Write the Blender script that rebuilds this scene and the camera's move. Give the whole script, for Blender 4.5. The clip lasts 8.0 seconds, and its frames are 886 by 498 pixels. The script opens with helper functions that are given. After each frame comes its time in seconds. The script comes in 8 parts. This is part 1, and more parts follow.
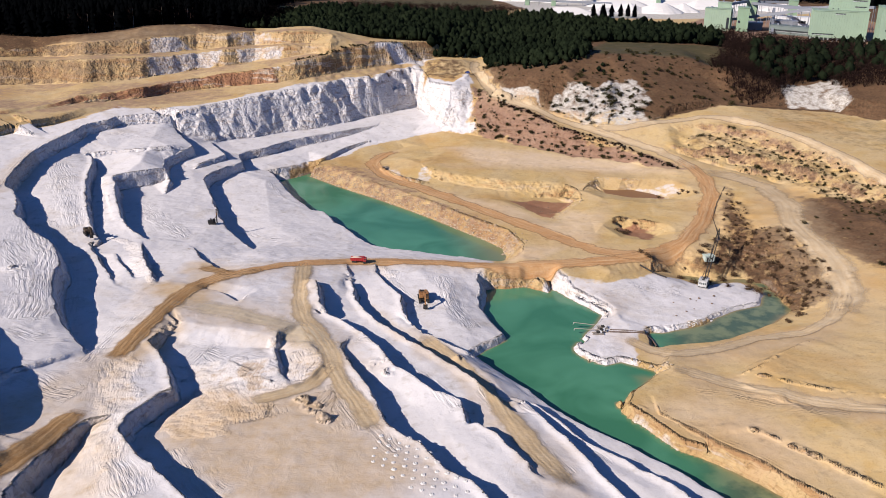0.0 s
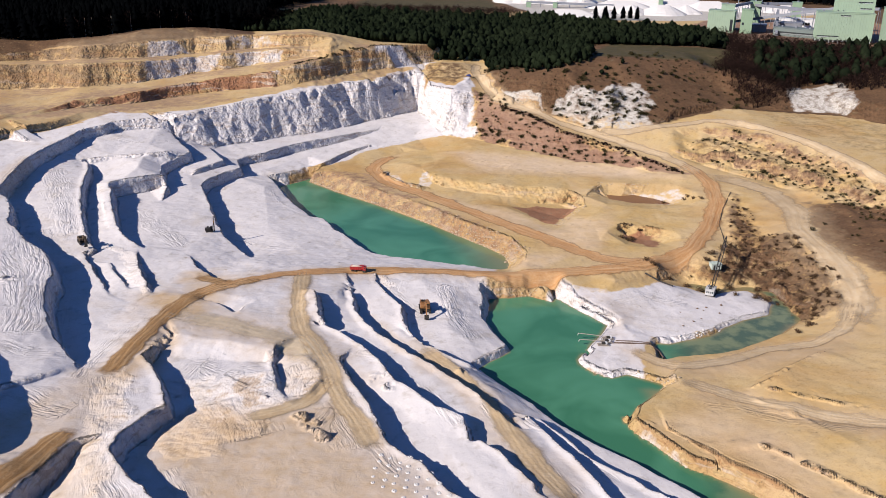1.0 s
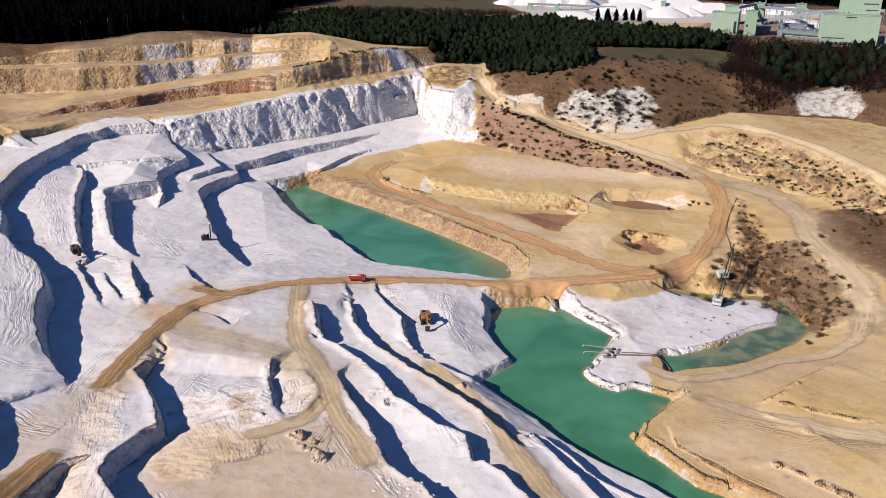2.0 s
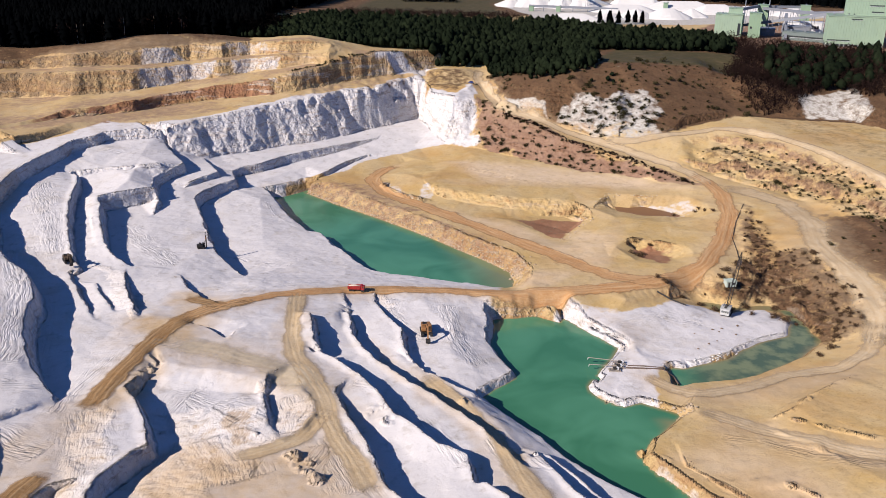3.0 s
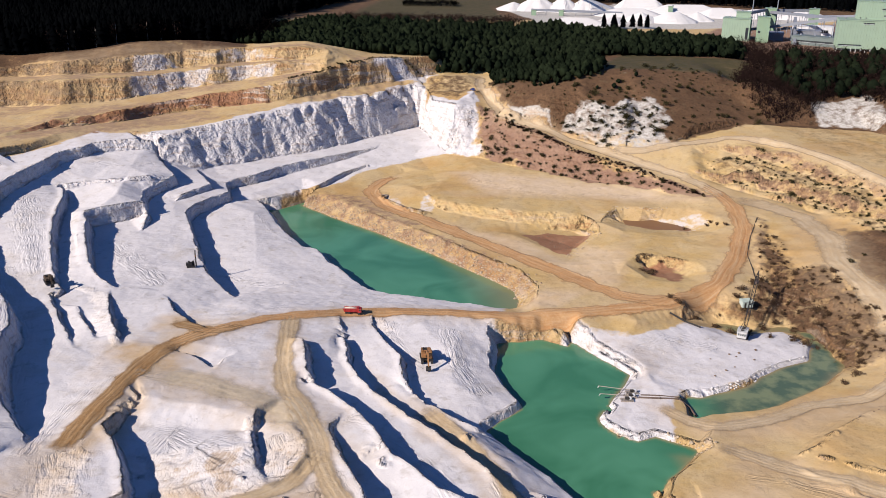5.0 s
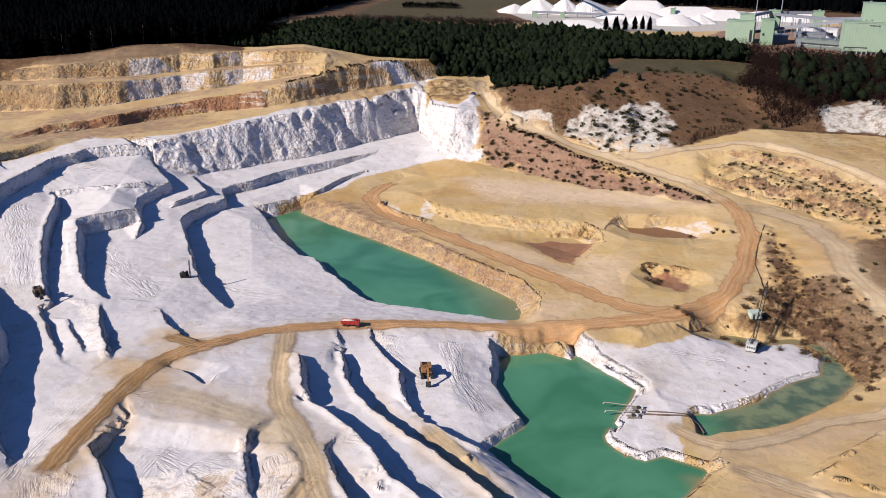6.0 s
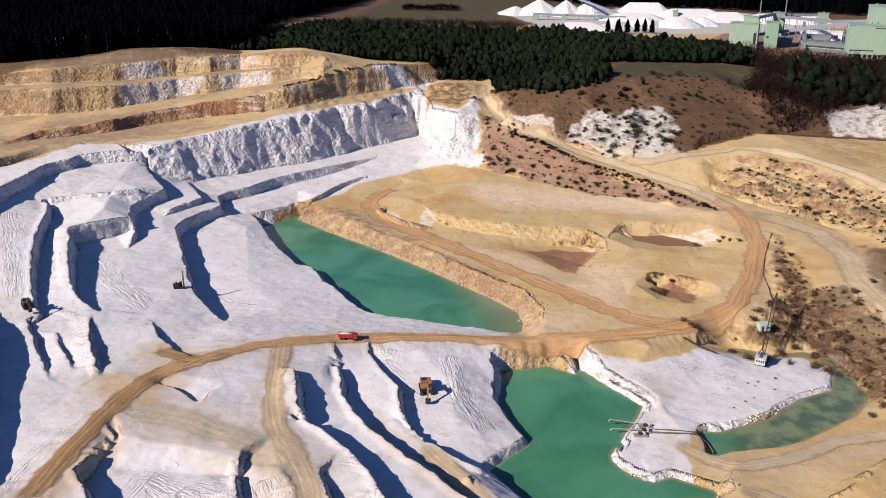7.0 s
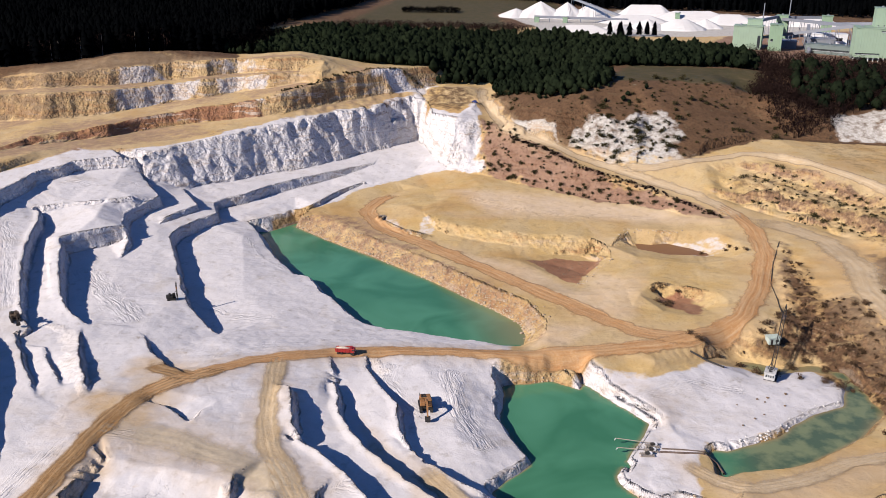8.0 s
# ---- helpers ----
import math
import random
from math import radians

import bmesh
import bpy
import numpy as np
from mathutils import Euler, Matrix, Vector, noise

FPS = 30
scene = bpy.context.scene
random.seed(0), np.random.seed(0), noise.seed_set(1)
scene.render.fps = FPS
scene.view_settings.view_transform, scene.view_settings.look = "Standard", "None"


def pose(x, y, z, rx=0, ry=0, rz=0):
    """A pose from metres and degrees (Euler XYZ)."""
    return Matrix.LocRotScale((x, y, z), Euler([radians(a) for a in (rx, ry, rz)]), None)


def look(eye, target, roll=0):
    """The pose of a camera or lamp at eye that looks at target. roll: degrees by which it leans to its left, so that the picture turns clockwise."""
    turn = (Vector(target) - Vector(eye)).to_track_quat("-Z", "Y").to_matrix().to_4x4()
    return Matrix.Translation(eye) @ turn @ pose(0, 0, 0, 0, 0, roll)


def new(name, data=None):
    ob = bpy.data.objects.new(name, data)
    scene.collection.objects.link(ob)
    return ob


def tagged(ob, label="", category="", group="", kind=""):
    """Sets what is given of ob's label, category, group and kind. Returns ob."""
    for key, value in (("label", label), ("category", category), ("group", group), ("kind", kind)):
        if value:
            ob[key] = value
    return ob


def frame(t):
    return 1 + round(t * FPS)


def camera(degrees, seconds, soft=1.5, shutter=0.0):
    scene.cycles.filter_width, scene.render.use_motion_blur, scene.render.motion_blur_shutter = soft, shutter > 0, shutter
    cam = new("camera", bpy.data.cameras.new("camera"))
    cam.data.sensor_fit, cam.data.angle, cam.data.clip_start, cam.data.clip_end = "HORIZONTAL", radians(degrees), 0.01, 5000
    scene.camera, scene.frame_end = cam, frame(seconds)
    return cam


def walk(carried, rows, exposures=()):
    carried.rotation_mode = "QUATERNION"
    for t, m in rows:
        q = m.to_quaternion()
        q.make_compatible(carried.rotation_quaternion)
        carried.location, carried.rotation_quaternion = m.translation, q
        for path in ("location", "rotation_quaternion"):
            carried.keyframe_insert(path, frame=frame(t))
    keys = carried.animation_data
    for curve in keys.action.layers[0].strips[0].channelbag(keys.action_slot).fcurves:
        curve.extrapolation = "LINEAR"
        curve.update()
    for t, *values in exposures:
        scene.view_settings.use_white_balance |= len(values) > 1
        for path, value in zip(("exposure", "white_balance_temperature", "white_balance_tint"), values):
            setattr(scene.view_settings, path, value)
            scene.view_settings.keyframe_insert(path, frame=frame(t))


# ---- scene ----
cam = camera(54.0, 8.0, soft=0.6)
# seconds, eye x y z, pitch, roll, yaw (degrees)
ROWS = [
    (0, 0.00, 0.00, 147.61, -20.400, 0.900, 0.000),
    (0.5, -0.12, 4.00, 147.72, -20.357, 0.838, 0.040),
    (1, -0.21, 8.17, 147.80, -20.314, 0.779, 0.077),
    (1.5, -0.29, 12.49, 147.84, -20.272, 0.724, 0.113),
    (2, -0.35, 16.95, 147.86, -20.229, 0.673, 0.146),
    (2.5, -0.40, 21.52, 147.87, -20.186, 0.624, 0.177),
    (3, -0.43, 26.20, 147.86, -20.143, 0.580, 0.207),
    (3.5, -0.45, 30.96, 147.84, -20.100, 0.538, 0.234),
    (4, -0.46, 35.80, 147.83, -20.057, 0.500, 0.259),
    (4.5, -0.47, 40.68, 147.82, -20.014, 0.466, 0.283),
    (5, -0.47, 45.61, 147.83, -19.971, 0.435, 0.304),
    (5.5, -0.47, 50.55, 147.86, -19.928, 0.407, 0.323),
    (6, -0.46, 55.50, 147.91, -19.885, 0.383, 0.340),
    (6.5, -0.46, 60.43, 147.99, -19.842, 0.362, 0.355),
    (7, -0.46, 65.34, 148.11, -19.799, 0.345, 0.369),
    (7.5, -0.47, 70.20, 148.27, -19.756, 0.331, 0.380),
    (8, -0.48, 74.99, 148.49, -19.714, 0.320, 0.389),
]
walk(cam, [(t, pose(x, y, z, 0, 0, yaw) @ pose(0, 0, 0, 90 + pitch, 0, 0) @ pose(0, 0, 0, 0, 0, roll)) for t, x, y, z, pitch, roll, yaw in ROWS], exposures=[(0.0, 0.70, 6320.0, 14.0)])

# ---- light: a clear day, the sun behind the left shoulder ----
SUN_HIGH, SUN_FROM = 30.0, (-0.82, -0.57)
world = bpy.data.worlds.new("sky")
scene.world = world
world.use_nodes = True
sky = world.node_tree.nodes.new("ShaderNodeTexSky")
sky.sky_type, sky.sun_disc = "NISHITA", False
sky.sun_elevation = radians(SUN_HIGH)
sky.sun_rotation = math.atan2(SUN_FROM[0], SUN_FROM[1])
sky.air_density, sky.dust_density, sky.ozone_density = 0.6, 0.0, 9.0
back = world.node_tree.nodes["Background"]
back.inputs["Strength"].default_value = 0.083
world.node_tree.links.new(sky.outputs["Color"], back.inputs["Color"])
sun = new("sun", bpy.data.lights.new("sun", "SUN"))
sun.data.energy, sun.data.angle, sun.data.color = 5.0, radians(0.53), (1.0, 0.88, 0.74)
flat = math.cos(radians(SUN_HIGH)) / math.hypot(*SUN_FROM)
sun.matrix_world = look((SUN_FROM[0] * flat * 300, SUN_FROM[1] * flat * 300, 300 * math.sin(radians(SUN_HIGH))), (0, 0, 0))

# ---- materials ----
class Paint:
    """A node material under construction."""

    def __init__(self, name):
        self.m = bpy.data.materials.new(name)
        self.m.use_nodes = True
        self.t = self.m.node_tree
        self.out = self.t.nodes["Principled BSDF"]

    def add(self, kind, **sets):
        n = self.t.nodes.new(kind)
        for k, v in sets.items():
            if hasattr(v, "is_output"):
                self.t.links.new(v, n.inputs[k])
            elif k in n.inputs:
                n.inputs[k].default_value = v
        return n

    def put(self, **sets):
        for k, v in sets.items():
            k = k.replace("_", " ")
            if hasattr(v, "is_output"):
                self.t.links.new(v, self.out.inputs[k])
            else:
                self.out.inputs[k].default_value = v
        return self.m

    def place(self):
        return self.add("ShaderNodeNewGeometry").outputs["Position"]

    def noise(self, size, detail=4.0, rough=0.55, at=None, distort=0.0):
        n = self.add("ShaderNodeTexNoise", Vector=at or self.place(), Scale=1.0 / size, Detail=detail, Roughness=rough, Distortion=distort)
        return n.outputs["Fac"]

    def ramp(self, fac, lo, hi, a=0.0, b=1.0):
        n = self.add("ShaderNodeMapRange", Value=fac)
        n.inputs["From Min"].default_value, n.inputs["From Max"].default_value = lo, hi
        n.inputs["To Min"].default_value, n.inputs["To Max"].default_value = a, b
        return n.outputs["Result"]

    def calc(self, how, a, b=0.0):
        n = self.t.nodes.new("ShaderNodeMath")
        n.operation, n.use_clamp = how, False
        for k, v in enumerate((a, b)):
            if hasattr(v, "is_output"):
                self.t.links.new(v, n.inputs[k])
            else:
                n.inputs[k].default_value = v
        return n.outputs[0]

    def mix(self, fac, a, b, how="MIX"):
        n = self.t.nodes.new("ShaderNodeMix")
        n.data_type, n.blend_type, n.clamp_factor = "RGBA", how, True
        for slot, v in ((0, fac), (6, a), (7, b)):
            if hasattr(v, "is_output"):
                self.t.links.new(v, n.inputs[slot])
            else:
                n.inputs[slot].default_value = v if slot == 0 else (*v, 1.0)
        return n.outputs[2]

    def attr(self, name):
        n = self.t.nodes.new("ShaderNodeAttribute")
        n.attribute_name = name
        return n.outputs["Fac"]

    def bump(self, height, depth, strength=1.0, normal=None):
        n = self.add("ShaderNodeBump", Height=height, Strength=strength, Distance=depth)
        if normal:
            self.t.links.new(normal, n.inputs["Normal"])
        return n.outputs["Normal"]

    def bent(self, size, amount):
        """The place, pushed about by noise of that size."""
        n = self.add("ShaderNodeTexNoise", Vector=self.place(), Scale=1.0 / size, Detail=2.0)
        v = self.t.nodes.new("ShaderNodeVectorMath")
        v.operation = "MULTIPLY_ADD"
        self.t.links.new(n.outputs["Color"], v.inputs[0])
        v.inputs[1].default_value = (size * amount * 4,) * 3
        self.t.links.new(self.place(), v.inputs[2])
        return v.outputs[0]



def ground_paint():
    p = Paint("pit ground")
    big, mid, fine, grit = p.noise(55, 4), p.noise(9, 8, 0.66, distort=0.6), p.noise(1.6, 6, 0.68), p.noise(0.35, 3)
    spread = p.noise(26, 9, 0.68, distort=0.6)
    # wheel and dozer tracks, drawn out along their guides
    sway = p.calc("MULTIPLY", p.calc("SUBTRACT", p.noise(16, 2), 0.5), 5.0)
    across = p.calc("ADD", p.attr("lane_u"), sway)
    lane = p.add("ShaderNodeCombineXYZ", X=p.calc("MULTIPLY", across, 0.95), Y=p.calc("MULTIPLY", p.attr("lane_v"), 0.13))
    streak = p.add("ShaderNodeTexNoise", Vector=lane.outputs[0], Scale=1.0, Detail=3.0, Roughness=0.6).outputs["Fac"]
    lane_on = p.calc("MULTIPLY", p.ramp(p.calc("ADD", p.attr("lane_on"), p.calc("MULTIPLY", p.calc("SUBTRACT", p.noise(7, 5), 0.5), 1.5)), 0.15, 1.0), p.ramp(p.attr("steep"), 0.6, 0.2))
    groove = p.calc("MULTIPLY", p.ramp(streak, 0.36, 0.62), lane_on)
    speck = p.noise(0.8, 4, 0.7)
    chalk = p.mix(p.ramp(mid, 0.45, 0.75), (0.528, 0.518, 0.529), (0.478, 0.466, 0.469))
    chalk = p.mix(p.ramp(spread, 0.55, 0.68, 0, 0.45), chalk, (0.400, 0.352, 0.290))
    chalk = p.mix(p.ramp(speck, 0.58, 0.70, 0, 0.28), chalk, (0.30, 0.285, 0.275))
    chalk = p.mix(p.ramp(fine, 0.54, 0.78, 0, 0.22), chalk, (0.323, 0.305, 0.29))
    sand = p.mix(p.ramp(mid, 0.35, 0.65), (0.402, 0.280, 0.116), (0.425, 0.317, 0.156))
    sand = p.mix(p.ramp(spread, 0.46, 0.58, 0, 0.75), sand, (0.440, 0.340, 0.192))
    sand = p.mix(p.ramp(big, 0.5, 0.62, 0, 0.7), sand, (0.360, 0.225, 0.088))
    sand = p.mix(p.ramp(p.noise(38, 5, 0.6, distort=1.2), 0.5, 0.6, 0, 0.4), sand, (0.430, 0.328, 0.186))
    sand = p.mix(p.calc("MULTIPLY", p.attr("steep"), 0.8), sand, p.mix(p.ramp(mid, 0.4, 0.6), (0.385, 0.280, 0.135), (0.300, 0.190, 0.085)))
    sand = p.mix(p.ramp(fine, 0.55, 0.75, 0, 0.4), sand, (0.248, 0.167, 0.075))
    sand = p.mix(p.ramp(speck, 0.56, 0.68, 0, 0.4), sand, (0.224, 0.140, 0.057))
    soil = p.mix(p.ramp(mid, 0.35, 0.65), (0.118, 0.069, 0.038), (0.080, 0.046, 0.025))
    soil = p.mix(p.ramp(fine, 0.48, 0.7, 0, 0.7), soil, (0.036, 0.025, 0.014))
    pink = p.mix(p.ramp(mid, 0.3, 0.7), (0.250, 0.165, 0.118), (0.190, 0.112, 0.074))
    pink = p.mix(p.ramp(fine, 0.5, 0.72, 0, 0.6), pink, (0.127, 0.075, 0.049))
    red = p.mix(p.ramp(mid, 0.3, 0.7), (0.200, 0.090, 0.048), (0.285, 0.160, 0.095))
    green = p.mix(p.ramp(mid, 0.3, 0.7), (0.040, 0.040, 0.017), (0.075, 0.058, 0.03))
    dust = p.mix(p.ramp(mid, 0.3, 0.7), (0.380, 0.272, 0.155), (0.410, 0.318, 0.208))
    # every kind of ground ends in a ragged line
    fray = p.calc("MULTIPLY", p.calc("SUBTRACT", p.noise(4.5, 7, 0.62), 0.5), 1.5)
    ragged = lambda name: p.ramp(p.calc("ADD", p.attr(name), fray), 0.3, 0.7)
    c = p.mix(ragged("white"), sand, chalk)
    c = p.mix(p.calc("MULTIPLY", p.attr("wan"), p.ramp(mid, 0.3, 0.6, 0.6, 1.0)), c, (0.520, 0.415, 0.310))
    c = p.mix(ragged("pink"), c, pink)
    c = p.mix(ragged("red"), c, red)
    c = p.mix(ragged("soil"), c, soil)
    c = p.mix(ragged("bare"), c, p.mix(p.ramp(fine, 0.4, 0.65), (0.44, 0.43, 0.405), (0.31, 0.295, 0.265)))
    c = p.mix(p.ramp(p.calc("ADD", p.attr("turf"), fray), 0.1, 0.9), c, green)
    c = p.mix(p.ramp(p.calc("ADD", p.attr("dust"), p.calc("MULTIPLY", fray, 0.45)), 0.05, 1.0), c, dust)
    c = p.mix(p.calc("MULTIPLY", groove, 0.22), c, p.mix(0.6, c, (0.30, 0.24, 0.17), "MULTIPLY"))
    # ground raked by the bulldozer into brown furrows
    comb = p.add("ShaderNodeTexWave", Vector=p.bent(7, 0.2), Scale=0.33, Distortion=5.0, Detail=4.0)
    comb.wave_profile = "SAW"
    comb.inputs["Detail Roughness"].default_value = 0.7
    raked = p.ramp(p.calc("ADD", p.attr("rake"), p.calc("MULTIPLY", fray, 0.7)), 0.25, 0.6)
    furrow = p.calc("MULTIPLY", raked, comb.outputs["Fac"])
    brown = p.ramp(p.calc("ADD", p.attr("rake"), fray), 0.75, 1.0)
    c = p.mix(p.calc("MULTIPLY", brown, 0.6), c, (0.37, 0.290, 0.195))
    c = p.mix(p.calc("MULTIPLY", furrow, p.ramp(brown, 0, 1, 0.22, 0.55)), c, (0.22, 0.145, 0.09))
    # fluted and cracked bench faces
    tall = p.add("ShaderNodeMapping", Vector=p.place(), Scale=(1.0, 1.0, 0.22))
    flute = p.noise(1.5, 6, 0.7, at=tall.outputs[0], distort=0.4)
    ledge = p.add("ShaderNodeMapping", Vector=p.bent(9, 0.12), Scale=(0.12, 0.12, 1.0))
    layer = p.noise(1.6, 4, 0.6, at=ledge.outputs[0])
    steep = p.attr("steep")
    block = p.add("ShaderNodeTexVoronoi", Vector=p.bent(3, 0.3), Scale=0.42).outputs["Distance"]
    crack = p.calc("MULTIPLY", steep, p.ramp(p.noise(2.2, 7, 0.7, distort=0.8), 0.54, 0.66))
    c = p.mix(p.calc("MULTIPLY", crack, 0.55), c, (0.42, 0.38, 0.35), "MULTIPLY")
    c = p.mix(p.calc("MULTIPLY", steep, p.ramp(layer, 0.54, 0.62, 0, 0.6)), c, (0.66, 0.55, 0.45), "MULTIPLY")
    # pale seams and rusty beds in the sand faces
    bare_sand = p.calc("SUBTRACT", steep, p.calc("ADD", p.attr("white"), p.calc("ADD", p.attr("soil"), p.attr("pink"))))
    rust = p.noise(2.4, 5, 0.6, at=p.add("ShaderNodeMapping", Vector=p.bent(14, 0.1), Scale=(0.05, 0.05, 0.8)).outputs[0])
    c = p.mix(p.calc("MULTIPLY", bare_sand, p.ramp(rust, 0.49, 0.57, 0, 0.75)), c, (0.255, 0.140, 0.065))
    seam = p.noise(3.2, 6, 0.65, at=ledge.outputs[0])
    c = p.mix(p.calc("MULTIPLY", bare_sand, p.ramp(seam, 0.55, 0.62, 0, 0.7)), c, (0.44, 0.38, 0.31))
    n = p.bump(groove, 0.24, 1.0)
    n = p.bump(furrow, 0.5, 1.0, n)
    n = p.bump(p.calc("MULTIPLY", flute, steep), 0.8, 0.9, n)
    n = p.bump(p.calc("MULTIPLY", block, steep), 0.8, 0.9, n)
    n = p.bump(p.calc("MULTIPLY", layer, steep), 0.4, 0.7, n)
    n = p.bump(p.noise(5.0, 5, 0.6, distort=0.7), 0.45, 0.5, n)
    n = p.bump(fine, 0.13, 0.5, n)
    n = p.bump(speck, 0.04, 0.5, n)
    return p.put(Base_Color=c, Roughness=0.93, Normal=n, Specular_IOR_Level=0.15)


def road_paint(name, a, b, groove, pale, low=0.1, high=0.6, streaks=1.0):
    p = Paint(name)
    mid, fine = p.noise(7, 4), p.noise(0.9, 4)
    rut = p.attr("rut")
    c = p.mix(p.ramp(mid, 0.35, 0.65), a, b)
    lane = p.add("ShaderNodeCombineXYZ", X=p.calc("MULTIPLY", p.calc("ADD", p.attr("across"), p.calc("MULTIPLY", p.noise(13, 2), 2.5)), 0.8), Y=p.calc("MULTIPLY", p.attr("lengthwise"), 0.03))
    streak = p.add("ShaderNodeTexNoise", Vector=lane.outputs[0], Scale=1.0, Detail=4.0, Roughness=0.65).outputs["Fac"]
    c = p.mix(p.ramp(streak, 0.50, 0.72, 0, 0.8 * streaks), c, pale)
    c = p.mix(p.ramp(streak, 0.48, 0.32, 0, 0.7 * streaks), c, groove)
    c = p.mix(p.calc("MULTIPLY", rut, p.ramp(p.noise(14, 3), 0.35, 0.6, 0.1, 0.7)), c, groove)
    c = p.mix(p.ramp(fine, 0.5, 0.75, 0, 0.45), c, pale)
    n = p.bump(fine, 0.25, 0.6, p.bump(streak, 0.35, 0.7 * streaks))
    # the dirt thins out towards the margins
    thin = p.ramp(p.calc("ADD", p.attr("fade"), p.calc("MULTIPLY", p.calc("SUBTRACT", p.noise(5, 7, 0.65), 0.5), 1.3)), low, high)
    return p.put(Base_Color=c, Roughness=0.92, Normal=n, Specular_IOR_Level=0.15, Alpha=thin)


def water_paint():
    p = Paint("green lime water")
    deep = p.noise(30, 3, 0.5, distort=0.8)
    c = p.mix(p.ramp(deep, 0.4, 0.62), (0.036, 0.142, 0.074), (0.062, 0.200, 0.114))
    c = p.mix(p.attr("murk"), c, p.mix(p.ramp(p.noise(8, 4), 0.42, 0.58), (0.15, 0.18, 0.095), (0.065, 0.10, 0.06)))
    c = p.mix(p.attr("shoal"), c, (0.267, 0.200, 0.095))
    n = p.bump(p.noise(1.2, 2), 0.02, 0.4)
    return p.put(Base_Color=c, Roughness=0.15, Normal=n, Specular_IOR_Level=0.25)


def plain(name, colour, rough=0.7, metal=0.0, dirt=0.25, size=1.5):
    p = Paint(name)
    n = p.noise(size, 4, 0.6)
    colour = tuple(v * 0.78 for v in colour)
    c = p.mix(p.ramp(n, 0.4, 0.75, 0, dirt), colour, tuple(v * 0.45 + 0.03 for v in colour))
    return p.put(Base_Color=c, Roughness=rough, Metallic=metal)


GROUND, WATER = ground_paint(), water_paint()
ROAD = road_paint("haul road dirt", (0.370, 0.208, 0.090), (0.400, 0.255, 0.128), (0.285, 0.138, 0.054), (0.465, 0.340, 0.205))
WASH = road_paint("thin tan dust over chalk", (0.505, 0.425, 0.300), (0.520, 0.445, 0.325), (0.480, 0.395, 0.270), (0.53, 0.475, 0.39), 0.15, 1.35, 0.3)
RUTTED = road_paint("rutted brown dirt", (0.25, 0.145, 0.06), (0.30, 0.195, 0.095), (0.115, 0.06, 0.026), (0.36, 0.27, 0.165))
TRACK = road_paint("pale track dirt", (0.385, 0.290, 0.172), (0.42, 0.338, 0.225), (0.335, 0.245, 0.142), (0.455, 0.39, 0.30), 0.1, 0.85, 0.45)


# ---- the lie of the land: level lines and scarps of the pit plan, in metres ----
PLAN = []


def edge(pts):
    """A level line of the plan: corners with their heights."""
    PLAN.append(np.array(pts, float))


def scarp(pts, ratio=0.26, lip=0.0):
    """A bench face: corners of its upper edge with the heights of edge and foot, and a windrow of that height on the edge; the low side lies to the left."""
    p = np.array(pts, float)
    d = np.gradient(p[:, :2], axis=0)
    d /= np.linalg.norm(d, axis=1, keepdims=True) + 1e-9
    side = np.stack([-d[:, 1], d[:, 0]], 1)
    out = np.maximum((p[:, 2] - p[:, 3]) * ratio, 0.25)[:, None]
    if lip:
        PLAN.append(np.column_stack([p[:, :2] - side * 3.0, p[:, 2]]))
        p[:, 2] += lip * np.clip((p[:, 2] - p[:, 3] - 1.0) / 2, 0, 1)
    PLAN.append(p[:, :3])
    PLAN.append(np.column_stack([p[:, :2] + side * out, p[:, 3]]))


def lattice(ix, iy, seed):
    h = (ix * 374761393 + iy * 668265263 + seed * 974634777) & 0x7FFFFFFF
    h = ((h ^ (h >> 13)) * 1274126177) & 0x7FFFFFFF
    return ((h ^ (h >> 16)) & 0xFFFF) / 32767.5 - 1.0


def wobble(x, y, size, seed=0, octaves=1):
    """Smooth noise between about -1 and 1 with features of that many metres."""
    out, gain = 0.0, 1.0
    for o in range(octaves):
        u, v = x / size + 17.3 * seed, y / size - 9.1 * seed
        iu, iv = np.floor(u).astype(np.int64), np.floor(v).astype(np.int64)
        fu, fv = u - iu, v - iv
        fu, fv = fu * fu * (3 - 2 * fu), fv * fv * (3 - 2 * fv)
        a, b = lattice(iu, iv, seed), lattice(iu + 1, iv, seed)
        c, d = lattice(iu, iv + 1, seed), lattice(iu + 1, iv + 1, seed)
        out = out + gain * ((a * (1 - fu) + b * fu) * (1 - fv) + (c * (1 - fu) + d * fu) * fv)
        size, gain, seed = size * 0.5, gain * 0.5, seed + 5
    return out


def steps(*spans):
    """Grid lines: (start, end, spacing at the start, spacing at the end), joined end to end."""
    out = [spans[0][0]]
    for a, b, s0, s1 in spans:
        while out[-1] < b - 0.01:
            out.append(min(b, out[-1] + s0 + (s1 - s0) * (out[-1] - a) / (b - a)))
    return np.array(out)


GX = steps((-4500, -900, 500, 60), (-900, -330, 60, 4), (-330, -250, 2.4, 1.0), (-250, -150, 0.95, 0.65), (-150, 130, 0.5, 0.5), (130, 330, 0.8, 2.2), (330, 900, 4, 60), (900, 4500, 60, 500))
GY = steps((-1500, 0, 300, 40), (0, 150, 40, 2), (150, 345, 0.5, 0.5), (345, 420, 0.6, 0.7), (420, 720, 0.75, 1.5), (720, 1100, 2, 14), (1100, 4800, 15, 500))


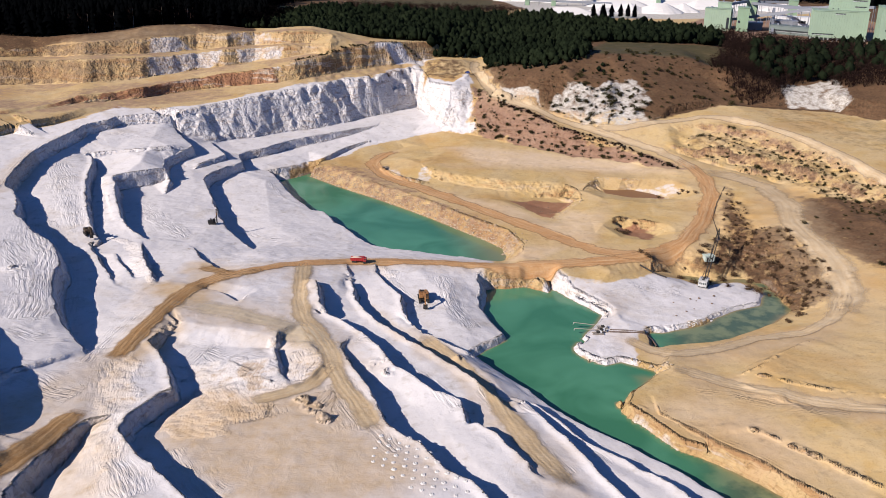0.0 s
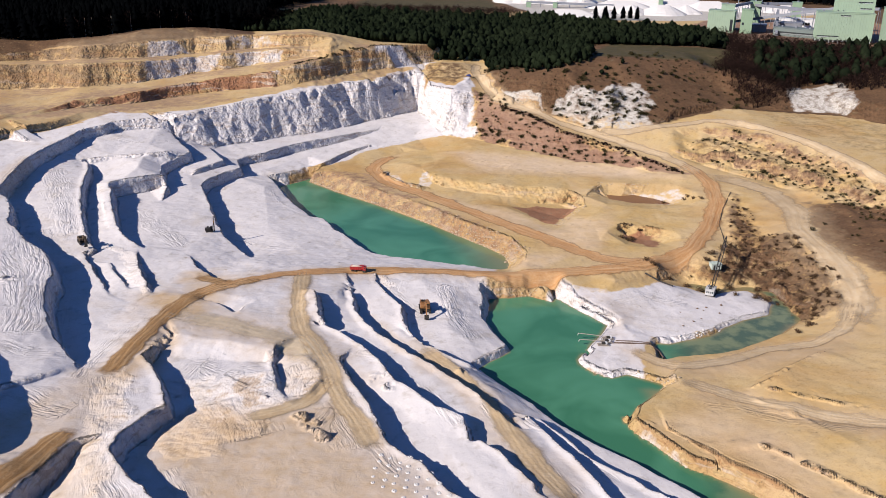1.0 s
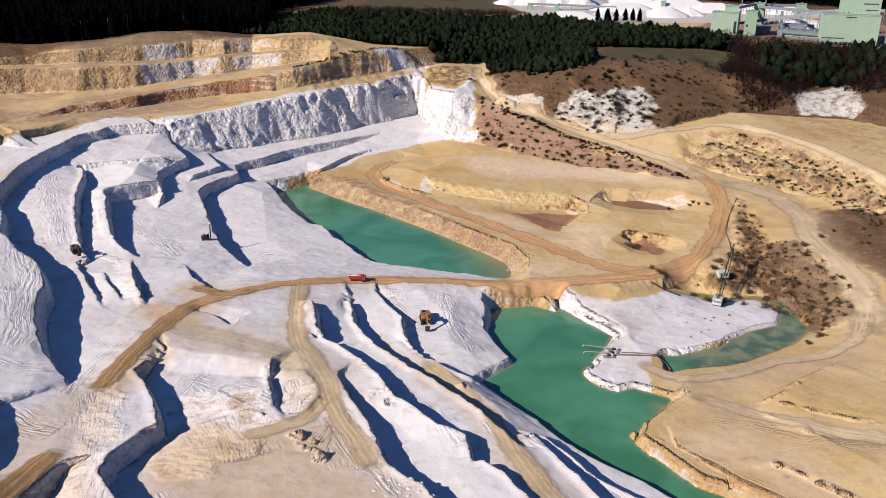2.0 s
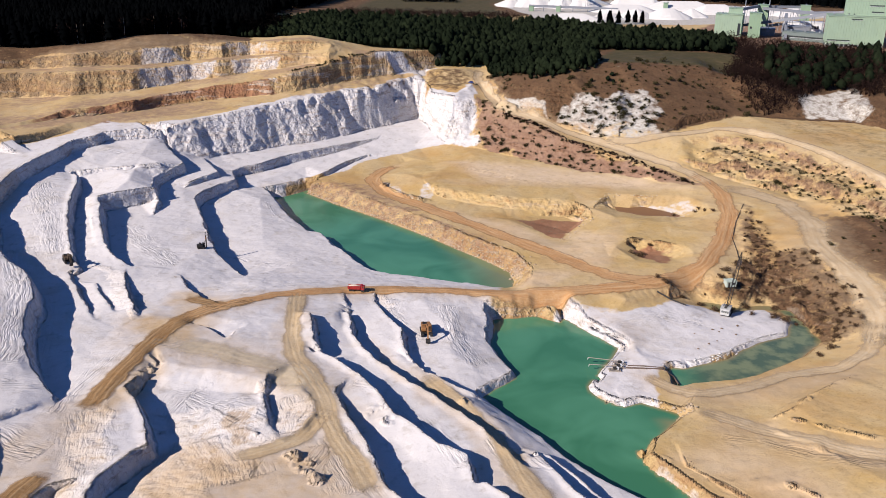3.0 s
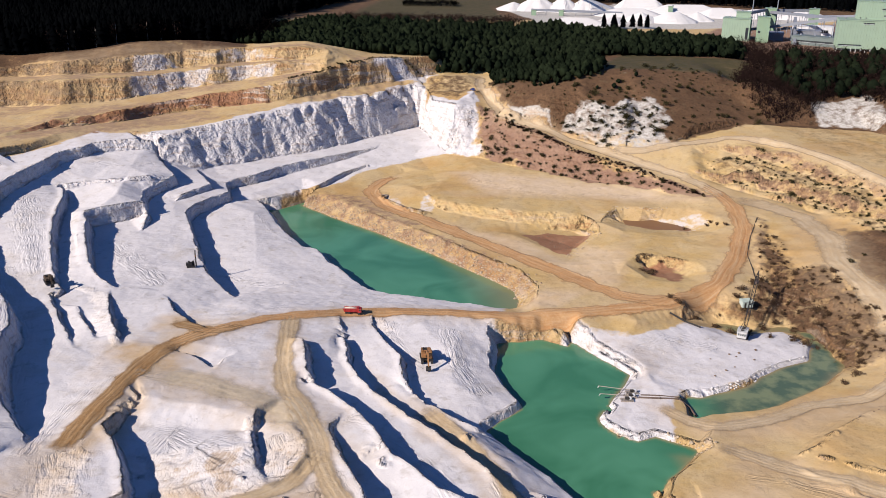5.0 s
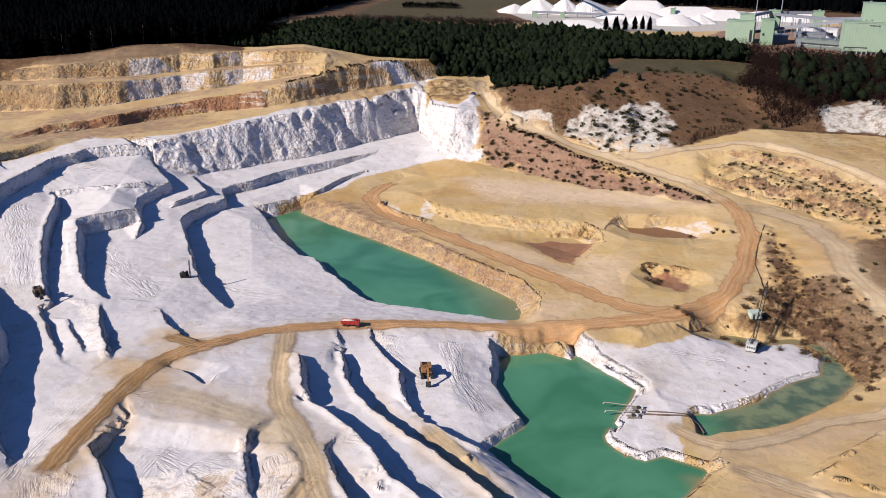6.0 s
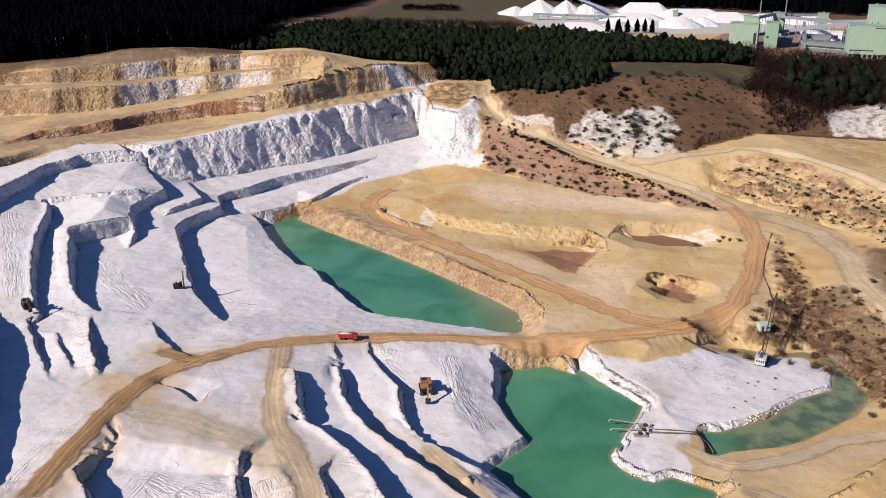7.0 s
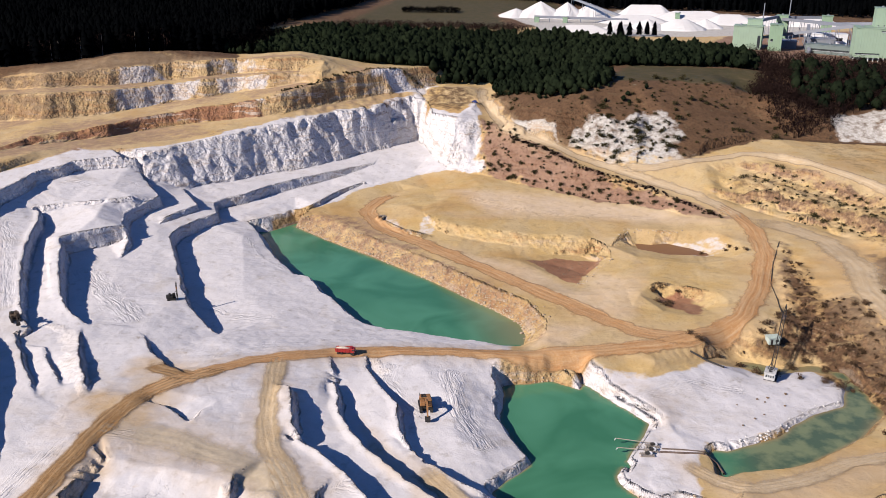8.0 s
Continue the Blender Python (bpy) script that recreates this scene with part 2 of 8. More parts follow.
def lay_out():
    """Heights over the grid from the plan's lines, by a net of triangles between them."""
    from mathutils.geometry import delaunay_2d_cdt
    pts = []
    for line in PLAN:
        for a, b in zip(line[:-1], line[1:]):
            n = max(1, int(np.hypot(*(b - a)[:2]) / 3.0))
            pts += [a + (b - a) * k / n for k in range(n)]
        pts.append(line[-1])
    for x in (-4600, -1500, -700, -420, 420, 700, 1500, 4600):
        pts += [np.array([x, y, 64.0 if y > 500 else 58.0]) for y in (-1600, -500, 300, 620, 900, 1500, 3000, 4900)]
    for x in (-330, -150, 0, 150, 330):
        pts += [np.array([x, y, h]) for y, h in ((-1600, 60), (-400, 50), (0, 36), (100, 26), (760, 62), (840, 61), (1000, 62), (1500, 64), (3000, 66), (4900, 66))]
    seen, keep = set(), []
    for p in pts:
        k = (round(p[0] / 0.3), round(p[1] / 0.3))
        if k not in seen:
            seen.add(k)
            keep.append(p)
    P = np.array(keep)
    v, _, faces, orig, _, _ = delaunay_2d_cdt([Vector(p[:2]) for p in P], [], [], 0, 1e-5)
    V = np.array([(*a, P[o[0], 2]) if o else (*a, 0) for a, o in zip(v, orig)])
    H = np.full((len(GY), len(GX)), 60.0)
    for f in faces:
        (x0, y0, z0), (x1, y1, z1), (x2, y2, z2) = V[list(f)]
        det = (y1 - y2) * (x0 - x2) + (x2 - x1) * (y0 - y2)
        if abs(det) < 1e-9:
            continue
        i0, i1 = np.searchsorted(GX, (min(x0, x1, x2), max(x0, x1, x2) + 1e-6))
        j0, j1 = np.searchsorted(GY, (min(y0, y1, y2), max(y0, y1, y2) + 1e-6))
        if i1 <= i0 or j1 <= j0:
            continue
        X, Y = GX[i0:i1][None, :], GY[j0:j1][:, None]
        a = ((y1 - y2) * (X - x2) + (x2 - x1) * (Y - y2)) / det
        b = ((y2 - y0) * (X - x2) + (x0 - x2) * (Y - y2)) / det
        inside = (a >= -1e-6) & (b >= -1e-6) & (a + b <= 1 + 1e-6)
        block = H[j0:j1, i0:i1]
        block[inside] = (a * z0 + b * z1 + (1 - a - b) * z2)[inside]
    return H


def sample(H, x, y):
    """Height of the sheet H at places."""
    x, y = np.asarray(x, float), np.asarray(y, float)
    i = np.clip(np.searchsorted(GX, x) - 1, 0, len(GX) - 2)
    j = np.clip(np.searchsorted(GY, y) - 1, 0, len(GY) - 2)
    u = np.clip((x - GX[i]) / (GX[i + 1] - GX[i]), 0, 1)
    v = np.clip((y - GY[j]) / (GY[j + 1] - GY[j]), 0, 1)
    return (H[j, i] * (1 - u) + H[j, i + 1] * u) * (1 - v) + (H[j + 1, i] * (1 - u) + H[j + 1, i + 1] * u) * v


edge([(-185.7, 343.8, 27), (-166.3, 326.7, 26), (-146.6, 287.4, 25.5), (-139.4, 258.8, 25.5), (-129.5, 261.3, 24.5), (-121.3, 249.9, 22)])
edge([(-253.1, 415.1, 31), (-180, 282.4, 27), (-140.2, 213, 33), (-117.2, 171.2, 32), (-108.2, 166.8, 26)])
edge([(-128.4, 224.2, 24.5), (-122, 231.6, 23.5), (-112.7, 245.8, 20.6)])
edge([(-131.5, 223.2, 22.6), (-121.2, 229.3, 21.9), (-111.5, 242.8, 20)])
edge([(-203.9, 442.1, 24.5), (-180.3, 391.7, 22), (-165.2, 366.7, 19.5), (-154.4, 344.9, 17)])
edge([(-134, 310, 16.3), (-120, 278.5, 16.7), (-115.3, 300, 16.2)])
edge([(-173.8, 427.4, 20), (-154.3, 381.2, 17.5)])
edge([(-184.1, 508, 27.8), (-176.3, 526.3, 29), (-166.6, 463.9, 24)])
edge([(-146.8, 436.4, 13.2), (-133.9, 385.8, 13.5), (-113.9, 362, 14), (-109.6, 389, 12.8), (-92.9, 368.1, 11.6)])
edge([(-144.6, 482.5, 14.5), (-131.2, 444.4, 12.6)])
edge([(-151.5, 514.9, 18), (-145.5, 518.4, 18.3)])
edge([(-111.9, 464.2, 7), (-103.9, 487.6, 7), (-85.6, 408.6, 6.5), (-62.3, 384.2, 6.8), (-47.7, 373.8, 7.5)])
edge([(-110.2, 520, 8.5), (-96.4, 542, 8.5), (-71.3, 574.4, 8.5)])
edge([(-80.1, 528.3, 6.8), (-67, 537.2, 6.5)])
edge([(-91.6, 272.7, 18.4), (-73.4, 267.7, 18.3), (-53.9, 262.9, 18)])
edge([(-85.6, 258.8, 15.7), (-71.6, 259.1, 15.6), (-54.3, 257, 15.7)])
edge([(-63.3, 225, 16.8), (-48.8, 195.4, 17.2), (-26.5, 195.6, 17.5), (-22.2, 212.7, 17.4), (-37.9, 246.4, 17.2), (-50.7, 281.3, 16.6)])
edge([(-74.3, 205.9, 17), (-60.2, 182.7, 17.2), (-39.6, 170.7, 17.4), (-10.6, 176.6, 17.6)])
edge([(-74.6, 294, 17.2), (-66.3, 279.2, 17.3), (-56.4, 303.2, 15.8), (-79.4, 310.1, 16)])
edge([(-13.9, 235.9, 13.4), (0.2, 213.5, 13.6), (12.2, 194.4, 13.8), (20.2, 182.2, 14)])
edge([(-41.3, 320.6, 13.5), (-41.2, 300.9, 12.4), (-29.7, 292.9, 11.6)])
edge([(20.2, 224.1, 11.2), (28.7, 209.3, 11.3), (34.5, 193.2, 11.5)])
edge([(-28.2, 324.7, 9.5), (-22.4, 307.5, 8.6), (15, 258.3, 7.6)])
edge([(28.1, 235.2, 7.6), (42.2, 212.7, 7.4), (53.5, 197.1, 7.3)])
edge([(-5.4, 334.5, 8.3), (-10.4, 344, 9.5), (4, 342.3, 7.8), (1.7, 305.8, 6.2), (10.2, 294.5, 4.6)])
edge([(-88.9, 193, 21.5), (-78, 175, 22.3), (-67.3, 163.3, 22.5)])
edge([(-90.7, 189.6, 20.3), (-88.9, 178, 20), (-95.4, 183, 18), (-95.2, 169.5, 17.2)])
edge([(-108, 171.1, 24.5), (-105.9, 177.6, 24), (-102.6, 188.2, 23.5), (-98.7, 206.7, 22.3), (-101.1, 238.4, 20.3), (-99.1, 264.2, 19.5), (-98.3, 286.2, 18), (-93.7, 306.7, 17.2), (-82.2, 322.4, 15.7), (-66.9, 337.4, 13.7), (-44.6, 348.1, 11.7), (-20.7, 354.2, 10), (4.1, 355.9, 8.7), (28.9, 355.5, 8.2), (54, 358, 8.2), (80.2, 364.8, 8.7), (102, 371.7, 9.7)])
edge([(-56.5, 323.9, 14.3), (-53.3, 297.6, 16), (-49.6, 281.2, 16.7)])
edge([(-27.4, 573.1, 6.8), (-36.1, 561.2, 6.5), (-45, 532.7, 6.2), (-36.1, 506.7, 6.2), (-14.9, 482.6, 6.5), (19.5, 440.1, 7), (46.3, 407.8, 7.5), (69.7, 378.2, 8.4), (93.9, 369.5, 9.3), (112.6, 382.9, 10.2), (128.1, 411.6, 12), (141.9, 444.2, 14), (147.5, 476.2, 16), (143.3, 500.7, 17.7)])
edge([(143.3, 500.7, 17.7), (131.4, 515.3, 20), (110.6, 533.7, 23), (78.7, 563.6, 27.5), (61.9, 583.8, 31), (36.8, 617.8, 35.5), (25.9, 652.8, 39.5), (21.7, 689.4, 43.5), (23.9, 705.4, 46.5)])
edge([(134.5, 498.2, 16.5), (109.2, 525.8, 22), (77.4, 552.7, 26.5), (61, 573.6, 30), (36, 601.7, 34.5), (21.3, 638.1, 39)])
edge([(-85.8, 538.2, 6.3), (-65, 520.2, 6.3), (-45.4, 495.8, 6.3), (-27.7, 477.9, 6.3), (-7.9, 457.5, 6.5), (4.5, 439.9, 6.8), (18.9, 423, 7), (32.3, 407.7, 7.3), (38.5, 386.9, 7.5), (36.6, 373, 7)])
edge([(-85.1, 524.8, 0), (-62.9, 500.9, 0), (-44.4, 483.3, 0), (-27, 465.8, 0), (-10.7, 448.3, 0), (4.5, 430.2, 0), (18.7, 413.3, 0), (29.3, 399, 0), (30.2, 387.5, 0)])
edge([(-91.4, 509.1, -2.5), (-58.2, 460.6, -2.5), (-24.2, 415.7, -2.5), (15.5, 397.2, -2.5)])
edge([(16.3, 350.1, 7.5), (23.7, 350.9, 7.8), (33.6, 352.2, 8), (43.4, 351.3, 8), (49.5, 350.7, 7.8), (53.6, 348.3, 7)])
edge([(18.2, 347.8, 0), (29, 351.4, 0), (39.1, 354.3, 0), (47.1, 354, 0)])
edge([(47.1, 354, 0), (52.7, 343.6, 0), (60.7, 332, 0), (65.9, 323.8, 0), (62.2, 315, 0), (56.7, 305.6, 0), (50.8, 294.7, 0), (49.8, 289.1, 0), (53.8, 283.4, 0), (58.9, 279.7, 0), (65.5, 282.1, 0), (71.9, 278.4, 0), (76.4, 275.6, 0)])
edge([(58.8, 249.2, 0), (61.2, 244.3, 0), (65.3, 238.1, 0), (72.2, 226.2, 0), (79.1, 220.5, 0), (85.7, 214.7, 0), (91.8, 208.3, 0), (96.2, 202.7, 0), (102.7, 195.5, 0)])
edge([(50.9, 347.4, 6), (54.7, 342.1, 4.6), (62.8, 332.2, 3.8), (69.8, 323.9, 3.8)])
edge([(82.7, 270.5, 4), (71.4, 255.1, 4), (64.1, 246.8, 4), (66.9, 243.1, 4.2), (73.8, 234.7, 4.5), (80.2, 226.4, 5), (86.3, 218.7, 5), (92.4, 212.4, 5.5), (97.5, 204.3, 5.6), (105.6, 194.1, 6), (111.5, 187.3, 6.4)])
edge([(21, 337.8, -3), (41.5, 327.2, -3), (25.5, 296, -3), (44.8, 278.8, -3), (53.2, 255.5, -3), (67, 232.2, -3), (84.6, 209.6, -3)])
edge([(48.9, 311.5, -3), (48.2, 344.8, -3), (57, 267, -3), (78.7, 217.7, -3), (58.2, 241.6, -3), (65.8, 272.5, -1)])
edge([(71.9, 317, 2.2), (88, 339.6, 2.6), (101.7, 346.5, 2.5), (110.7, 334.9, 2.4), (130.6, 345.2, 2.2), (73.3, 301.7, 2.2), (64.8, 345.3, 5)])
edge([(77.9, 351, 5.5), (92.4, 360.8, 4.5), (73.1, 352.5, 7.5)])
edge([(81.3, 307.5, 0), (86, 306.6, 0), (94.2, 310.5, 0), (104.3, 315, 0), (112.2, 322.8, 0), (121.1, 329.2, 0), (133.5, 334.8, 0), (137.8, 344.5, 0), (139.6, 355.2, 0), (137.5, 361.6, 0), (131, 361.3, 0), (120.3, 357.6, 0), (113.9, 358, 0), (105.6, 366.3, 0), (99, 370.9, 0)])
edge([(131, 346.2, 1.8), (130.2, 351.3, 1.5), (114.3, 347.4, 1.8), (106.8, 351.5, 1.8)])
edge([(142.1, 327.7, 0), (144.3, 335.8, 0), (144.6, 345.4, 0), (144.2, 355.4, 0), (141.4, 365.8, 0), (135.8, 368.3, 0), (129.7, 365.3, 0), (120.3, 363.6, 0), (115.8, 366.1, 0), (111.1, 372.8, 0), (103.9, 375.3, 0), (99.3, 372.3, 0)])
edge([(87.4, 304.8, -1.5), (102.1, 310.3, -1.5), (118.1, 318.7, -1.5), (135.7, 330.2, -1.5), (141.2, 339, -1.5), (142.5, 353.7, -1.2)])
edge([(108.2, 371.2, -0.8), (113.1, 365.2, -0.8), (126.6, 363.1, -0.8), (136.7, 366.9, -0.8)])
edge([(97.2, 370.4, 3.5), (107.4, 370.5, 5), (117.6, 370.7, 6.5), (121.4, 364.5, 3.5), (133.2, 369.7, 3), (140.4, 367.8, 2.5)])
edge([(84.7, 286.3, 3), (97.4, 287.3, 2.7), (109.1, 291.4, 2.7), (122.9, 301.2, 2.8), (137.2, 310.8, 3.3)])
edge([(-4.8, 503.8, 11), (4.6, 494.9, 11.5), (21, 487.3, 11.5), (36.9, 481, 11.5), (56.2, 479.8, 11.5), (68.8, 476.4, 11), (75.5, 467.2, 10.5)])
edge([(-14.7, 495.3, 6.6), (1.4, 480.9, 6.9), (14, 464.5, 7), (26.4, 459, 6.6), (36, 463.4, 5.4), (52.3, 469.2, 4.9), (71.5, 469.9, 5)])
edge([(33.1, 452.6, 7.4), (46.1, 435.6, 7), (55.8, 424.5, 6.8), (65.9, 440.2, 7.4), (75.6, 453.9, 9)])
edge([(42.1, 459.7, 5), (53.8, 452, 4.4), (60.6, 444.3, 4.4), (68.7, 460.3, 4.6)])
edge([(-14.7, 531.7, 9.5), (4.8, 549.4, 12), (23.8, 570, 13), (73.7, 516.5, 12.4), (105.7, 503, 13), (70.8, 492.8, 11.8), (39.6, 521.9, 12.2)])
edge([(-34, 527.6, 7), (-25.6, 535.3, 9.5), (-14.4, 519, 10.3)])
edge([(-38.2, 517.4, 8.2), (-27.4, 503, 8.4), (-13.5, 488.7, 8.5)])
edge([(-39.8, 519, 6.3), (-27.5, 504.3, 6.3), (-14.4, 488.1, 6.6)])
edge([(80.5, 473.6, 12), (89.7, 487.3, 12.6), (102.1, 483.7, 12.8), (127.3, 480.9, 14), (136, 462.6, 14.8), (135.6, 445.5, 13.5), (109.4, 441.7, 10.8), (86.4, 451.3, 10.6)])
edge([(87.5, 475.4, 7.6), (94.2, 473, 7.4), (103.2, 470.2, 7.4), (112, 466.3, 7.4), (121, 461.9, 7.6), (105.9, 476.2, 8)])
edge([(74.2, 398.9, 9), (80.1, 409.9, 10.3), (87.4, 419.2, 10.6), (93.5, 418.6, 10.6), (110.8, 409.3, 11), (113.4, 397.3, 10.8), (101, 384, 9.6), (85.4, 392.9, 9)])
edge([(88.7, 416.8, 6), (91.6, 409.4, 6.2), (100.6, 412.4, 6.8), (103.6, 400.4, 7.2)])
edge([(13.6, 447.7, 7), (33.5, 425.2, 7.4), (49.5, 411.7, 7.7), (74.4, 409.1, 9), (75.6, 435.5, 9.4), (73.4, 385.5, 8.6)])
edge([(1.1, 592.1, 13), (20.5, 586.5, 13), (38.8, 568.6, 12.8), (60, 553.5, 13), (76.4, 538.4, 13.3), (95.8, 525.4, 14), (113.6, 509.8, 14.8), (124, 495.6, 15.3), (135.2, 487.5, 16)])
edge([(-265.1, 461.2, 38.5), (-251.2, 483.1, 38.3), (-235.1, 504.8, 38.2), (-224.5, 537.1, 38), (-216.4, 555.2, 38.2)])
edge([(-264.4, 458.2, 33), (-250.9, 480.7, 33), (-244.1, 493.9, 33.4), (-230.2, 507.4, 34), (-221.3, 528, 35.3), (-209, 547.3, 36.6), (-190.3, 550.6, 36.6)])
edge([(-245.7, 422.7, 32), (-231.8, 440.8, 32), (-229.3, 475.2, 33), (-218.2, 494.7, 34.3)])
edge([(-125.3, 543.7, 15), (-87.9, 585.7, 14.2), (-59.8, 616, 14), (-36.2, 629.4, 14), (-17.4, 620.8, 12)])
edge([(-16.6, 694.7, 43), (-12, 647.2, 39), (4.6, 627.8, 40.5), (16.6, 655.7, 43.5)])
edge([(-17.1, 656.4, 16), (-7, 611.4, 14.2), (1.1, 594.3, 13.3), (18.9, 586.4, 13)])
edge([(0.8, 612.9, 27), (16.9, 614.2, 27)])
edge([(-8.6, 694.1, 48.5), (4.8, 692, 49), (17.2, 693.8, 48.5)])
edge([(-35.4, 613.8, 12), (-18.7, 599, 9.5), (-10.1, 567.2, 8.5), (-33.7, 585.1, 8.5)])
edge([(94.1, 622.1, 64), (123.6, 628.6, 64), (163.9, 629.8, 63), (201.9, 622.9, 62)])
edge([(31.9, 653.1, 50), (62.7, 604, 53), (95.7, 594, 56.5), (131, 596.3, 54), (185.2, 623.9, 52), (223, 654, 52)])
edge([(38.1, 610.3, 44), (64.1, 592.3, 42.5)])
edge([(41.8, 600.6, 34.8), (66.2, 588.8, 32)])
edge([(77.8, 596.4, 47), (105, 599.4, 50), (130.2, 589.5, 49)])
edge([(74.9, 579.6, 29), (95.8, 554.5, 27.5), (112.8, 547.9, 28.5), (133.5, 553.6, 32)])
edge([(134.8, 550.8, 31.5), (150.1, 570.4, 33.6), (175.2, 581.2, 36), (193.2, 584.7, 37.5), (195.4, 561.5, 36.5)])
edge([(145.5, 568.6, 38), (175.6, 584.2, 40), (196.4, 602.6, 40)])
edge([(133.8, 545.9, 30), (164.8, 556.3, 34.5), (184.2, 548.8, 36), (196.5, 531.8, 35.5), (213.8, 503.5, 33.5), (222.6, 469.1, 31.5), (228.6, 436.1, 29.5), (233.1, 403.4, 28)])
edge([(208.6, 590.3, 35.5), (234.5, 587.1, 35), (260.5, 575.9, 34.6), (281.9, 550.9, 34.2), (303, 514.9, 34)])
edge([(228.7, 602.4, 46), (258, 612.9, 47), (275.4, 617.9, 50), (281.5, 604.3, 50)])
edge([(230.8, 589.7, 35.2), (245.6, 586, 35), (264.5, 580.9, 34.8)])
edge([(229.5, 663.3, 57), (257.6, 659.3, 58), (290.8, 638, 57.5), (323.8, 605.9, 57)])
edge([(268.6, 581.5, 45), (288.3, 568.5, 44), (309.7, 551.3, 44)])
edge([(143.4, 524.5, 25), (173.4, 509.1, 25), (198, 483.9, 24), (204.9, 437.9, 22.5), (210.3, 394, 21.5), (214.9, 365.3, 21)])
edge([(142, 516.8, 20.5), (161.2, 512.8, 22.5), (179.4, 494.9, 21.5), (195.1, 474.6, 20.5), (197.1, 439.3, 19.5)])
edge([(151.4, 509.9, 18.2), (166.2, 493, 16.7), (183.1, 484.5, 16.6), (186, 448.4, 16.6), (179.1, 423.3, 16.5), (170.2, 405.5, 16.2)])
edge([(171.1, 393.3, 16), (175.2, 376.4, 15), (177.9, 358.1, 13.7), (180, 337.6, 12.2), (185.5, 312.8, 11)])
edge([(191.7, 432.8, 18.3), (189.8, 400.1, 18.3), (198.2, 366.7, 17), (203.8, 341.9, 16.5)])
edge([(156.8, 466.6, 15.6), (166.5, 444.1, 16), (173, 424.6, 16), (165, 398.4, 15.6), (167.1, 368.3, 13.7), (168.2, 348.5, 10.7), (163.4, 329.6, 8.2), (155.6, 318.9, 6.5), (145.9, 316.5, 4.7)])
edge([(140.7, 406.4, 11), (138.4, 388.8, 8.5), (145, 367.4, 5.5), (147.8, 339.6, 3.6), (147.2, 326.4, 3)])
edge([(139, 420.3, 12.3), (129.8, 382, 8), (147.6, 386, 12.5), (158.7, 372.5, 12), (160.1, 348.3, 8)])
edge([(173.8, 335.3, 11), (164.3, 318, 8.3), (145.1, 298.9, 6.7), (137.1, 288.1, 7.6)])
edge([(136.1, 287.5, 7.9), (125.4, 280.6, 7.5), (111, 267.9, 7.4), (104.3, 264.5, 5.6), (101, 258.8, 4.6)])
edge([(138.5, 297.8, 5.2), (126.9, 289.3, 5), (112, 275.8, 4.8), (98.4, 263.7, 4)])
edge([(137.9, 263.4, 9.2), (155.8, 274, 10.5), (173, 280.5, 12)])
edge([(137, 234.4, 11), (143, 221.8, 11), (128.8, 264.2, 8.6), (108.7, 247.7, 7.2), (120.7, 223.5, 9.5), (126.2, 211.1, 10)])
edge([(85.6, 259, 4.2), (96.3, 250.8, 4.8), (111.6, 243, 6.5), (126.8, 237.1, 8)])
edge([(94.9, 229.3, 6.4), (103, 219.7, 6.8), (113.7, 206.4, 7.4), (120.2, 197.7, 7.8), (127.6, 190.7, 8)])
edge([(93.6, 227.1, 5.6), (102.2, 217.4, 6), (112.6, 203.5, 6.6), (118.8, 194.3, 7)])
edge([(81.7, 266.6, 4.3), (79.9, 275.4, 4), (94.2, 276.3, 3.8), (116.7, 289.6, 4.2), (138.5, 303.2, 5)])
edge([(107.1, 659.3, 64), (153.3, 669.2, 64), (215.5, 676.8, 63)])
edge([(124.4, 726.2, 63), (191.5, 735.9, 63)])
edge([(-8, 716, 50), (4, 713, 47.5), (20, 712, 47.5), (36, 716, 48.5), (4, 722, 51), (30, 730, 52)])
edge([(-276.7, 495.5, 38.5), (-263.0, 507.7, 38.5), (-252.4, 521.0, 38.3), (-241.9, 536.7, 38.2), (-233.7, 551.3, 38.0), (-216.3, 563.0, 37.8), (-201.2, 573.1, 37.7), (-188.1, 591.6, 37.5), (-171.8, 602.9, 38.5), (-153.9, 610.3, 39.4), (-134.9, 614.3, 40.6), (-119.2, 616.0, 41.8), (-104.4, 623.4, 43.1), (-86.6, 642.4, 44.3), (-71.8, 659.6, 44.8), (-55.9, 673.3, 45.3), (-39.4, 687.8, 45.9), (-12.4, 710.5, 47.0)])
edge([(-278.8, 500.0, 40.5), (-264.9, 512.3, 40.6), (-254.3, 525.6, 39.5), (-243.6, 541.4, 40.4), (-235.0, 556.1, 42.5), (-217.5, 567.9, 42.5), (-202.2, 578.0, 43.9), (-189.0, 596.6, 44.7), (-172.6, 607.9, 45.8), (-154.5, 615.3, 48.1), (-135.4, 619.3, 49.7), (-120.1, 623.9, 52.0), (-105.1, 631.4, 55.1), (-87.2, 650.3, 56.8), (-72.3, 667.6, 60.1), (-56.4, 681.3, 61.6), (-39.8, 695.8, 61.3), (-12.7, 718.5, 59.9)])
edge([(-325.2, 589.6, 41.1), (-285.2, 602.7, 40.2), (-269.1, 601.9, 41.0), (-247.1, 596.4, 43.1), (-230.8, 604.9, 43.1), (-213.5, 612.2, 44.5), (-197.7, 625.9, 45.3), (-181.5, 641.2, 46.4), (-161.5, 644.7, 48.7), (-143.4, 658.0, 50.3), (-121.8, 656.2, 53.4), (-101.3, 660.8, 56.4)])
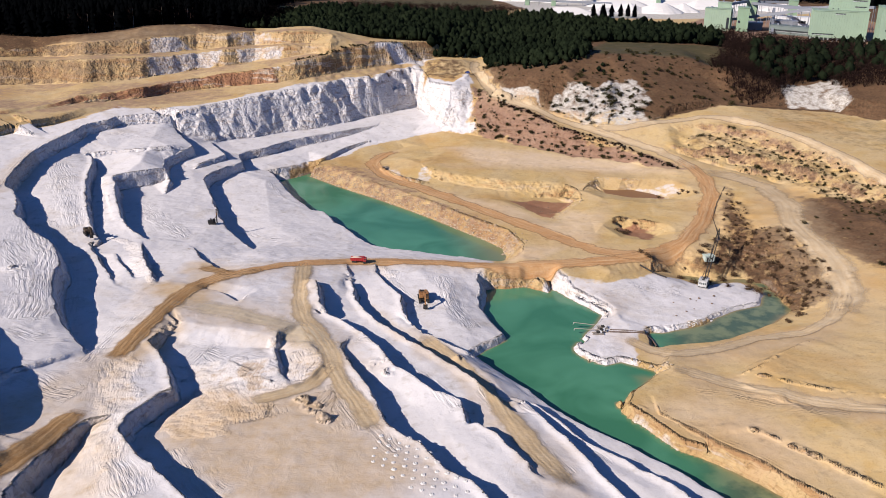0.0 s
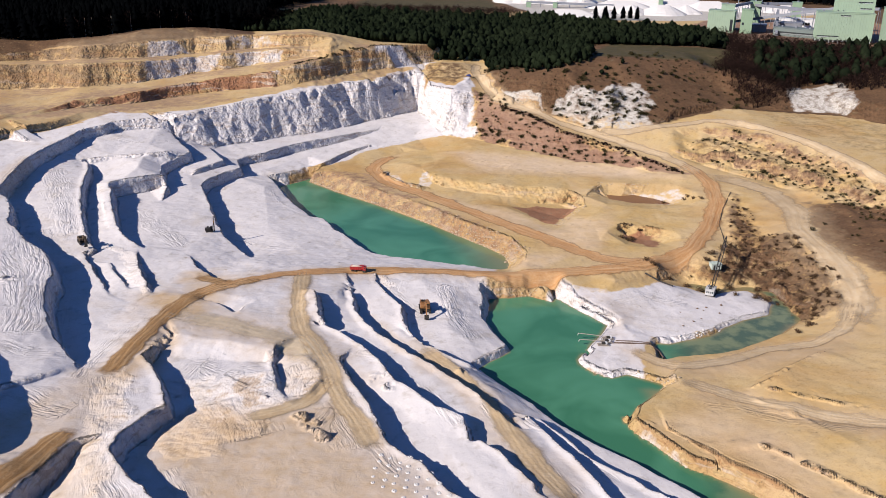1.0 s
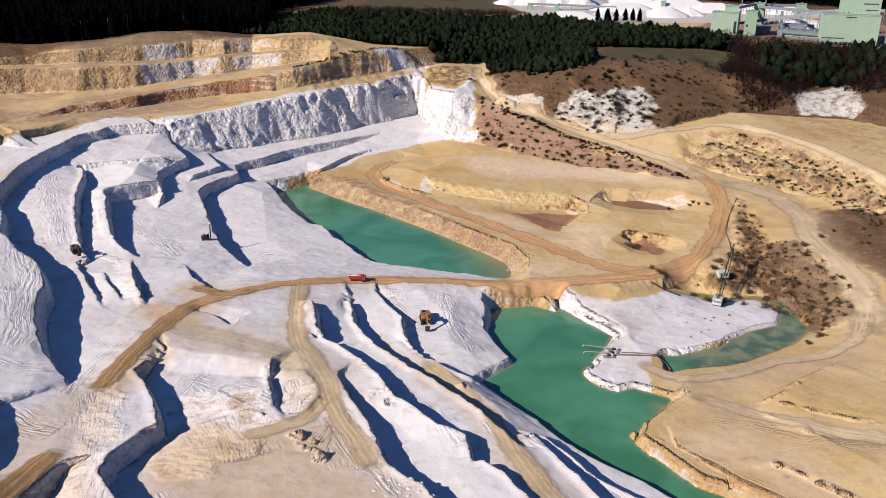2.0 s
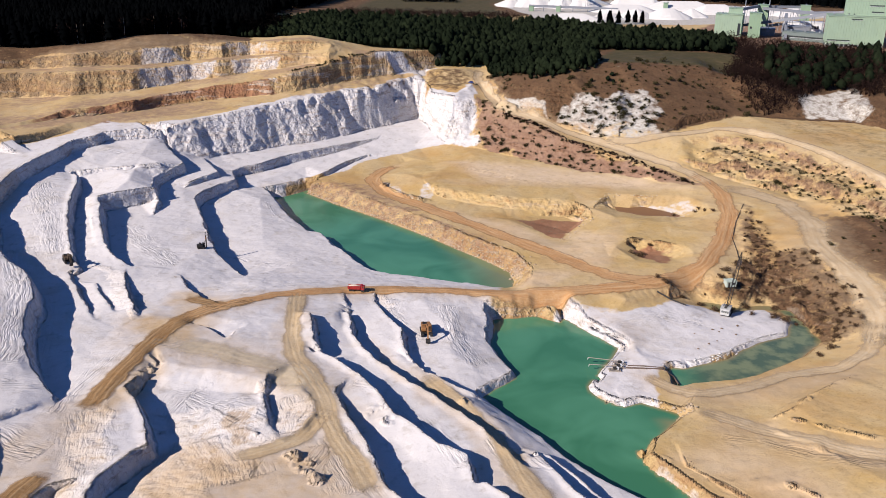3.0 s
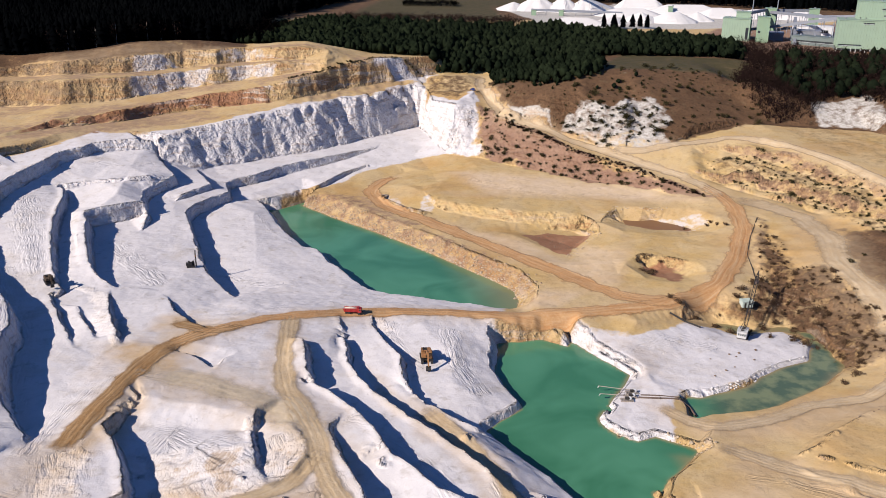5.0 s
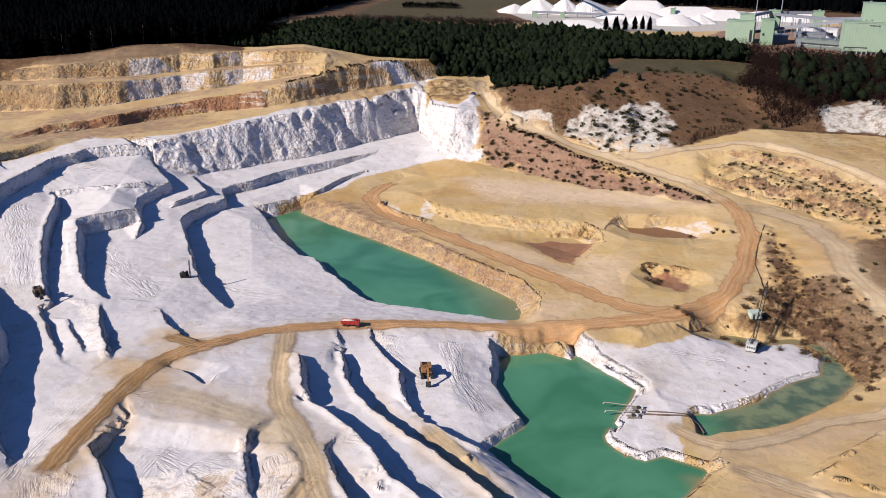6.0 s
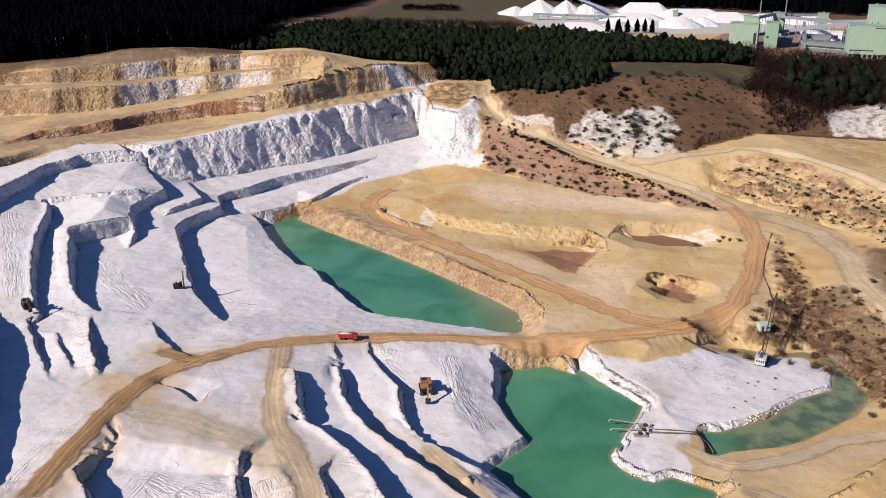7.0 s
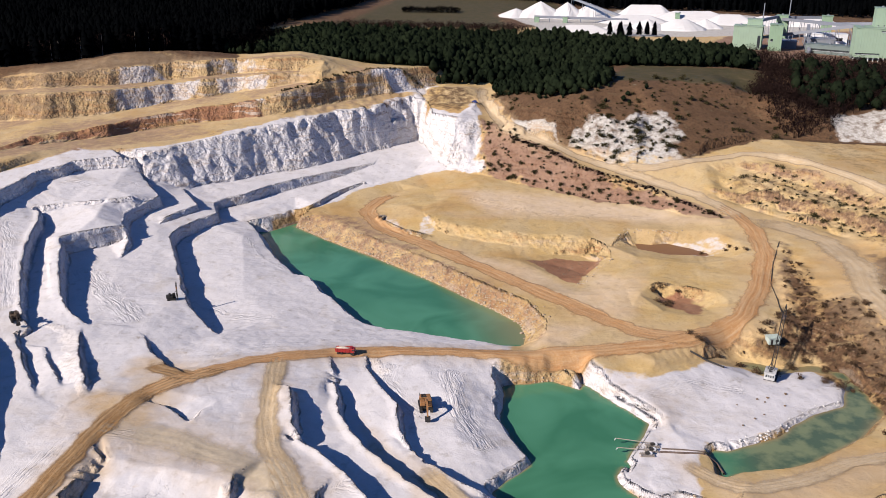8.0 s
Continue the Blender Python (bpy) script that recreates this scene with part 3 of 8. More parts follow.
edge([(-326.2, 597.0, 57.4), (-286.1, 609.9, 55.6), (-270.0, 609.1, 55.8), (-248.0, 603.6, 57.7), (-231.7, 612.1, 57.5), (-214.4, 619.3, 57.7), (-198.7, 632.9, 57.1), (-182.5, 648.2, 57.5), (-162.4, 651.7, 59.6), (-144.3, 664.9, 59.4), (-122.6, 663.1, 62.0), (-102.1, 667.7, 62.5)])
edge([(-330.4, 605.2, 57.7), (-293.2, 625.9, 55.9), (-278.1, 628.3, 56.1), (-255.5, 622.8, 58.0), (-238.8, 631.8, 57.8), (-220.1, 636.7, 58.0), (-203.2, 648.0, 57.4), (-186.3, 662.6, 57.8), (-165.5, 665.0, 59.9), (-147.2, 678.7, 59.7), (-123.9, 670.6, 62.3), (-103.1, 674.5, 62.8)])
edge([(-332.1, 610.0, 61.7), (-294.5, 630.8, 61.9), (-279.2, 633.3, 63.1), (-256.5, 627.8, 65.9), (-239.6, 636.9, 66.7), (-220.8, 641.7, 67.4), (-203.8, 653.1, 67.3), (-186.8, 667.6, 67.7), (-166.0, 670.0, 69.7), (-147.7, 683.7, 68.8), (-124.4, 675.6, 70.9), (-103.5, 679.5, 71.0)])
edge([(-340.2, 628.3, 70.1), (-321.2, 638.3, 68.9), (-302.1, 649.3, 66.7), (-270.5, 643.7, 68.9), (-246.0, 655.8, 70.0), (-226.5, 660.9, 73.4), (-208.9, 672.4, 74.6), (-183.5, 689.3, 73.6), (-166.5, 690.5, 70.8), (-151.7, 703.3, 69.2), (-106.4, 699.2, 72.5)])
edge([(-86.7, 664.5, 64.0), (-73.5, 679.5, 63.5), (-61.7, 692.9, 62.9)])
edge([(-90, 690, 70), (-88.2, 678.5, 68.5), (-75.1, 695.4, 65.5), (-58.6, 709.2, 62.4), (-41.4, 723.7, 60.1), (-13.2, 746.5, 56.9)])
edge([(-168.1, 540.9, 36), (-164.2, 547.4, 36.2), (-150, 562.3, 36.8), (-127.9, 580.2, 39), (-112.2, 598.9, 39.5), (-96.5, 611.4, 40.3), (-77.3, 633.8, 41), (-54.4, 654.9, 41.6), (-30.2, 679.9, 42.6), (-19.2, 692.4, 45)])
edge([(-162.9, 529, 24), (-153.6, 523.4, 20.5), (-142.8, 541.9, 17), (-128.3, 557.6, 15.4), (-109.5, 576.4, 14.8), (-89.2, 594.5, 14.6), (-68.2, 618.4, 14.6), (-41.7, 650.8, 15), (-21.9, 670, 15.4), (-18.2, 649.6, 15.2)])
edge([(66.5, 305.8, 2), (62.1, 296.8, 2), (58.6, 291, 2), (57, 286.2, 2.1), (61.9, 286.2, 2.2), (68, 290.7, 2.3), (73.9, 294, 2.4)])
edge([(53.6, 291.4, 1.7), (55.1, 285.8, 1.8), (52.2, 288.6, 1.5), (54.2, 282.5, 1.2), (57, 280.9, 1.6)])
edge([(62.6, 247, 3.9), (61.6, 249.8, 3.5), (62.7, 241.9, 4), (61.2, 245.3, 3.6), (60.3, 243.6, 2.5)])
edge([(44.8, 352.8, -1.5), (50.5, 342.2, -1.5), (58.5, 330.6, -1.5), (63.3, 323.5, -1.5), (59.9, 316.2, -1.5), (54.5, 306.9, -1.5), (48.4, 295.7, -1.5), (47.3, 288.5, -1.5), (51.9, 281.6, -1.5), (58.6, 277.1, -1.5), (65.2, 279.5, -1.5), (70.6, 276.2, -1.5), (75, 273.4, -1.5)])
edge([(56.5, 248, -1.5), (58.9, 243, -1.5), (63.1, 236.7, -1.5), (70.1, 224.6, -1.5), (77.5, 218.5, -1.5), (83.9, 212.8, -1.5), (89.8, 206.6, -1.5), (94.2, 201, -1.5), (100.7, 193.7, -1.5)])
edge([(80.8, 304.9, -1.5), (86.5, 304.1, -1.5), (95.3, 308.1, -1.5), (105.8, 312.8, -1.5), (113.9, 320.8, -1.5), (122.4, 326.9, -1.5), (135.3, 332.9, -1.5), (140.2, 343.7, -1.5), (142.2, 355.2, -1.5), (139, 363.7, -1.5), (130.5, 363.9, -1.5), (119.9, 360.2, -1.5), (115.2, 360.3, -1.5), (107.3, 368.3, -1.5), (100.4, 373, -1.5)])
edge([(139.6, 328.4, -1.5), (141.8, 336.2, -1.5), (142, 345.3, -1.5), (141.6, 355, -1.5), (139.2, 364.4, -1.5), (135.9, 365.7, -1.5), (130.5, 362.8, -1.5), (120.1, 361, -1.5), (114, 364.2, -1.5), (109.5, 370.7, -1.5), (104, 372.7, -1.5), (100.7, 370.1, -1.5)])
edge([(-87, 523, -1.5), (-64.7, 499.1, -1.5), (-46.2, 481.5, -1.5), (-28.9, 464, -1.5), (-12.6, 446.6, -1.5), (2.6, 428.5, -1.5), (16.7, 411.7, -1.5), (26.9, 398, -1.5), (27.6, 387.2, -1.5)])
edge([(19, 345.3, -1.5), (29.7, 348.9, -1.5), (39.5, 351.8, -1.5), (47, 351.4, -1.5)])
edge([(63.4, 314.4, 1.8), (57.9, 305, 1.8), (52, 294.2, 1.8), (51.1, 289.5, 1.8), (54.7, 284.3, 1.8), (59.1, 281, 1.8), (65.6, 283.4, 1.8), (72.6, 279.5, 1.8), (77.1, 276.7, 1.8)])
edge([(85.7, 307.9, 1.6), (93.6, 311.7, 1.6), (103.6, 316.1, 1.6), (111.4, 323.8, 1.6), (120.5, 330.3, 1.6), (132.7, 335.8, 1.6), (136.5, 344.9, 1.6)])
scarp([(-168.5, 537.4, 36, 30.5), (-177.7, 533.1, 36, 30.5), (-190.2, 528.7, 36, 30.5), (-200.3, 522.9, 36, 30.5), (-201.7, 514.5, 36, 30.5), (-206.7, 509.7, 35.6, 29.9), (-211.8, 503.7, 35.1, 29.1), (-212.5, 488.7, 34.4, 28.2), (-215.8, 473.2, 33.7, 27.3), (-217.4, 458.9, 33, 26.3), (-218.2, 446.7, 32.2, 25.3), (-216.3, 432.6, 31.4, 24.2), (-214.8, 419.7, 30.4, 23), (-213.1, 408.7, 29.4, 22.1), (-210.5, 401.3, 28.5, 21.3), (-200.5, 390, 27.7, 20.5), (-192.7, 374.2, 27.3, 19.5), (-186.5, 359.6, 26.8, 18.7), (-179, 352.2, 26.3, 17.9), (-169.8, 340.5, 25.9, 17.3), (-159.3, 331.3, 25.7, 16.8), (-153.2, 322.3, 25.4, 16.4)])
scarp([(-153.2, 322.3, 25.4, 16.4), (-148.1, 313.7, 25.2, 16.2), (-145.5, 307.9, 24.9, 16), (-144.7, 300.4, 24.7, 16), (-140.8, 290.2, 24.5, 16), (-134.1, 275.7, 24.2, 16), (-129.2, 267.2, 23.9, 16), (-124.7, 260.5, 22.9, 16.3), (-119.4, 254.2, 21.9, 16.6), (-115.4, 249.3, 21, 17.8), (-112.8, 247, 20, 19)])
scarp([(-158.6, 489.9, 26.4, 25), (-168.1, 483.8, 26.4, 25), (-178.7, 481.8, 26.1, 24.7), (-188, 480.8, 25.5, 24), (-196.4, 477.3, 24.9, 22.8), (-200.7, 476, 24.5, 21.6), (-195.7, 470.2, 24.1, 20.4), (-190.4, 456.9, 23.9, 19.2), (-184.9, 435.7, 23.5, 18.2), (-175.5, 407.6, 22.9, 17.4), (-169.4, 393.2, 21.7, 16.6), (-162.6, 379.9, 20.5, 16.2), (-157.2, 367.5, 19.4, 15.9), (-152.7, 358.6, 18.3, 15.8), (-149, 355.1, 17.5, 15.8)], 0.3, 0.6)
scarp([(-151.2, 460.5, 21, 14), (-158.8, 453.6, 21.8, 14), (-167.1, 446.6, 22, 14), (-173.7, 439.9, 21.6, 13.8), (-168.9, 430.1, 20.8, 13.4), (-163.4, 413, 20, 13), (-155.9, 397.4, 19.2, 13), (-149.6, 382.9, 18.4, 13.3), (-143.7, 373.3, 17.6, 13.7), (-136.9, 365.9, 16.8, 14.2), (-130.8, 362.4, 16, 15)], 0.3, 0.6)
scarp([(-172.1, 540.7, 27, 26), (-158.4, 517.4, 25, 20), (-148.1, 500.5, 24, 18), (-153.1, 491.8, 22, 17.5), (-158, 479.7, 21, 16), (-154.3, 464, 20, 14), (-147.6, 452.2, 17, 13.5)])
scarp([(-147.4, 535.2, 18.5, 18), (-139.8, 522.9, 18, 15), (-130.8, 505.7, 17.5, 14.5), (-136.6, 496.5, 17, 14.5), (-141.6, 487.8, 16.5, 14.5)])
scarp([(-48.3, 613.9, 13, 12.5), (-65.7, 594.8, 13.7, 10.4), (-86.4, 574.7, 14, 9.3), (-102.4, 557.5, 13.9, 8.9), (-113.8, 539.7, 13.6, 8.6), (-122.8, 531.6, 13.2, 8.5), (-127, 525.1, 13, 8.4), (-121.1, 504.9, 13, 8), (-128, 494.1, 13, 7.7), (-133.4, 482.5, 13, 7.3), (-134.5, 470.6, 13, 7), (-126.9, 449.9, 12.6, 6.6), (-121.5, 435.8, 12.3, 6.3), (-112.9, 413, 12, 6), (-103.6, 391.7, 12, 6), (-97, 380.7, 11.7, 6.6), (-89.3, 369, 11.1, 7.7), (-84.4, 366.2, 10, 9.5)])
scarp([(-52.7, 580.5, 9.3, 8.5), (-66, 561.5, 9, 6.5), (-73.1, 543.4, 8.5, 6), (-77.6, 536.4, 8, 6.5)])
scarp([(-85.5, 536, 6.5, -1.5), (-93.8, 525.8, 6.5, -1.5), (-102.5, 515.6, 6.2, -1.5), (-107.5, 512.8, 5.8, -1.5), (-102.4, 505.6, 5.4, -1.5), (-97.1, 494.9, 5, -1.5), (-91, 478.9, 4.6, -1.5), (-83.5, 463.2, 4.5, -1.5), (-71.1, 443.2, 4.5, -1.5), (-67.2, 441.4, 4.5, -1.5), (-64, 439.6, 4.5, -1.5), (-56.7, 424.9, 4.5, -1.5), (-46.2, 407.7, 4.5, -1.5), (-39.4, 395.6, 4.5, -1.5), (-33.3, 387.9, 4.5, -1.5), (-22.3, 382.7, 4.9, -1.5), (-6.3, 377.1, 5.3, -1.5), (4.2, 373.4, 5.5, -1.5), (17, 369.2, 5.4, -1.5), (26.1, 369.1, 5, -1.5)], 0.8)
scarp([(15.1, 349.9, 7, -1.5), (15.1, 341.4, 5.8, -1.5), (15.9, 336.8, 4.6, -1.5), (14.7, 328.2, 3.7, -1.5), (15, 321, 3.2, -1.5), (17.4, 313.8, 2.8, -1.5), (21.4, 304, 2.6, -1.5), (23.6, 299.8, 2.5, -1.5), (18.7, 293.8, 2.5, -1.5), (14.4, 290.2, 2.8, -1.5), (10, 284, 3.1, -1.5), (17.3, 271.1, 3.4, -1.5), (23.1, 263, 3.5, -1.5), (28.3, 256.1, 3.5, -1.5), (33.2, 248.9, 3.5, -1.5), (39.4, 239.6, 3.5, -1.5), (47, 231, 3.5, -1.5), (54.5, 224.9, 3.5, -1.5), (62.6, 215.7, 3.5, -1.5), (70.2, 206.8, 3.5, -1.5), (77.1, 198, 3.5, -1.5), (83.7, 190.4, 3.5, -1.5)], 0.6)
scarp([(-33.3, 258.1, 17, 15.5), (-28.9, 246.8, 17.2, 14.1), (-24.5, 237.4, 17.3, 12.8), (-20, 225.3, 17.4, 12.4), (-15.8, 212.7, 17.5, 12.3), (-13.6, 207.9, 17.6, 12.2), (-9, 203.5, 17.6, 12.2), (-5.1, 200, 17.6, 12.2), (1.7, 188.1, 17.6, 12.3), (7.4, 184, 17.5, 12.4), (11.4, 177.6, 17.3, 12.5), (15.3, 172.6, 17, 12.6)], 0.3, 0.9)
scarp([(-48, 287.3, 16.8, 16.3), (-42.2, 285.3, 16.5, 13.5), (-36.6, 281.2, 16.2, 11.5), (-27.5, 269.6, 16.1, 11.2), (-20.9, 259.6, 15.8, 11), (-16.2, 249.6, 15.5, 10.8), (-8, 241.4, 15.2, 10.7), (-2.6, 233.5, 15, 10.7), (3.4, 229.3, 14.9, 10.7), (6.8, 226.8, 14.7, 10.7), (7.1, 218.9, 14.5, 10.6), (11.4, 215.7, 14.3, 10.8), (16, 210.7, 14.2, 11.2), (21, 202.1, 14, 11.8), (24.8, 194.2, 13.8, 12.5), (27.8, 190.2, 13.5, 13.2)], 0.3, 0.9)
scarp([(-48.8, 315.1, 16.6, 14.3), (-47.3, 303.1, 17.2, 11.9), (-45.1, 293, 17, 11.7), (-41.4, 286.9, 16, 11.7)], 0.3, 0.9)
scarp([(-38.7, 334, 12.5, 11), (-35.7, 322.4, 12.1, 8.7), (-34.2, 310.7, 12, 7.7), (-29.1, 297.4, 11.9, 7.4), (-20.9, 285.8, 11.7, 7.2), (-12.2, 275, 11.5, 7.2), (-2.1, 264, 11.3, 7.3), (6.4, 253.3, 11.2, 7.4), (14.2, 241.3, 11.2, 7.7), (16.2, 237.3, 11.1, 8.3), (21.4, 229.6, 10.8, 9.5)], 0.3, 0.9)
scarp([(25.6, 238.7, 9.5, 9), (30.6, 227.4, 10.3, 8), (35.8, 214.5, 10.8, 7.6), (40.7, 204.5, 11, 7.4), (43.8, 195.4, 11, 7.1), (47, 188.2, 11, 7), (50, 181.3, 11, 7)], 0.3, 0.9)
scarp([(-27.5, 340.7, 10.5, 9), (-21.4, 327.1, 9.9, 7.4), (-15.9, 316.9, 9.4, 6.3), (-14.7, 305.7, 9.1, 5.9), (-13.3, 298.7, 8.8, 5.7), (-9.8, 292.1, 8.4, 5.4), (-4.4, 285.8, 8.1, 5.1), (3.8, 277.9, 7.6, 4.7), (9.3, 275, 7, 4.3)], 0.3, 0.9)
scarp([(22.4, 242.4, 7.5, 6.8), (30.3, 239.8, 7.1, 4.9), (35.5, 230.8, 7, 4.1), (43.1, 218.6, 7, 4), (50, 211.3, 7, 4), (57.8, 202.8, 7, 4), (65.1, 194.9, 7, 4), (70.8, 188.3, 7, 4)], 0.3, 0.9)
scarp([(-91.7, 272.9, 18.5, 16.8), (-93, 261, 19.1, 15.9), (-95.4, 254, 19.6, 15.3), (-88.4, 245, 19.9, 15.4), (-81.9, 231.8, 20.3, 15.6), (-77.2, 221.4, 20.9, 15.9), (-81.4, 215.2, 21.2, 16.1), (-84.2, 205.6, 21.5, 16.3), (-84.8, 199.1, 21.8, 16.4), (-82, 193.4, 22, 16.5), (-76.6, 187.1, 22.2, 16.5), (-69.3, 179.8, 22.4, 16.6), (-62.5, 172.9, 22.5, 16.8), (-57.5, 167.8, 22.5, 16.9), (-52.5, 163, 22.5, 17)], 0.3, 0.6)
scarp([(-148.6, 248.7, 30, 26), (-135.3, 223.9, 31, 22.5), (-127.7, 210.6, 31, 22.3), (-120.5, 198.6, 31, 22), (-115.4, 192.3, 29, 22.5), (-112.9, 190.8, 25, 24)], 0.3)
scarp([(-94.9, 201.1, 22.3, 20), (-96.8, 195.3, 22.4, 17.5), (-98.6, 185.9, 22.6, 17), (-100.7, 176.2, 23, 17), (-100.3, 169.9, 23.2, 17), (-98.8, 162.6, 23.2, 17)])
scarp([(-109.1, 356.4, 14.3, 14), (-102, 343.7, 14.5, 12), (-93.9, 334.2, 14.5, 12.5)])
scarp([(-90.7, 305.2, 16.5, 15.5), (-83.9, 302, 16.8, 14.3), (-76.2, 294.5, 16.5, 15.5)])
scarp([(-55, 267, 18.2, 15.9), (-54.3, 255.3, 18.2, 14.8), (-52.5, 248, 18, 14.9), (-49.1, 237.4, 17.6, 16.2)], 0.4)
scarp([(-48.2, 261.2, 16.8, 16.2), (-43.4, 258.3, 17.7, 16.6), (-39, 251.3, 18, 16.9), (-37, 243.3, 18, 16.9), (-39.1, 236.1, 17.9, 16.8), (-44.3, 229.9, 17.4, 16.9)], 0.5)
scarp([(75.5, 467.2, 10.5, 6.5), (68.8, 476.4, 11, 6.6), (56.2, 479.8, 11.5, 6.8), (36.9, 481, 11.5, 7), (21, 487.3, 11.5, 7.2), (4.6, 494.9, 11.5, 7.4), (-4.8, 503.8, 11, 8)], 1.7)
scarp([(-152.2, 350.7, 17.5, 16), (-141.3, 332.8, 18, 15.3), (-132.7, 318.8, 17.5, 15.3), (-125.2, 308.2, 16.5, 16.2)])
scarp([(-138, 341.3, 16.6, 15.8), (-128.1, 325.9, 17.2, 15), (-118.9, 310.7, 16.3, 16)])
scarp([(-128.4, 347.5, 16.5, 14.8), (-121.7, 331.7, 17.5, 14), (-115.8, 320.3, 17.2, 14.2), (-110.9, 311, 16.3, 16)])
scarp([(59.4, 247, 3, -1.5), (59.8, 251, 3.2, -1.5), (63.1, 255.5, 3.2, -1.2), (68.9, 260.6, 3.2, -1), (74.7, 267.5, 3, -0.2)], 0.7)
scarp([(78.5, 299.3, 2, -0.5), (77.6, 291.3, 2.2, -1.2), (80.5, 290.3, 2.3, -1.2), (86.3, 292.8, 2.3, -1.2), (98.3, 294.1, 2.3, -1.2), (109.1, 298.3, 2.3, -1.2), (120.1, 305.6, 2.3, -1.2), (132.3, 313.9, 2, -1), (140.7, 324.4, 1, -0.3)], 0.8)

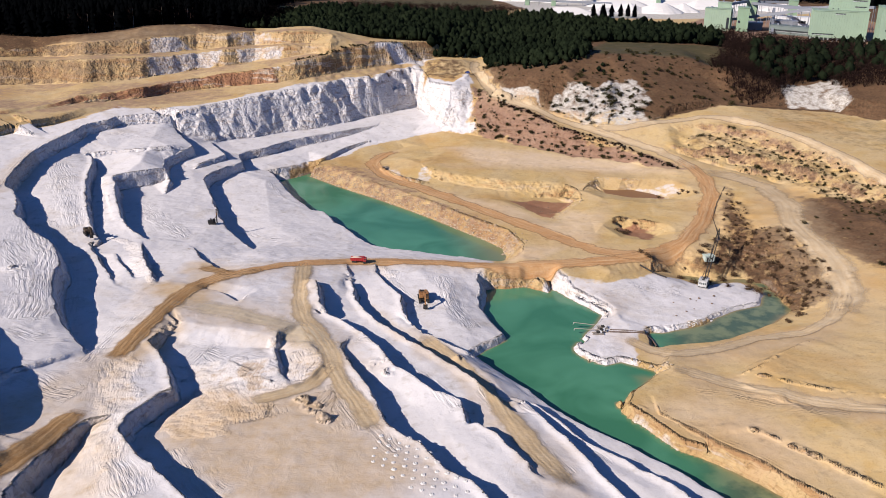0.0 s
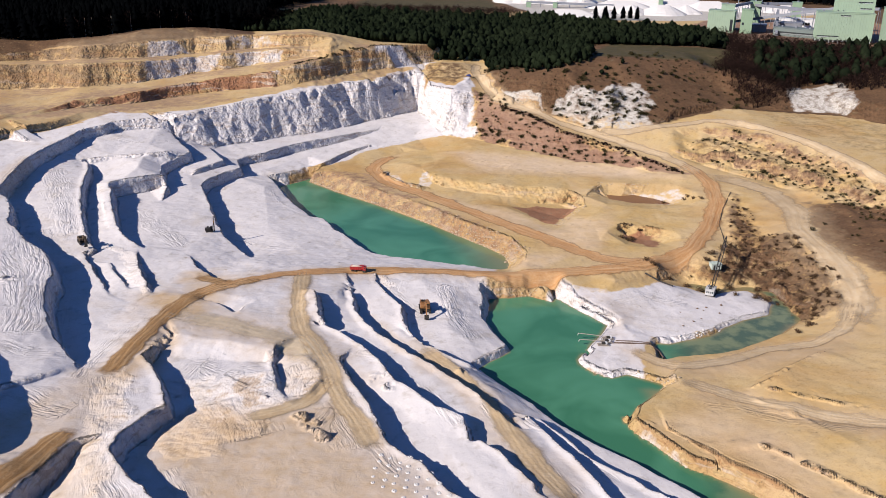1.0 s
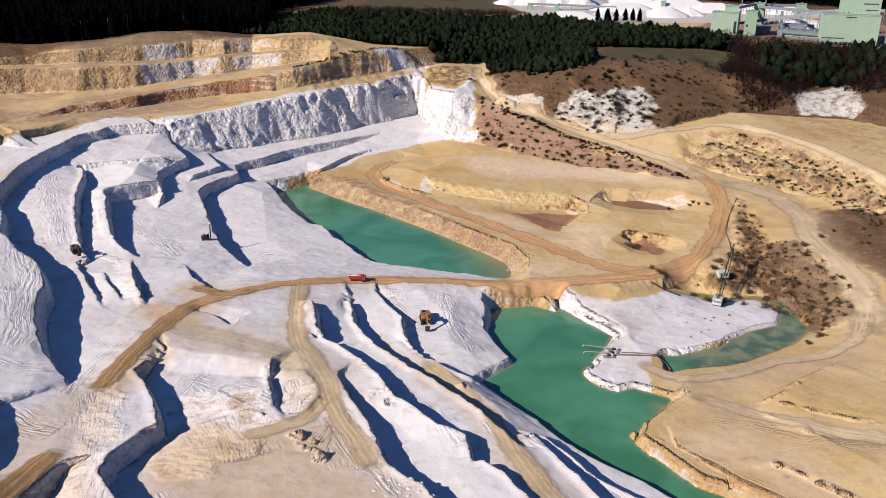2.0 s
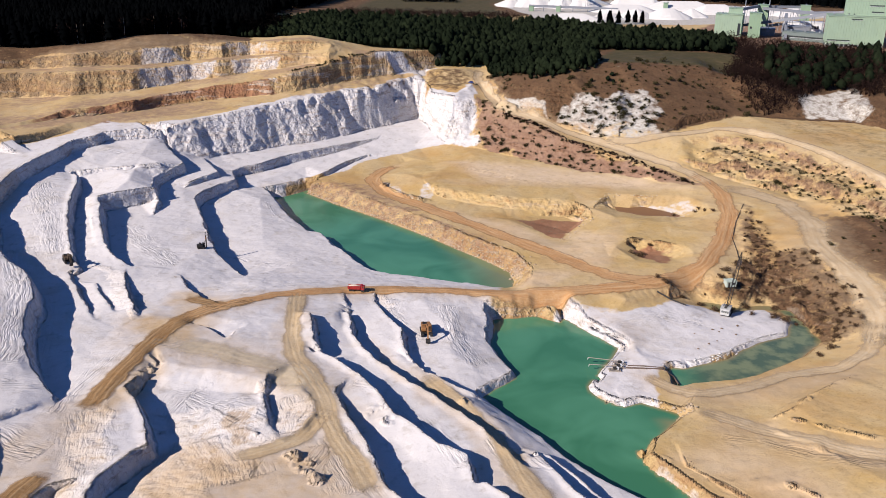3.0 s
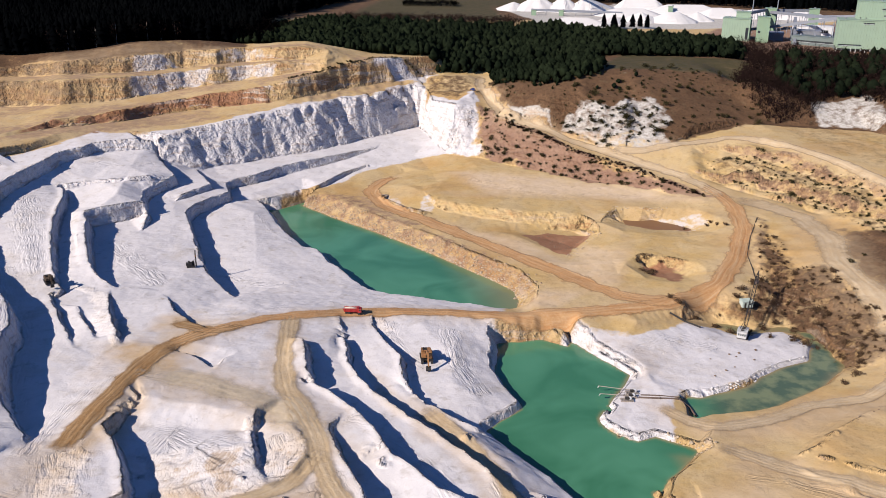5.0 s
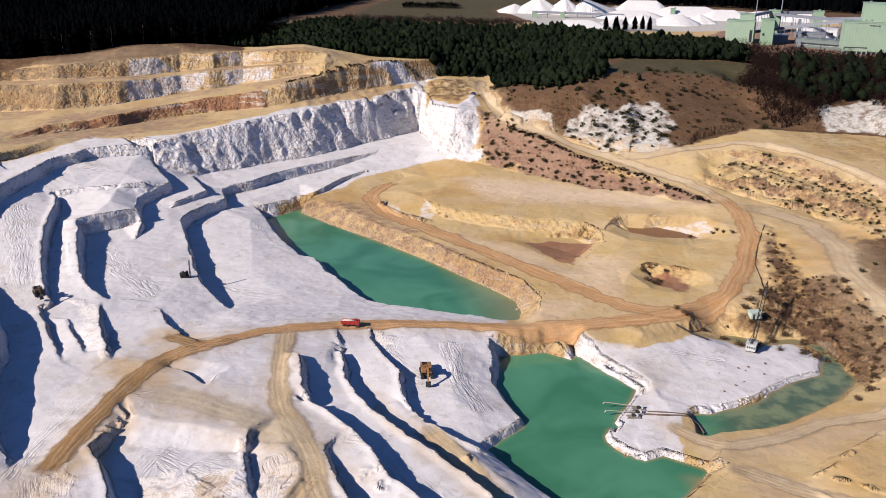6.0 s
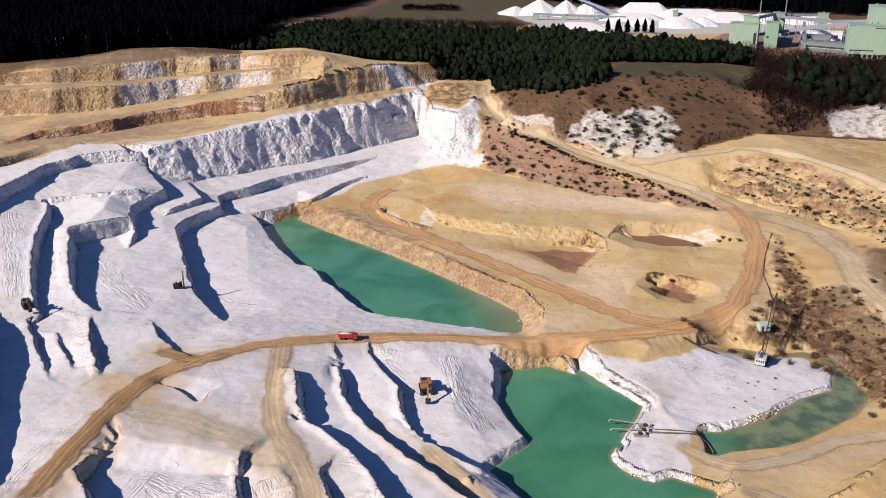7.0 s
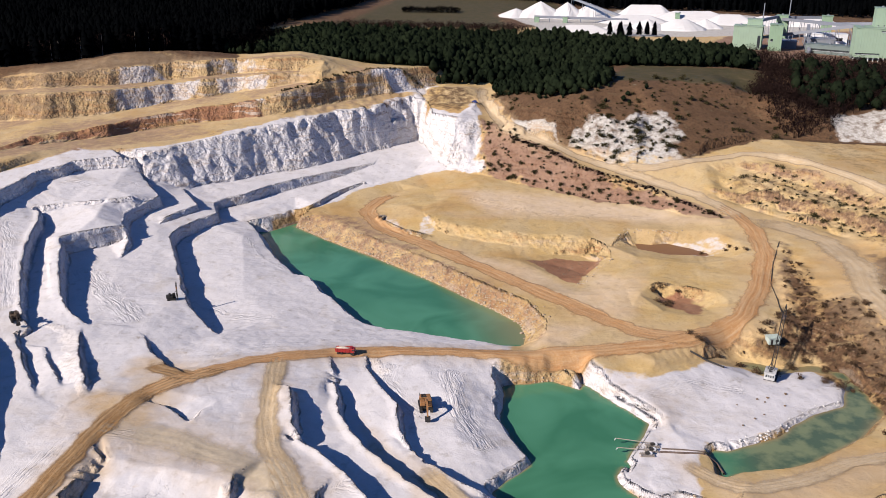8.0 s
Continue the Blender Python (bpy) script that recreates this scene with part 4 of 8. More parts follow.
# ---- colours of the ground: outlines in plan ----
ZONES = {
    'white_main': [(-311.3, 430.9), (-251, 481.2), (-228.9, 504.5), (-220.7, 526.6), (-210.6, 546.7), (-169, 551.5), (-129.6, 588.3), (-97.8, 619.7), (-62.5, 650.3), (-19.7, 693.7), (-15.9, 669), (4.7, 635.4), (17.6, 663.3), (19.7, 587.4), (-2.9, 596.5), (-18.7, 598.9), (-37.6, 584.4), (-55.6, 569.2), (-74.1, 537.2), (-86.1, 533.1), (-95.6, 518.7), (-69.5, 469.6), (-38.9, 419.7), (-21.4, 406.8), (5, 397.9), (27.5, 390.4), (19.3, 350.5), (21.9, 347.7), (29.6, 311), (27.5, 301.1), (18.3, 290), (43.2, 261.9), (72.2, 228.5), (92.2, 184.1), (-30.6, 136.9), (-119.3, 135.9)],
    'white_flat': [(42.9, 346.8), (49.6, 351), (66.9, 343.5), (86.1, 354.7), (105.9, 362.5), (113.9, 354.6), (132.9, 359.4), (138.2, 345), (135.4, 334.3), (113.1, 320.5), (93.5, 308.1), (81.1, 306.7), (73.4, 293.7), (67.3, 277.7), (57, 276.6), (45.5, 288.9), (59, 320.1), (62.2, 326.2), (47.4, 342.6)],
    'white_patch': [(40.1, 623.1), (64.1, 592.4), (65.4, 589.4), (53, 592.8), (41.8, 602.7)],
    'white_slope': [(75.8, 595.9), (102.8, 586.9), (130.2, 589.6), (132.4, 553.2), (95.8, 554), (73.3, 582.4)],
    'white_cliff': [(230.1, 602.9), (258, 612.9), (275.8, 618.8), (279, 607.6), (264.4, 578.5), (231.9, 588.3)],
    'white_nose': [(-58.8, 684.6), (-39.9, 698.4), (-8.9, 707.8), (-10.8, 695.7), (-43.7, 685.4), (-56.3, 678.8)],
    'white_strips': [(-219.9, 653.9), (-165.2, 662.3), (-162.1, 650.1), (-204, 608.2)],
    'white_strip2': [(-153.8, 668.9), (-123.5, 667.5), (-121.1, 652), (-150.3, 654.6)],
    'olive': [(206.6, 584.2), (232.8, 582.5), (257.4, 568.5), (293, 521.9), (260.8, 458.1), (236, 485.7), (217.8, 523), (204.7, 556.2)],
    'grey_beach': [(103.5, 481.6), (128.7, 473), (128.6, 458.6), (113.5, 459.1), (105.8, 475.4)],
    'white_strip3': [(-201.4, 673.2), (-136, 690.2), (-133.7, 675.9), (-196.4, 667.8)],
    'white_knob': [(-128.6, 625.2), (-116.9, 627.7), (-116.7, 623.9), (-132.3, 621.2)],
    'hill': [(27.6, 680.3), (41.1, 708.9), (102.2, 767.2), (247, 763.8), (289.8, 722.6), (359.3, 661.4), (297.6, 531.3), (260.5, 575.9), (198.6, 583.5), (149.8, 568.9), (134.8, 550.9), (80, 574.8), (43.8, 604.6)],
    'bank': [(21.2, 634.4), (77.4, 552.6), (137.4, 496.6), (139.4, 488.8), (76.1, 535.8), (20.4, 585)],
    'scrub': [(155.2, 461.3), (133.2, 394.2), (118.2, 373.2), (107.6, 370.7), (119.4, 365.8), (135.7, 368.3), (142.2, 329.3), (146.9, 319), (162.9, 330.1), (167.4, 349.2), (166.1, 369), (163.9, 395.4), (148.1, 395.4), (154.6, 424.9)],
    'scrub_top': [(184.1, 435.3), (201.3, 428.7), (225.1, 408.6), (193.5, 329.8), (178.6, 359.8), (171.2, 393.5)],
    'hummock': [(146, 536.5), (180.5, 535.4), (214.1, 486.6), (223.9, 425.1), (207.4, 369.7), (195.4, 434.9), (191.3, 463.4), (170.3, 496.8), (148.4, 515.3)],
    'red_pit': [(34.6, 456.7), (50.5, 465.9), (73.2, 460.4), (61, 436), (56.4, 427.1)],
    'red_bank': [(-287.6, 505.8), (-235.8, 553.9), (-189.9, 600.1), (-127, 638.3), (-116.7, 612.6), (-171, 599.5), (-212.6, 552.7), (-276.3, 482.2)],
    'pink_top': [(-86.4, 534.7), (-47.9, 524.3), (-7.9, 458.7), (32.4, 408.6), (37.2, 381), (31.3, 388.4), (-27, 465.5), (-79, 518.9)],
    'dusty': [(-78.5, 202.3), (-75.4, 226.3), (-59.1, 228.6), (-40.5, 228.5), (-33.4, 239.1), (-20.6, 212.8), (1.8, 183.9), (-10.3, 171.6), (-47.7, 170.8), (-61.7, 182.8)],
    'dusty2': [(-97.6, 284), (-73.5, 284.5), (-46.9, 269.8), (-32.5, 246.7), (-37.9, 246.4), (-57, 261.7), (-88.6, 273.6)],
    'dusty3': [(-102.1, 236.3), (-99.6, 259.8), (-100.6, 315.6), (-91.2, 340.1), (-78.9, 327.8), (-82.9, 306.3), (-89.5, 276.7), (-90.9, 239.2)],
    'dusty4': [(-28.3, 313.1), (-17.5, 298.3), (3.7, 270.1), (16.4, 247.6), (24.5, 215), (33.6, 186.6), (26.2, 185.4), (16.6, 218.3), (3.6, 244.3), (-18.5, 281.4)],
    'dusty5': [(-67.7, 228.9), (-54, 228.4), (-50.4, 218.6), (-60.7, 213.9)],
    'pale': [(-1.8, 473.5), (33, 417.5), (68.2, 386), (81.2, 424.6), (67.2, 438.3), (54.8, 420.8), (34.8, 445.2), (13.9, 460.8)],
    'pale2': [(1.2, 558.9), (41.3, 548.8), (92.1, 523.9), (132.3, 488.6), (104.6, 496.9), (72.2, 504.4), (21.7, 507.7)],
    'pale3': [(65, 242.7), (88.2, 254.9), (105.5, 226.8), (117.7, 194.5), (98, 205.8), (80.6, 227.9)],
    'pale4': [(38.7, 383.4), (56.7, 378.9), (42, 362.7), (29.7, 366.7)],
    'tan_flat': [(52.9, 347.5), (66.8, 342.7), (77, 332.2), (70.2, 296.8), (69.3, 322.5), (63.2, 335.1)],
    'rim_soil': [(-345, 606), (-294.5, 631.5), (-279.2, 634), (-256.5, 628.5), (-239.6, 637.5), (-220.8, 642.5), (-203.8, 654), (-186.8, 668.5), (-166, 671), (-150, 690), (-155, 720), (-217, 797), (-360, 760)],
    'ochre_dark': [(-337.3, 605.9), (-273.7, 620.4), (-244.2, 648.5), (-209.5, 671.6), (-127, 689.1), (-114.6, 665.4), (-122.5, 659.7), (-195, 618), (-226, 592.9), (-311.9, 552.5)],
    'hole_red': [(83.8, 411.7), (96.8, 415.6), (104.3, 403.9), (98.4, 390.2), (86.5, 398)],
    'bench_tan': [(-337.3, 605.9), (-209.9, 673.3), (-9.1, 718.5), (-8.5, 691.9), (-114.5, 611.7), (-176, 550.8), (-249.6, 478.1), (-263.3, 456)],
    'dusty6': [(-128.2, 196.3), (-119.7, 226.1), (-110.8, 245.3), (-92.6, 238.9), (-89, 209.8), (-72.5, 165.2), (-109.5, 159.6)],
    'rake_h': [(-80.7, 220.6), (-68.9, 248.1), (-54.4, 247.8), (-43.9, 228.5), (-56.6, 217.1), (-60.5, 200.7), (-74.3, 206.1)],
    'rake_i': [(-99.8, 230.3), (-94.3, 238.9), (-83, 210.4), (-80.3, 187.3), (-80.3, 173.9), (-90.7, 189.6)],
    'dusty7': [(82, 275.6), (104.3, 258.4), (149.2, 233.9), (141.7, 219.2), (109.1, 236.7), (80.4, 261.1)],
    'dusty8': [(70.2, 296.8), (85, 287.5), (100.7, 291.5), (120.9, 301.6), (140.3, 302.4), (156.6, 316.3), (167.8, 327.4), (161.1, 306.8), (142.4, 287.6), (113.7, 280.7), (92.7, 270.9), (80, 275.8)],
    "white_yard": [(58, 1140), (213, 1200), (330, 1166), (430, 1030), (400, 980), (269, 921), (179, 915), (84, 930), (90, 1010)],
    "field": [(-165, 978), (-110, 1060), (-70, 1420), (140, 1420), (140, 1215), (50, 1150), (62, 1000), (-20, 985)],
    "hill_field": [(100, 632), (112, 668), (130, 706), (216, 690), (204, 634)],
    "rake_a": [(-62, 245), (-54, 246), (-50, 235), (-52, 231), (-58, 232), (-63, 238)],
    "rake_b": [(-66, 223), (-60, 229), (-56, 223), (-49, 222), (-47, 216), (-56, 212), (-65, 217)],
    "rake_c": [(-83, 244), (-73, 249), (-63, 238), (-63, 227), (-71, 226), (-79, 235)],
    "rake_d": [(-49, 247), (-41, 254), (-36, 238), (-40, 228), (-46, 236)],
    "rake_e": [(-145, 364), (-133, 358), (-113, 320), (-113, 308), (-127, 330)],
    "rake_f": [(-106, 249), (-102, 255), (-91, 237), (-88, 219), (-97, 226)],
    "rake_g": [(-31, 353), (-26, 352), (-20, 336), (-24, 333)],
    "brown_bank": [(-18, 702), (-1, 699), (13, 697), (17, 684), (12, 662), (6, 640), (-6, 655), (-16, 667)],
    "white_spur": [(-39.9, 530.1), (-29.7, 514.3), (-15.8, 491.0), (-15.0, 507.6), (-11.8, 512.7), (-4.8, 504.2), (-8.0, 494.6), (-12.4, 486.8), (-29.1, 503.3), (-40.0, 521.7)],
    "rubble": [(-84, 530), (-62, 509), (-26, 473), (6, 439), (35, 404), (37, 388), (29, 386), (28, 398), (4, 429), (-27, 464.5), (-63, 500), (-88, 526)],
    "splash_a": [(-115.2, 309.6), (-105.7, 315.5), (-90.9, 309.3), (-84.4, 297.1), (-85.5, 284.8), (-101.0, 286.9), (-112.2, 297.7)],
    "splash_b": [(-107.5, 339.3), (-97.5, 345.0), (-80.0, 332.4), (-75.0, 320.6), (-90.6, 317.2), (-104.8, 325.8)],
    "works_yard": [(215, 735), (345, 690), (470, 760), (420, 960), (262, 920), (225, 860)],
}


def inside(poly, x, y):
    """Signed distance in metres to an outline, positive inside."""
    p = np.array(poly)
    best, odd = np.full(x.shape, 1e9), np.zeros(x.shape, bool)
    for (ax, ay), (bx, by) in zip(p, np.roll(p, -1, 0)):
        ex, ey = bx - ax, by - ay
        t = np.clip(((x - ax) * ex + (y - ay) * ey) / (ex * ex + ey * ey + 1e-9), 0, 1)
        best = np.minimum(best, np.hypot(x - ax - t * ex, y - ay - t * ey))
        odd ^= ((ay > y) != (by > y)) & (x < (bx - ax) * (y - ay) / (by - ay + 1e-12) + ax)
    return np.where(odd, best, -best)


def along(line, x, y):
    """Distance in metres to a line in plan."""
    best = np.full(x.shape, 1e9)
    for (ax, ay), (bx, by) in zip(line[:-1], line[1:]):
        ex, ey = bx - ax, by - ay
        t = np.clip(((x - ax) * ex + (y - ay) * ey) / (ex * ex + ey * ey + 1e-9), 0, 1)
        best = np.minimum(best, np.hypot(x - ax - t * ex, y - ay - t * ey))
    return best


def soft(d, width):
    t = np.clip(d / width * 0.5 + 0.5, 0, 1)
    return t * t * (3 - 2 * t)


# haul roads: plan line and half width
ROADS = [
    ([(-107.7, 170.6), (-105.5, 176.7), (-102.2, 187.3), (-100, 198.9), (-98, 208)], 3.3),
    ([(-101.1, 238.5), (-100.8, 250.1), (-100.3, 264.8), (-99.1, 282.4), (-96.9, 299), (-92.2, 313.1), (-84.3, 321.7)], 3.31),
    ([(-95.8, 306.5), (-82.5, 323.8), (-67.1, 338.6), (-44.6, 348.2), (-20.7, 354.4), (4.1, 356.1), (28.9, 355.9), (54.1, 358.9), (80.1, 364.1), (100.2, 374), (114.3, 384.7), (129, 411.8), (142.2, 444.3), (147.8, 476.4), (143.4, 500.9), (138.3, 507.9)], 4.6),
    ([(145.3, 488.8), (143.4, 500.9), (131.7, 516.6), (110.8, 534.9), (79, 565.7), (62, 584.9), (36.2, 606.9), (26.7, 651.2), (21.6, 685.1), (23.9, 705.2)], 3.42),
    ([(97, 371.4), (83.5, 368.7), (71.4, 373), (46.2, 406), (19.4, 439.2), (-14.8, 480.3), (-36, 504.2), (-45.5, 530), (-39.4, 553.9), (-32.5, 563.8)], 4.1),
    ([(-58.5, 344), (-57.5, 332), (-56, 316.9), (-53.3, 297.7), (-49.7, 281.3), (-42.7, 267.8), (-36, 252.5), (-33.4, 239.1), (-26.7, 225.3), (-20.6, 212.8), (-16.7, 204.1)], 3.2),
    ([(-99.7, 291), (-77.1, 282.9), (-59.2, 273.7), (-46.6, 267.6), (-34.3, 246.6)], 7.0),
    ([(-33.6, 246), (-36.7, 241.5), (-37.3, 234.6), (-41, 228.7), (-46.6, 225.9), (-51.3, 223.3), (-57.5, 220.9)], 2.6),
    ([(-8.5, 284.7), (3.7, 268.1), (14.6, 247.2), (20.2, 224.3), (25.6, 209.1), (31.8, 195.1), (33.6, 186.6)], 3.2),
    ([(147.5, 491), (162.4, 480.2), (174.8, 459.8), (175.7, 424.2), (167.5, 398.1), (169.4, 374.4), (171, 352.6), (166.9, 330.5), (155.5, 308.6)], 7.0),
    ([(165.1, 328.9), (153.7, 309.4), (138.5, 297.7), (119.1, 296.4), (99, 285.8), (83.6, 282), (75.2, 289.9), (68.1, 296.8)], 3.05),
    ([(95.5, 552), (112.6, 546.9), (134.8, 550.9), (164.9, 556.4), (183.9, 547.9), (196.1, 530.4), (213.1, 501.4), (221.9, 467.3), (230.5, 420.5)], 3.0),
    ([(-255.4, 452.5), (-256.4, 493.8), (-236.7, 524.1), (-213.1, 554), (-187.3, 588.9), (-145.7, 608.4), (-113.7, 607.3), (-92.5, 625.3), (-59.1, 659.7), (-13.1, 697.3), (18.3, 700.2)], 3.15),
    ([(-307.8, 607.4), (-272.4, 615.6), (-225.4, 652), (-168, 674.3), (-115.7, 672), (-73.8, 681.4)], 3.0),
    ([(-210.9, 396.4), (-216.7, 433.2), (-218.6, 479.8), (-211, 528.4), (-193.7, 539.2)], 3.1),
    ([(80.9, 271.2), (90.8, 264.1), (102.8, 254), (115.8, 244.6), (127.4, 238.4), (146.2, 228.2)], 3.05),
    ([(-100.9, 334.2), (-91.5, 327.9), (-82.1, 321.9), (-72.4, 329.9)], 3.3),
    ([(68.8, 495.3), (78.5, 466.4), (86.9, 442.3), (80.2, 419.3), (69.6, 391.5)], 2.0),
    ([(146.6, 498.9), (120.5, 496.9), (95.7, 497.1), (71.4, 501.8), (46.5, 504.2), (21.3, 507.9), (2.2, 514.2)], 2.2),
]

BERM_B = [(94.8, 228.9, 6.3), (102.9, 219.4, 6.6), (107.3, 213.9, 6.9), (113.6, 206.1, 7.2), (119.4, 198.4, 7.6)]
BERM_C = [(137.5, 288.2, 7.5), (125.3, 280.3, 7.4), (111, 268, 7.3), (104.8, 264.9, 5.6)]
BERM_D = [(101.2, 257.5, 4.7), (104.1, 252.4, 5.7), (108.8, 247.8, 7.1)]
# wheel track guides: plan line, spread, count
GUIDES = [
    ([(-101.1, 238.5), (-92.1, 216.1), (-87.6, 199.2), (-80.7, 182.4), (-72.9, 168.3)], 6, 9),
    ([(-109.6, 237.8), (-110.7, 258.9), (-107.2, 276.4), (-103.8, 284.2)], 2.5, 10),
    ([(-183, 366.9), (-153.7, 315.8), (-143.3, 289), (-134.5, 260.1)], 8, 26),
    ([(-174.5, 325), (-155.2, 297.4), (-138.4, 269)], 5, 18),
    ([(-80.6, 244.5), (-77.8, 254.1), (-68.9, 248.1), (-61.1, 237.6)], 5, 22),
    ([(-33.4, 239.1), (-26.7, 225.3), (-18.5, 206.8), (-11.7, 196)], 2.2, 14),
    ([(-49.2, 212.5), (-49.4, 221.8), (-43.9, 228.5), (-36.6, 237.3)], 2.6, 12),
    ([(-50, 243.5), (-42.1, 239), (-37, 246.6)], 2, 8),
    ([(-35.1, 214), (-31.7, 225.3), (-31.2, 235.6)], 3.5, 12),
    ([(-27.1, 265.6), (-15.3, 259.1), (-3.6, 242.8), (5.1, 224.6)], 3, 12),
    ([(12.4, 240.7), (20.2, 224.3), (27.2, 209.3), (33.3, 195.7)], 2.6, 16),
    ([(-0.8, 341.2), (3.9, 316.5), (10.4, 299.6)], 4, 14),
    ([(24.4, 233.5), (36.9, 221.4), (47.8, 207.6)], 1.6, 8),
    ([(-207.7, 451.3), (-180.9, 399.8), (-165.3, 366.8)], 6, 9),
    ([(-156.5, 421.1), (-136.6, 394.2), (-116.2, 370.3)], 5, 12),
    ([(-100.1, 484.6), (-89.1, 459.8), (-74.6, 446.7)], 1.6, 5),
    ([(-46.5, 363.7), (-65, 353.7), (-79.7, 342.2)], 1.6, 8),
    ([(65.2, 332.6), (81.7, 344.9), (100.2, 340.3)], 3.5, 8),
    ([(84.5, 255.1), (96.3, 250.9), (110.2, 239.6), (125.2, 233.6)], 2.5, 9),
    ([(73.8, 233.2), (81.2, 223.6), (91.2, 213.4), (99.7, 201.9)], 2.5, 7),
    ([(4.8, 546), (39.3, 518.2), (72.2, 504.4), (105.7, 503.1)], 3, 7),
    ([(-29.8, 515.9), (-9.3, 525.4), (15.5, 536.4)], 2.5, 5),
    ([(22.1, 430.4), (45.9, 403.6), (69.7, 378.4)], 2, 8),
    ([(163, 471.7), (175.4, 443.9), (170.8, 410.7)], 2.5, 8),
    ([(-98.3, 286.4), (-76.9, 281.9), (-55.1, 272.7)], 2.5, 10),
    ([(171, 352.6), (166.9, 330.5), (153.7, 309.4)], 2, 8),
    ([(-71.1, 195.3), (-62.5, 180.8), (-53.8, 174)], 4, 10),
    ([(-138, 251.7), (-127.6, 248), (-118.2, 251)], 4, 12),
    ([(-123.7, 223.9), (-112.9, 218), (-103.7, 215.2)], 5, 12),
    ([(-20.1, 344.1), (-21.9, 334.1), (-9.5, 315.8)], 3, 8),
    ([(-108.1, 408.9), (-90.5, 391.9), (-70.9, 387.8)], 4, 7),
    ([(-62, 232), (-57, 222), (-52, 212)], 8, 22),
    ([(-67, 250), (-58, 244), (-50, 238)], 6, 22),
    ([(-31, 232), (-27, 222), (-20, 208)], 5, 20),
    ([(-48, 254), (-45, 244), (-44, 234)], 4, 20),
    ([(-216.7, 467.9), (-218.1, 449.6), (-215, 422.8), (-210.9, 396.4)], 3, 10),
    ([(-197.7, 508.6), (-176.1, 503.7), (-166.2, 515.2)], 3, 6),
]

BASE = lay_out()
X, Y = np.meshgrid(GX, GY)
# the hill and the plain behind are rounded
rounded = np.maximum(soft(inside([(40, 606), (100, 560), (150, 575), (205, 600), (330, 590), (360, 900), (-30, 900), (0, 735), (25, 660)], X, Y), 10), soft(Y - 760, 30))
smooth = BASE.copy()
for _ in range(60):
    smooth[1:-1, 1:-1] = 0.2 * (smooth[1:-1, 1:-1] + smooth[:-2, 1:-1] + smooth[2:, 1:-1] + smooth[1:-1, :-2] + smooth[1:-1, 2:])
BASE += rounded * (smooth - BASE)
# the hollow of the dragline and the causeway lie in soft sand
for poly, turns in (([(98, 388), (126, 401), (143, 401), (146, 362), (129, 356), (112, 358), (101, 364), (92, 371)], 60), ([(16, 373), (54, 375), (62, 362), (58, 350), (47, 349), (16, 346)], 14), ([(50, 362), (64, 362), (77, 330), (70, 314), (60, 322), (48, 348)], 8)):
    smooth = BASE.copy()
    for _ in range(turns):
        smooth[1:-1, 1:-1] = 0.2 * (smooth[1:-1, 1:-1] + smooth[:-2, 1:-1] + smooth[2:, 1:-1] + smooth[1:-1, :-2] + smooth[1:-1, 2:])
    BASE += soft(inside(poly, X, Y), 4) * (smooth - BASE)
near = np.clip(1.5 - np.abs(X) / 500, 0, 1) * np.clip((1000 - Y) / 250, 0, 1)
chalky = soft(inside(ZONES["white_main"], X, Y), 4)
# the sandy slope is cut into benches
cut = soft(inside([(138, 522), (146, 545), (183, 548), (205, 512), (222, 470), (228, 430), (212, 372), (194, 400), (193, 455), (172, 492), (150, 512)], X, Y), 5)
rung = (BASE + 2.4 * wobble(X, Y, 26, 41, 3)) / 6.4
fall = np.clip((rung - np.floor(rung) - 0.5) / 0.5, 0, 1)
BASE += cut * (6.4 * (np.floor(rung) + 0.12 * (rung - np.floor(rung)) + 0.88 * fall * fall * (3 - 2 * fall)) - 6.4 * rung)
ribs = soft(inside([(-172, 533), (-160, 520), (-120, 548), (-60, 606), (-14, 655), (8, 600), (20, 600), (20, 660), (-8, 690), (-24, 702), (-80, 645), (-130, 592), (-172, 552)], X, Y), 6)
rags = soft(inside([(-290, 485), (-180, 560), (-100, 602), (-5, 690), (-5, 712), (-60, 690), (-130, 690), (-340, 625), (-340, 580)], X, Y), 6)
calm = (0.35 + 0.65 * chalky) * (1 - 0.5 * soft(Y - 430, 20))
wx = near * calm * (0.5 * wobble(X, Y, 9, 1) + 0.45 * wobble(X, Y, 3.4, 2) + 0.18 * wobble(X, Y, 1.5, 5)) + (ribs + 0.6 * rags) * (1.2 * wobble(X, Y, 19, 51) + 1.3 * wobble(X, Y, 7.5, 52) + 1.0 * wobble(X, Y, 3.4, 53))
wy = near * calm * (0.5 * wobble(X, Y, 9, 3) + 0.45 * wobble(X, Y, 3.4, 4) + 0.18 * wobble(X, Y, 1.5, 6)) + (ribs + 0.6 * rags) * (1.2 * wobble(X, Y, 19, 54) + 1.3 * wobble(X, Y, 7.5, 55) + 1.0 * wobble(X, Y, 3.4, 56))
LAND = sample(BASE, X + wx, Y + wy)
steep = np.hypot(*np.gradient(sample(BASE, X, Y), GY, GX))
LAND += near * (0.25 * wobble(X, Y, 14, 6, 3) + 0.05 * wobble(X, Y, 2.2, 7, 2)) * np.where(LAND > 0.4, 1, 0.3)
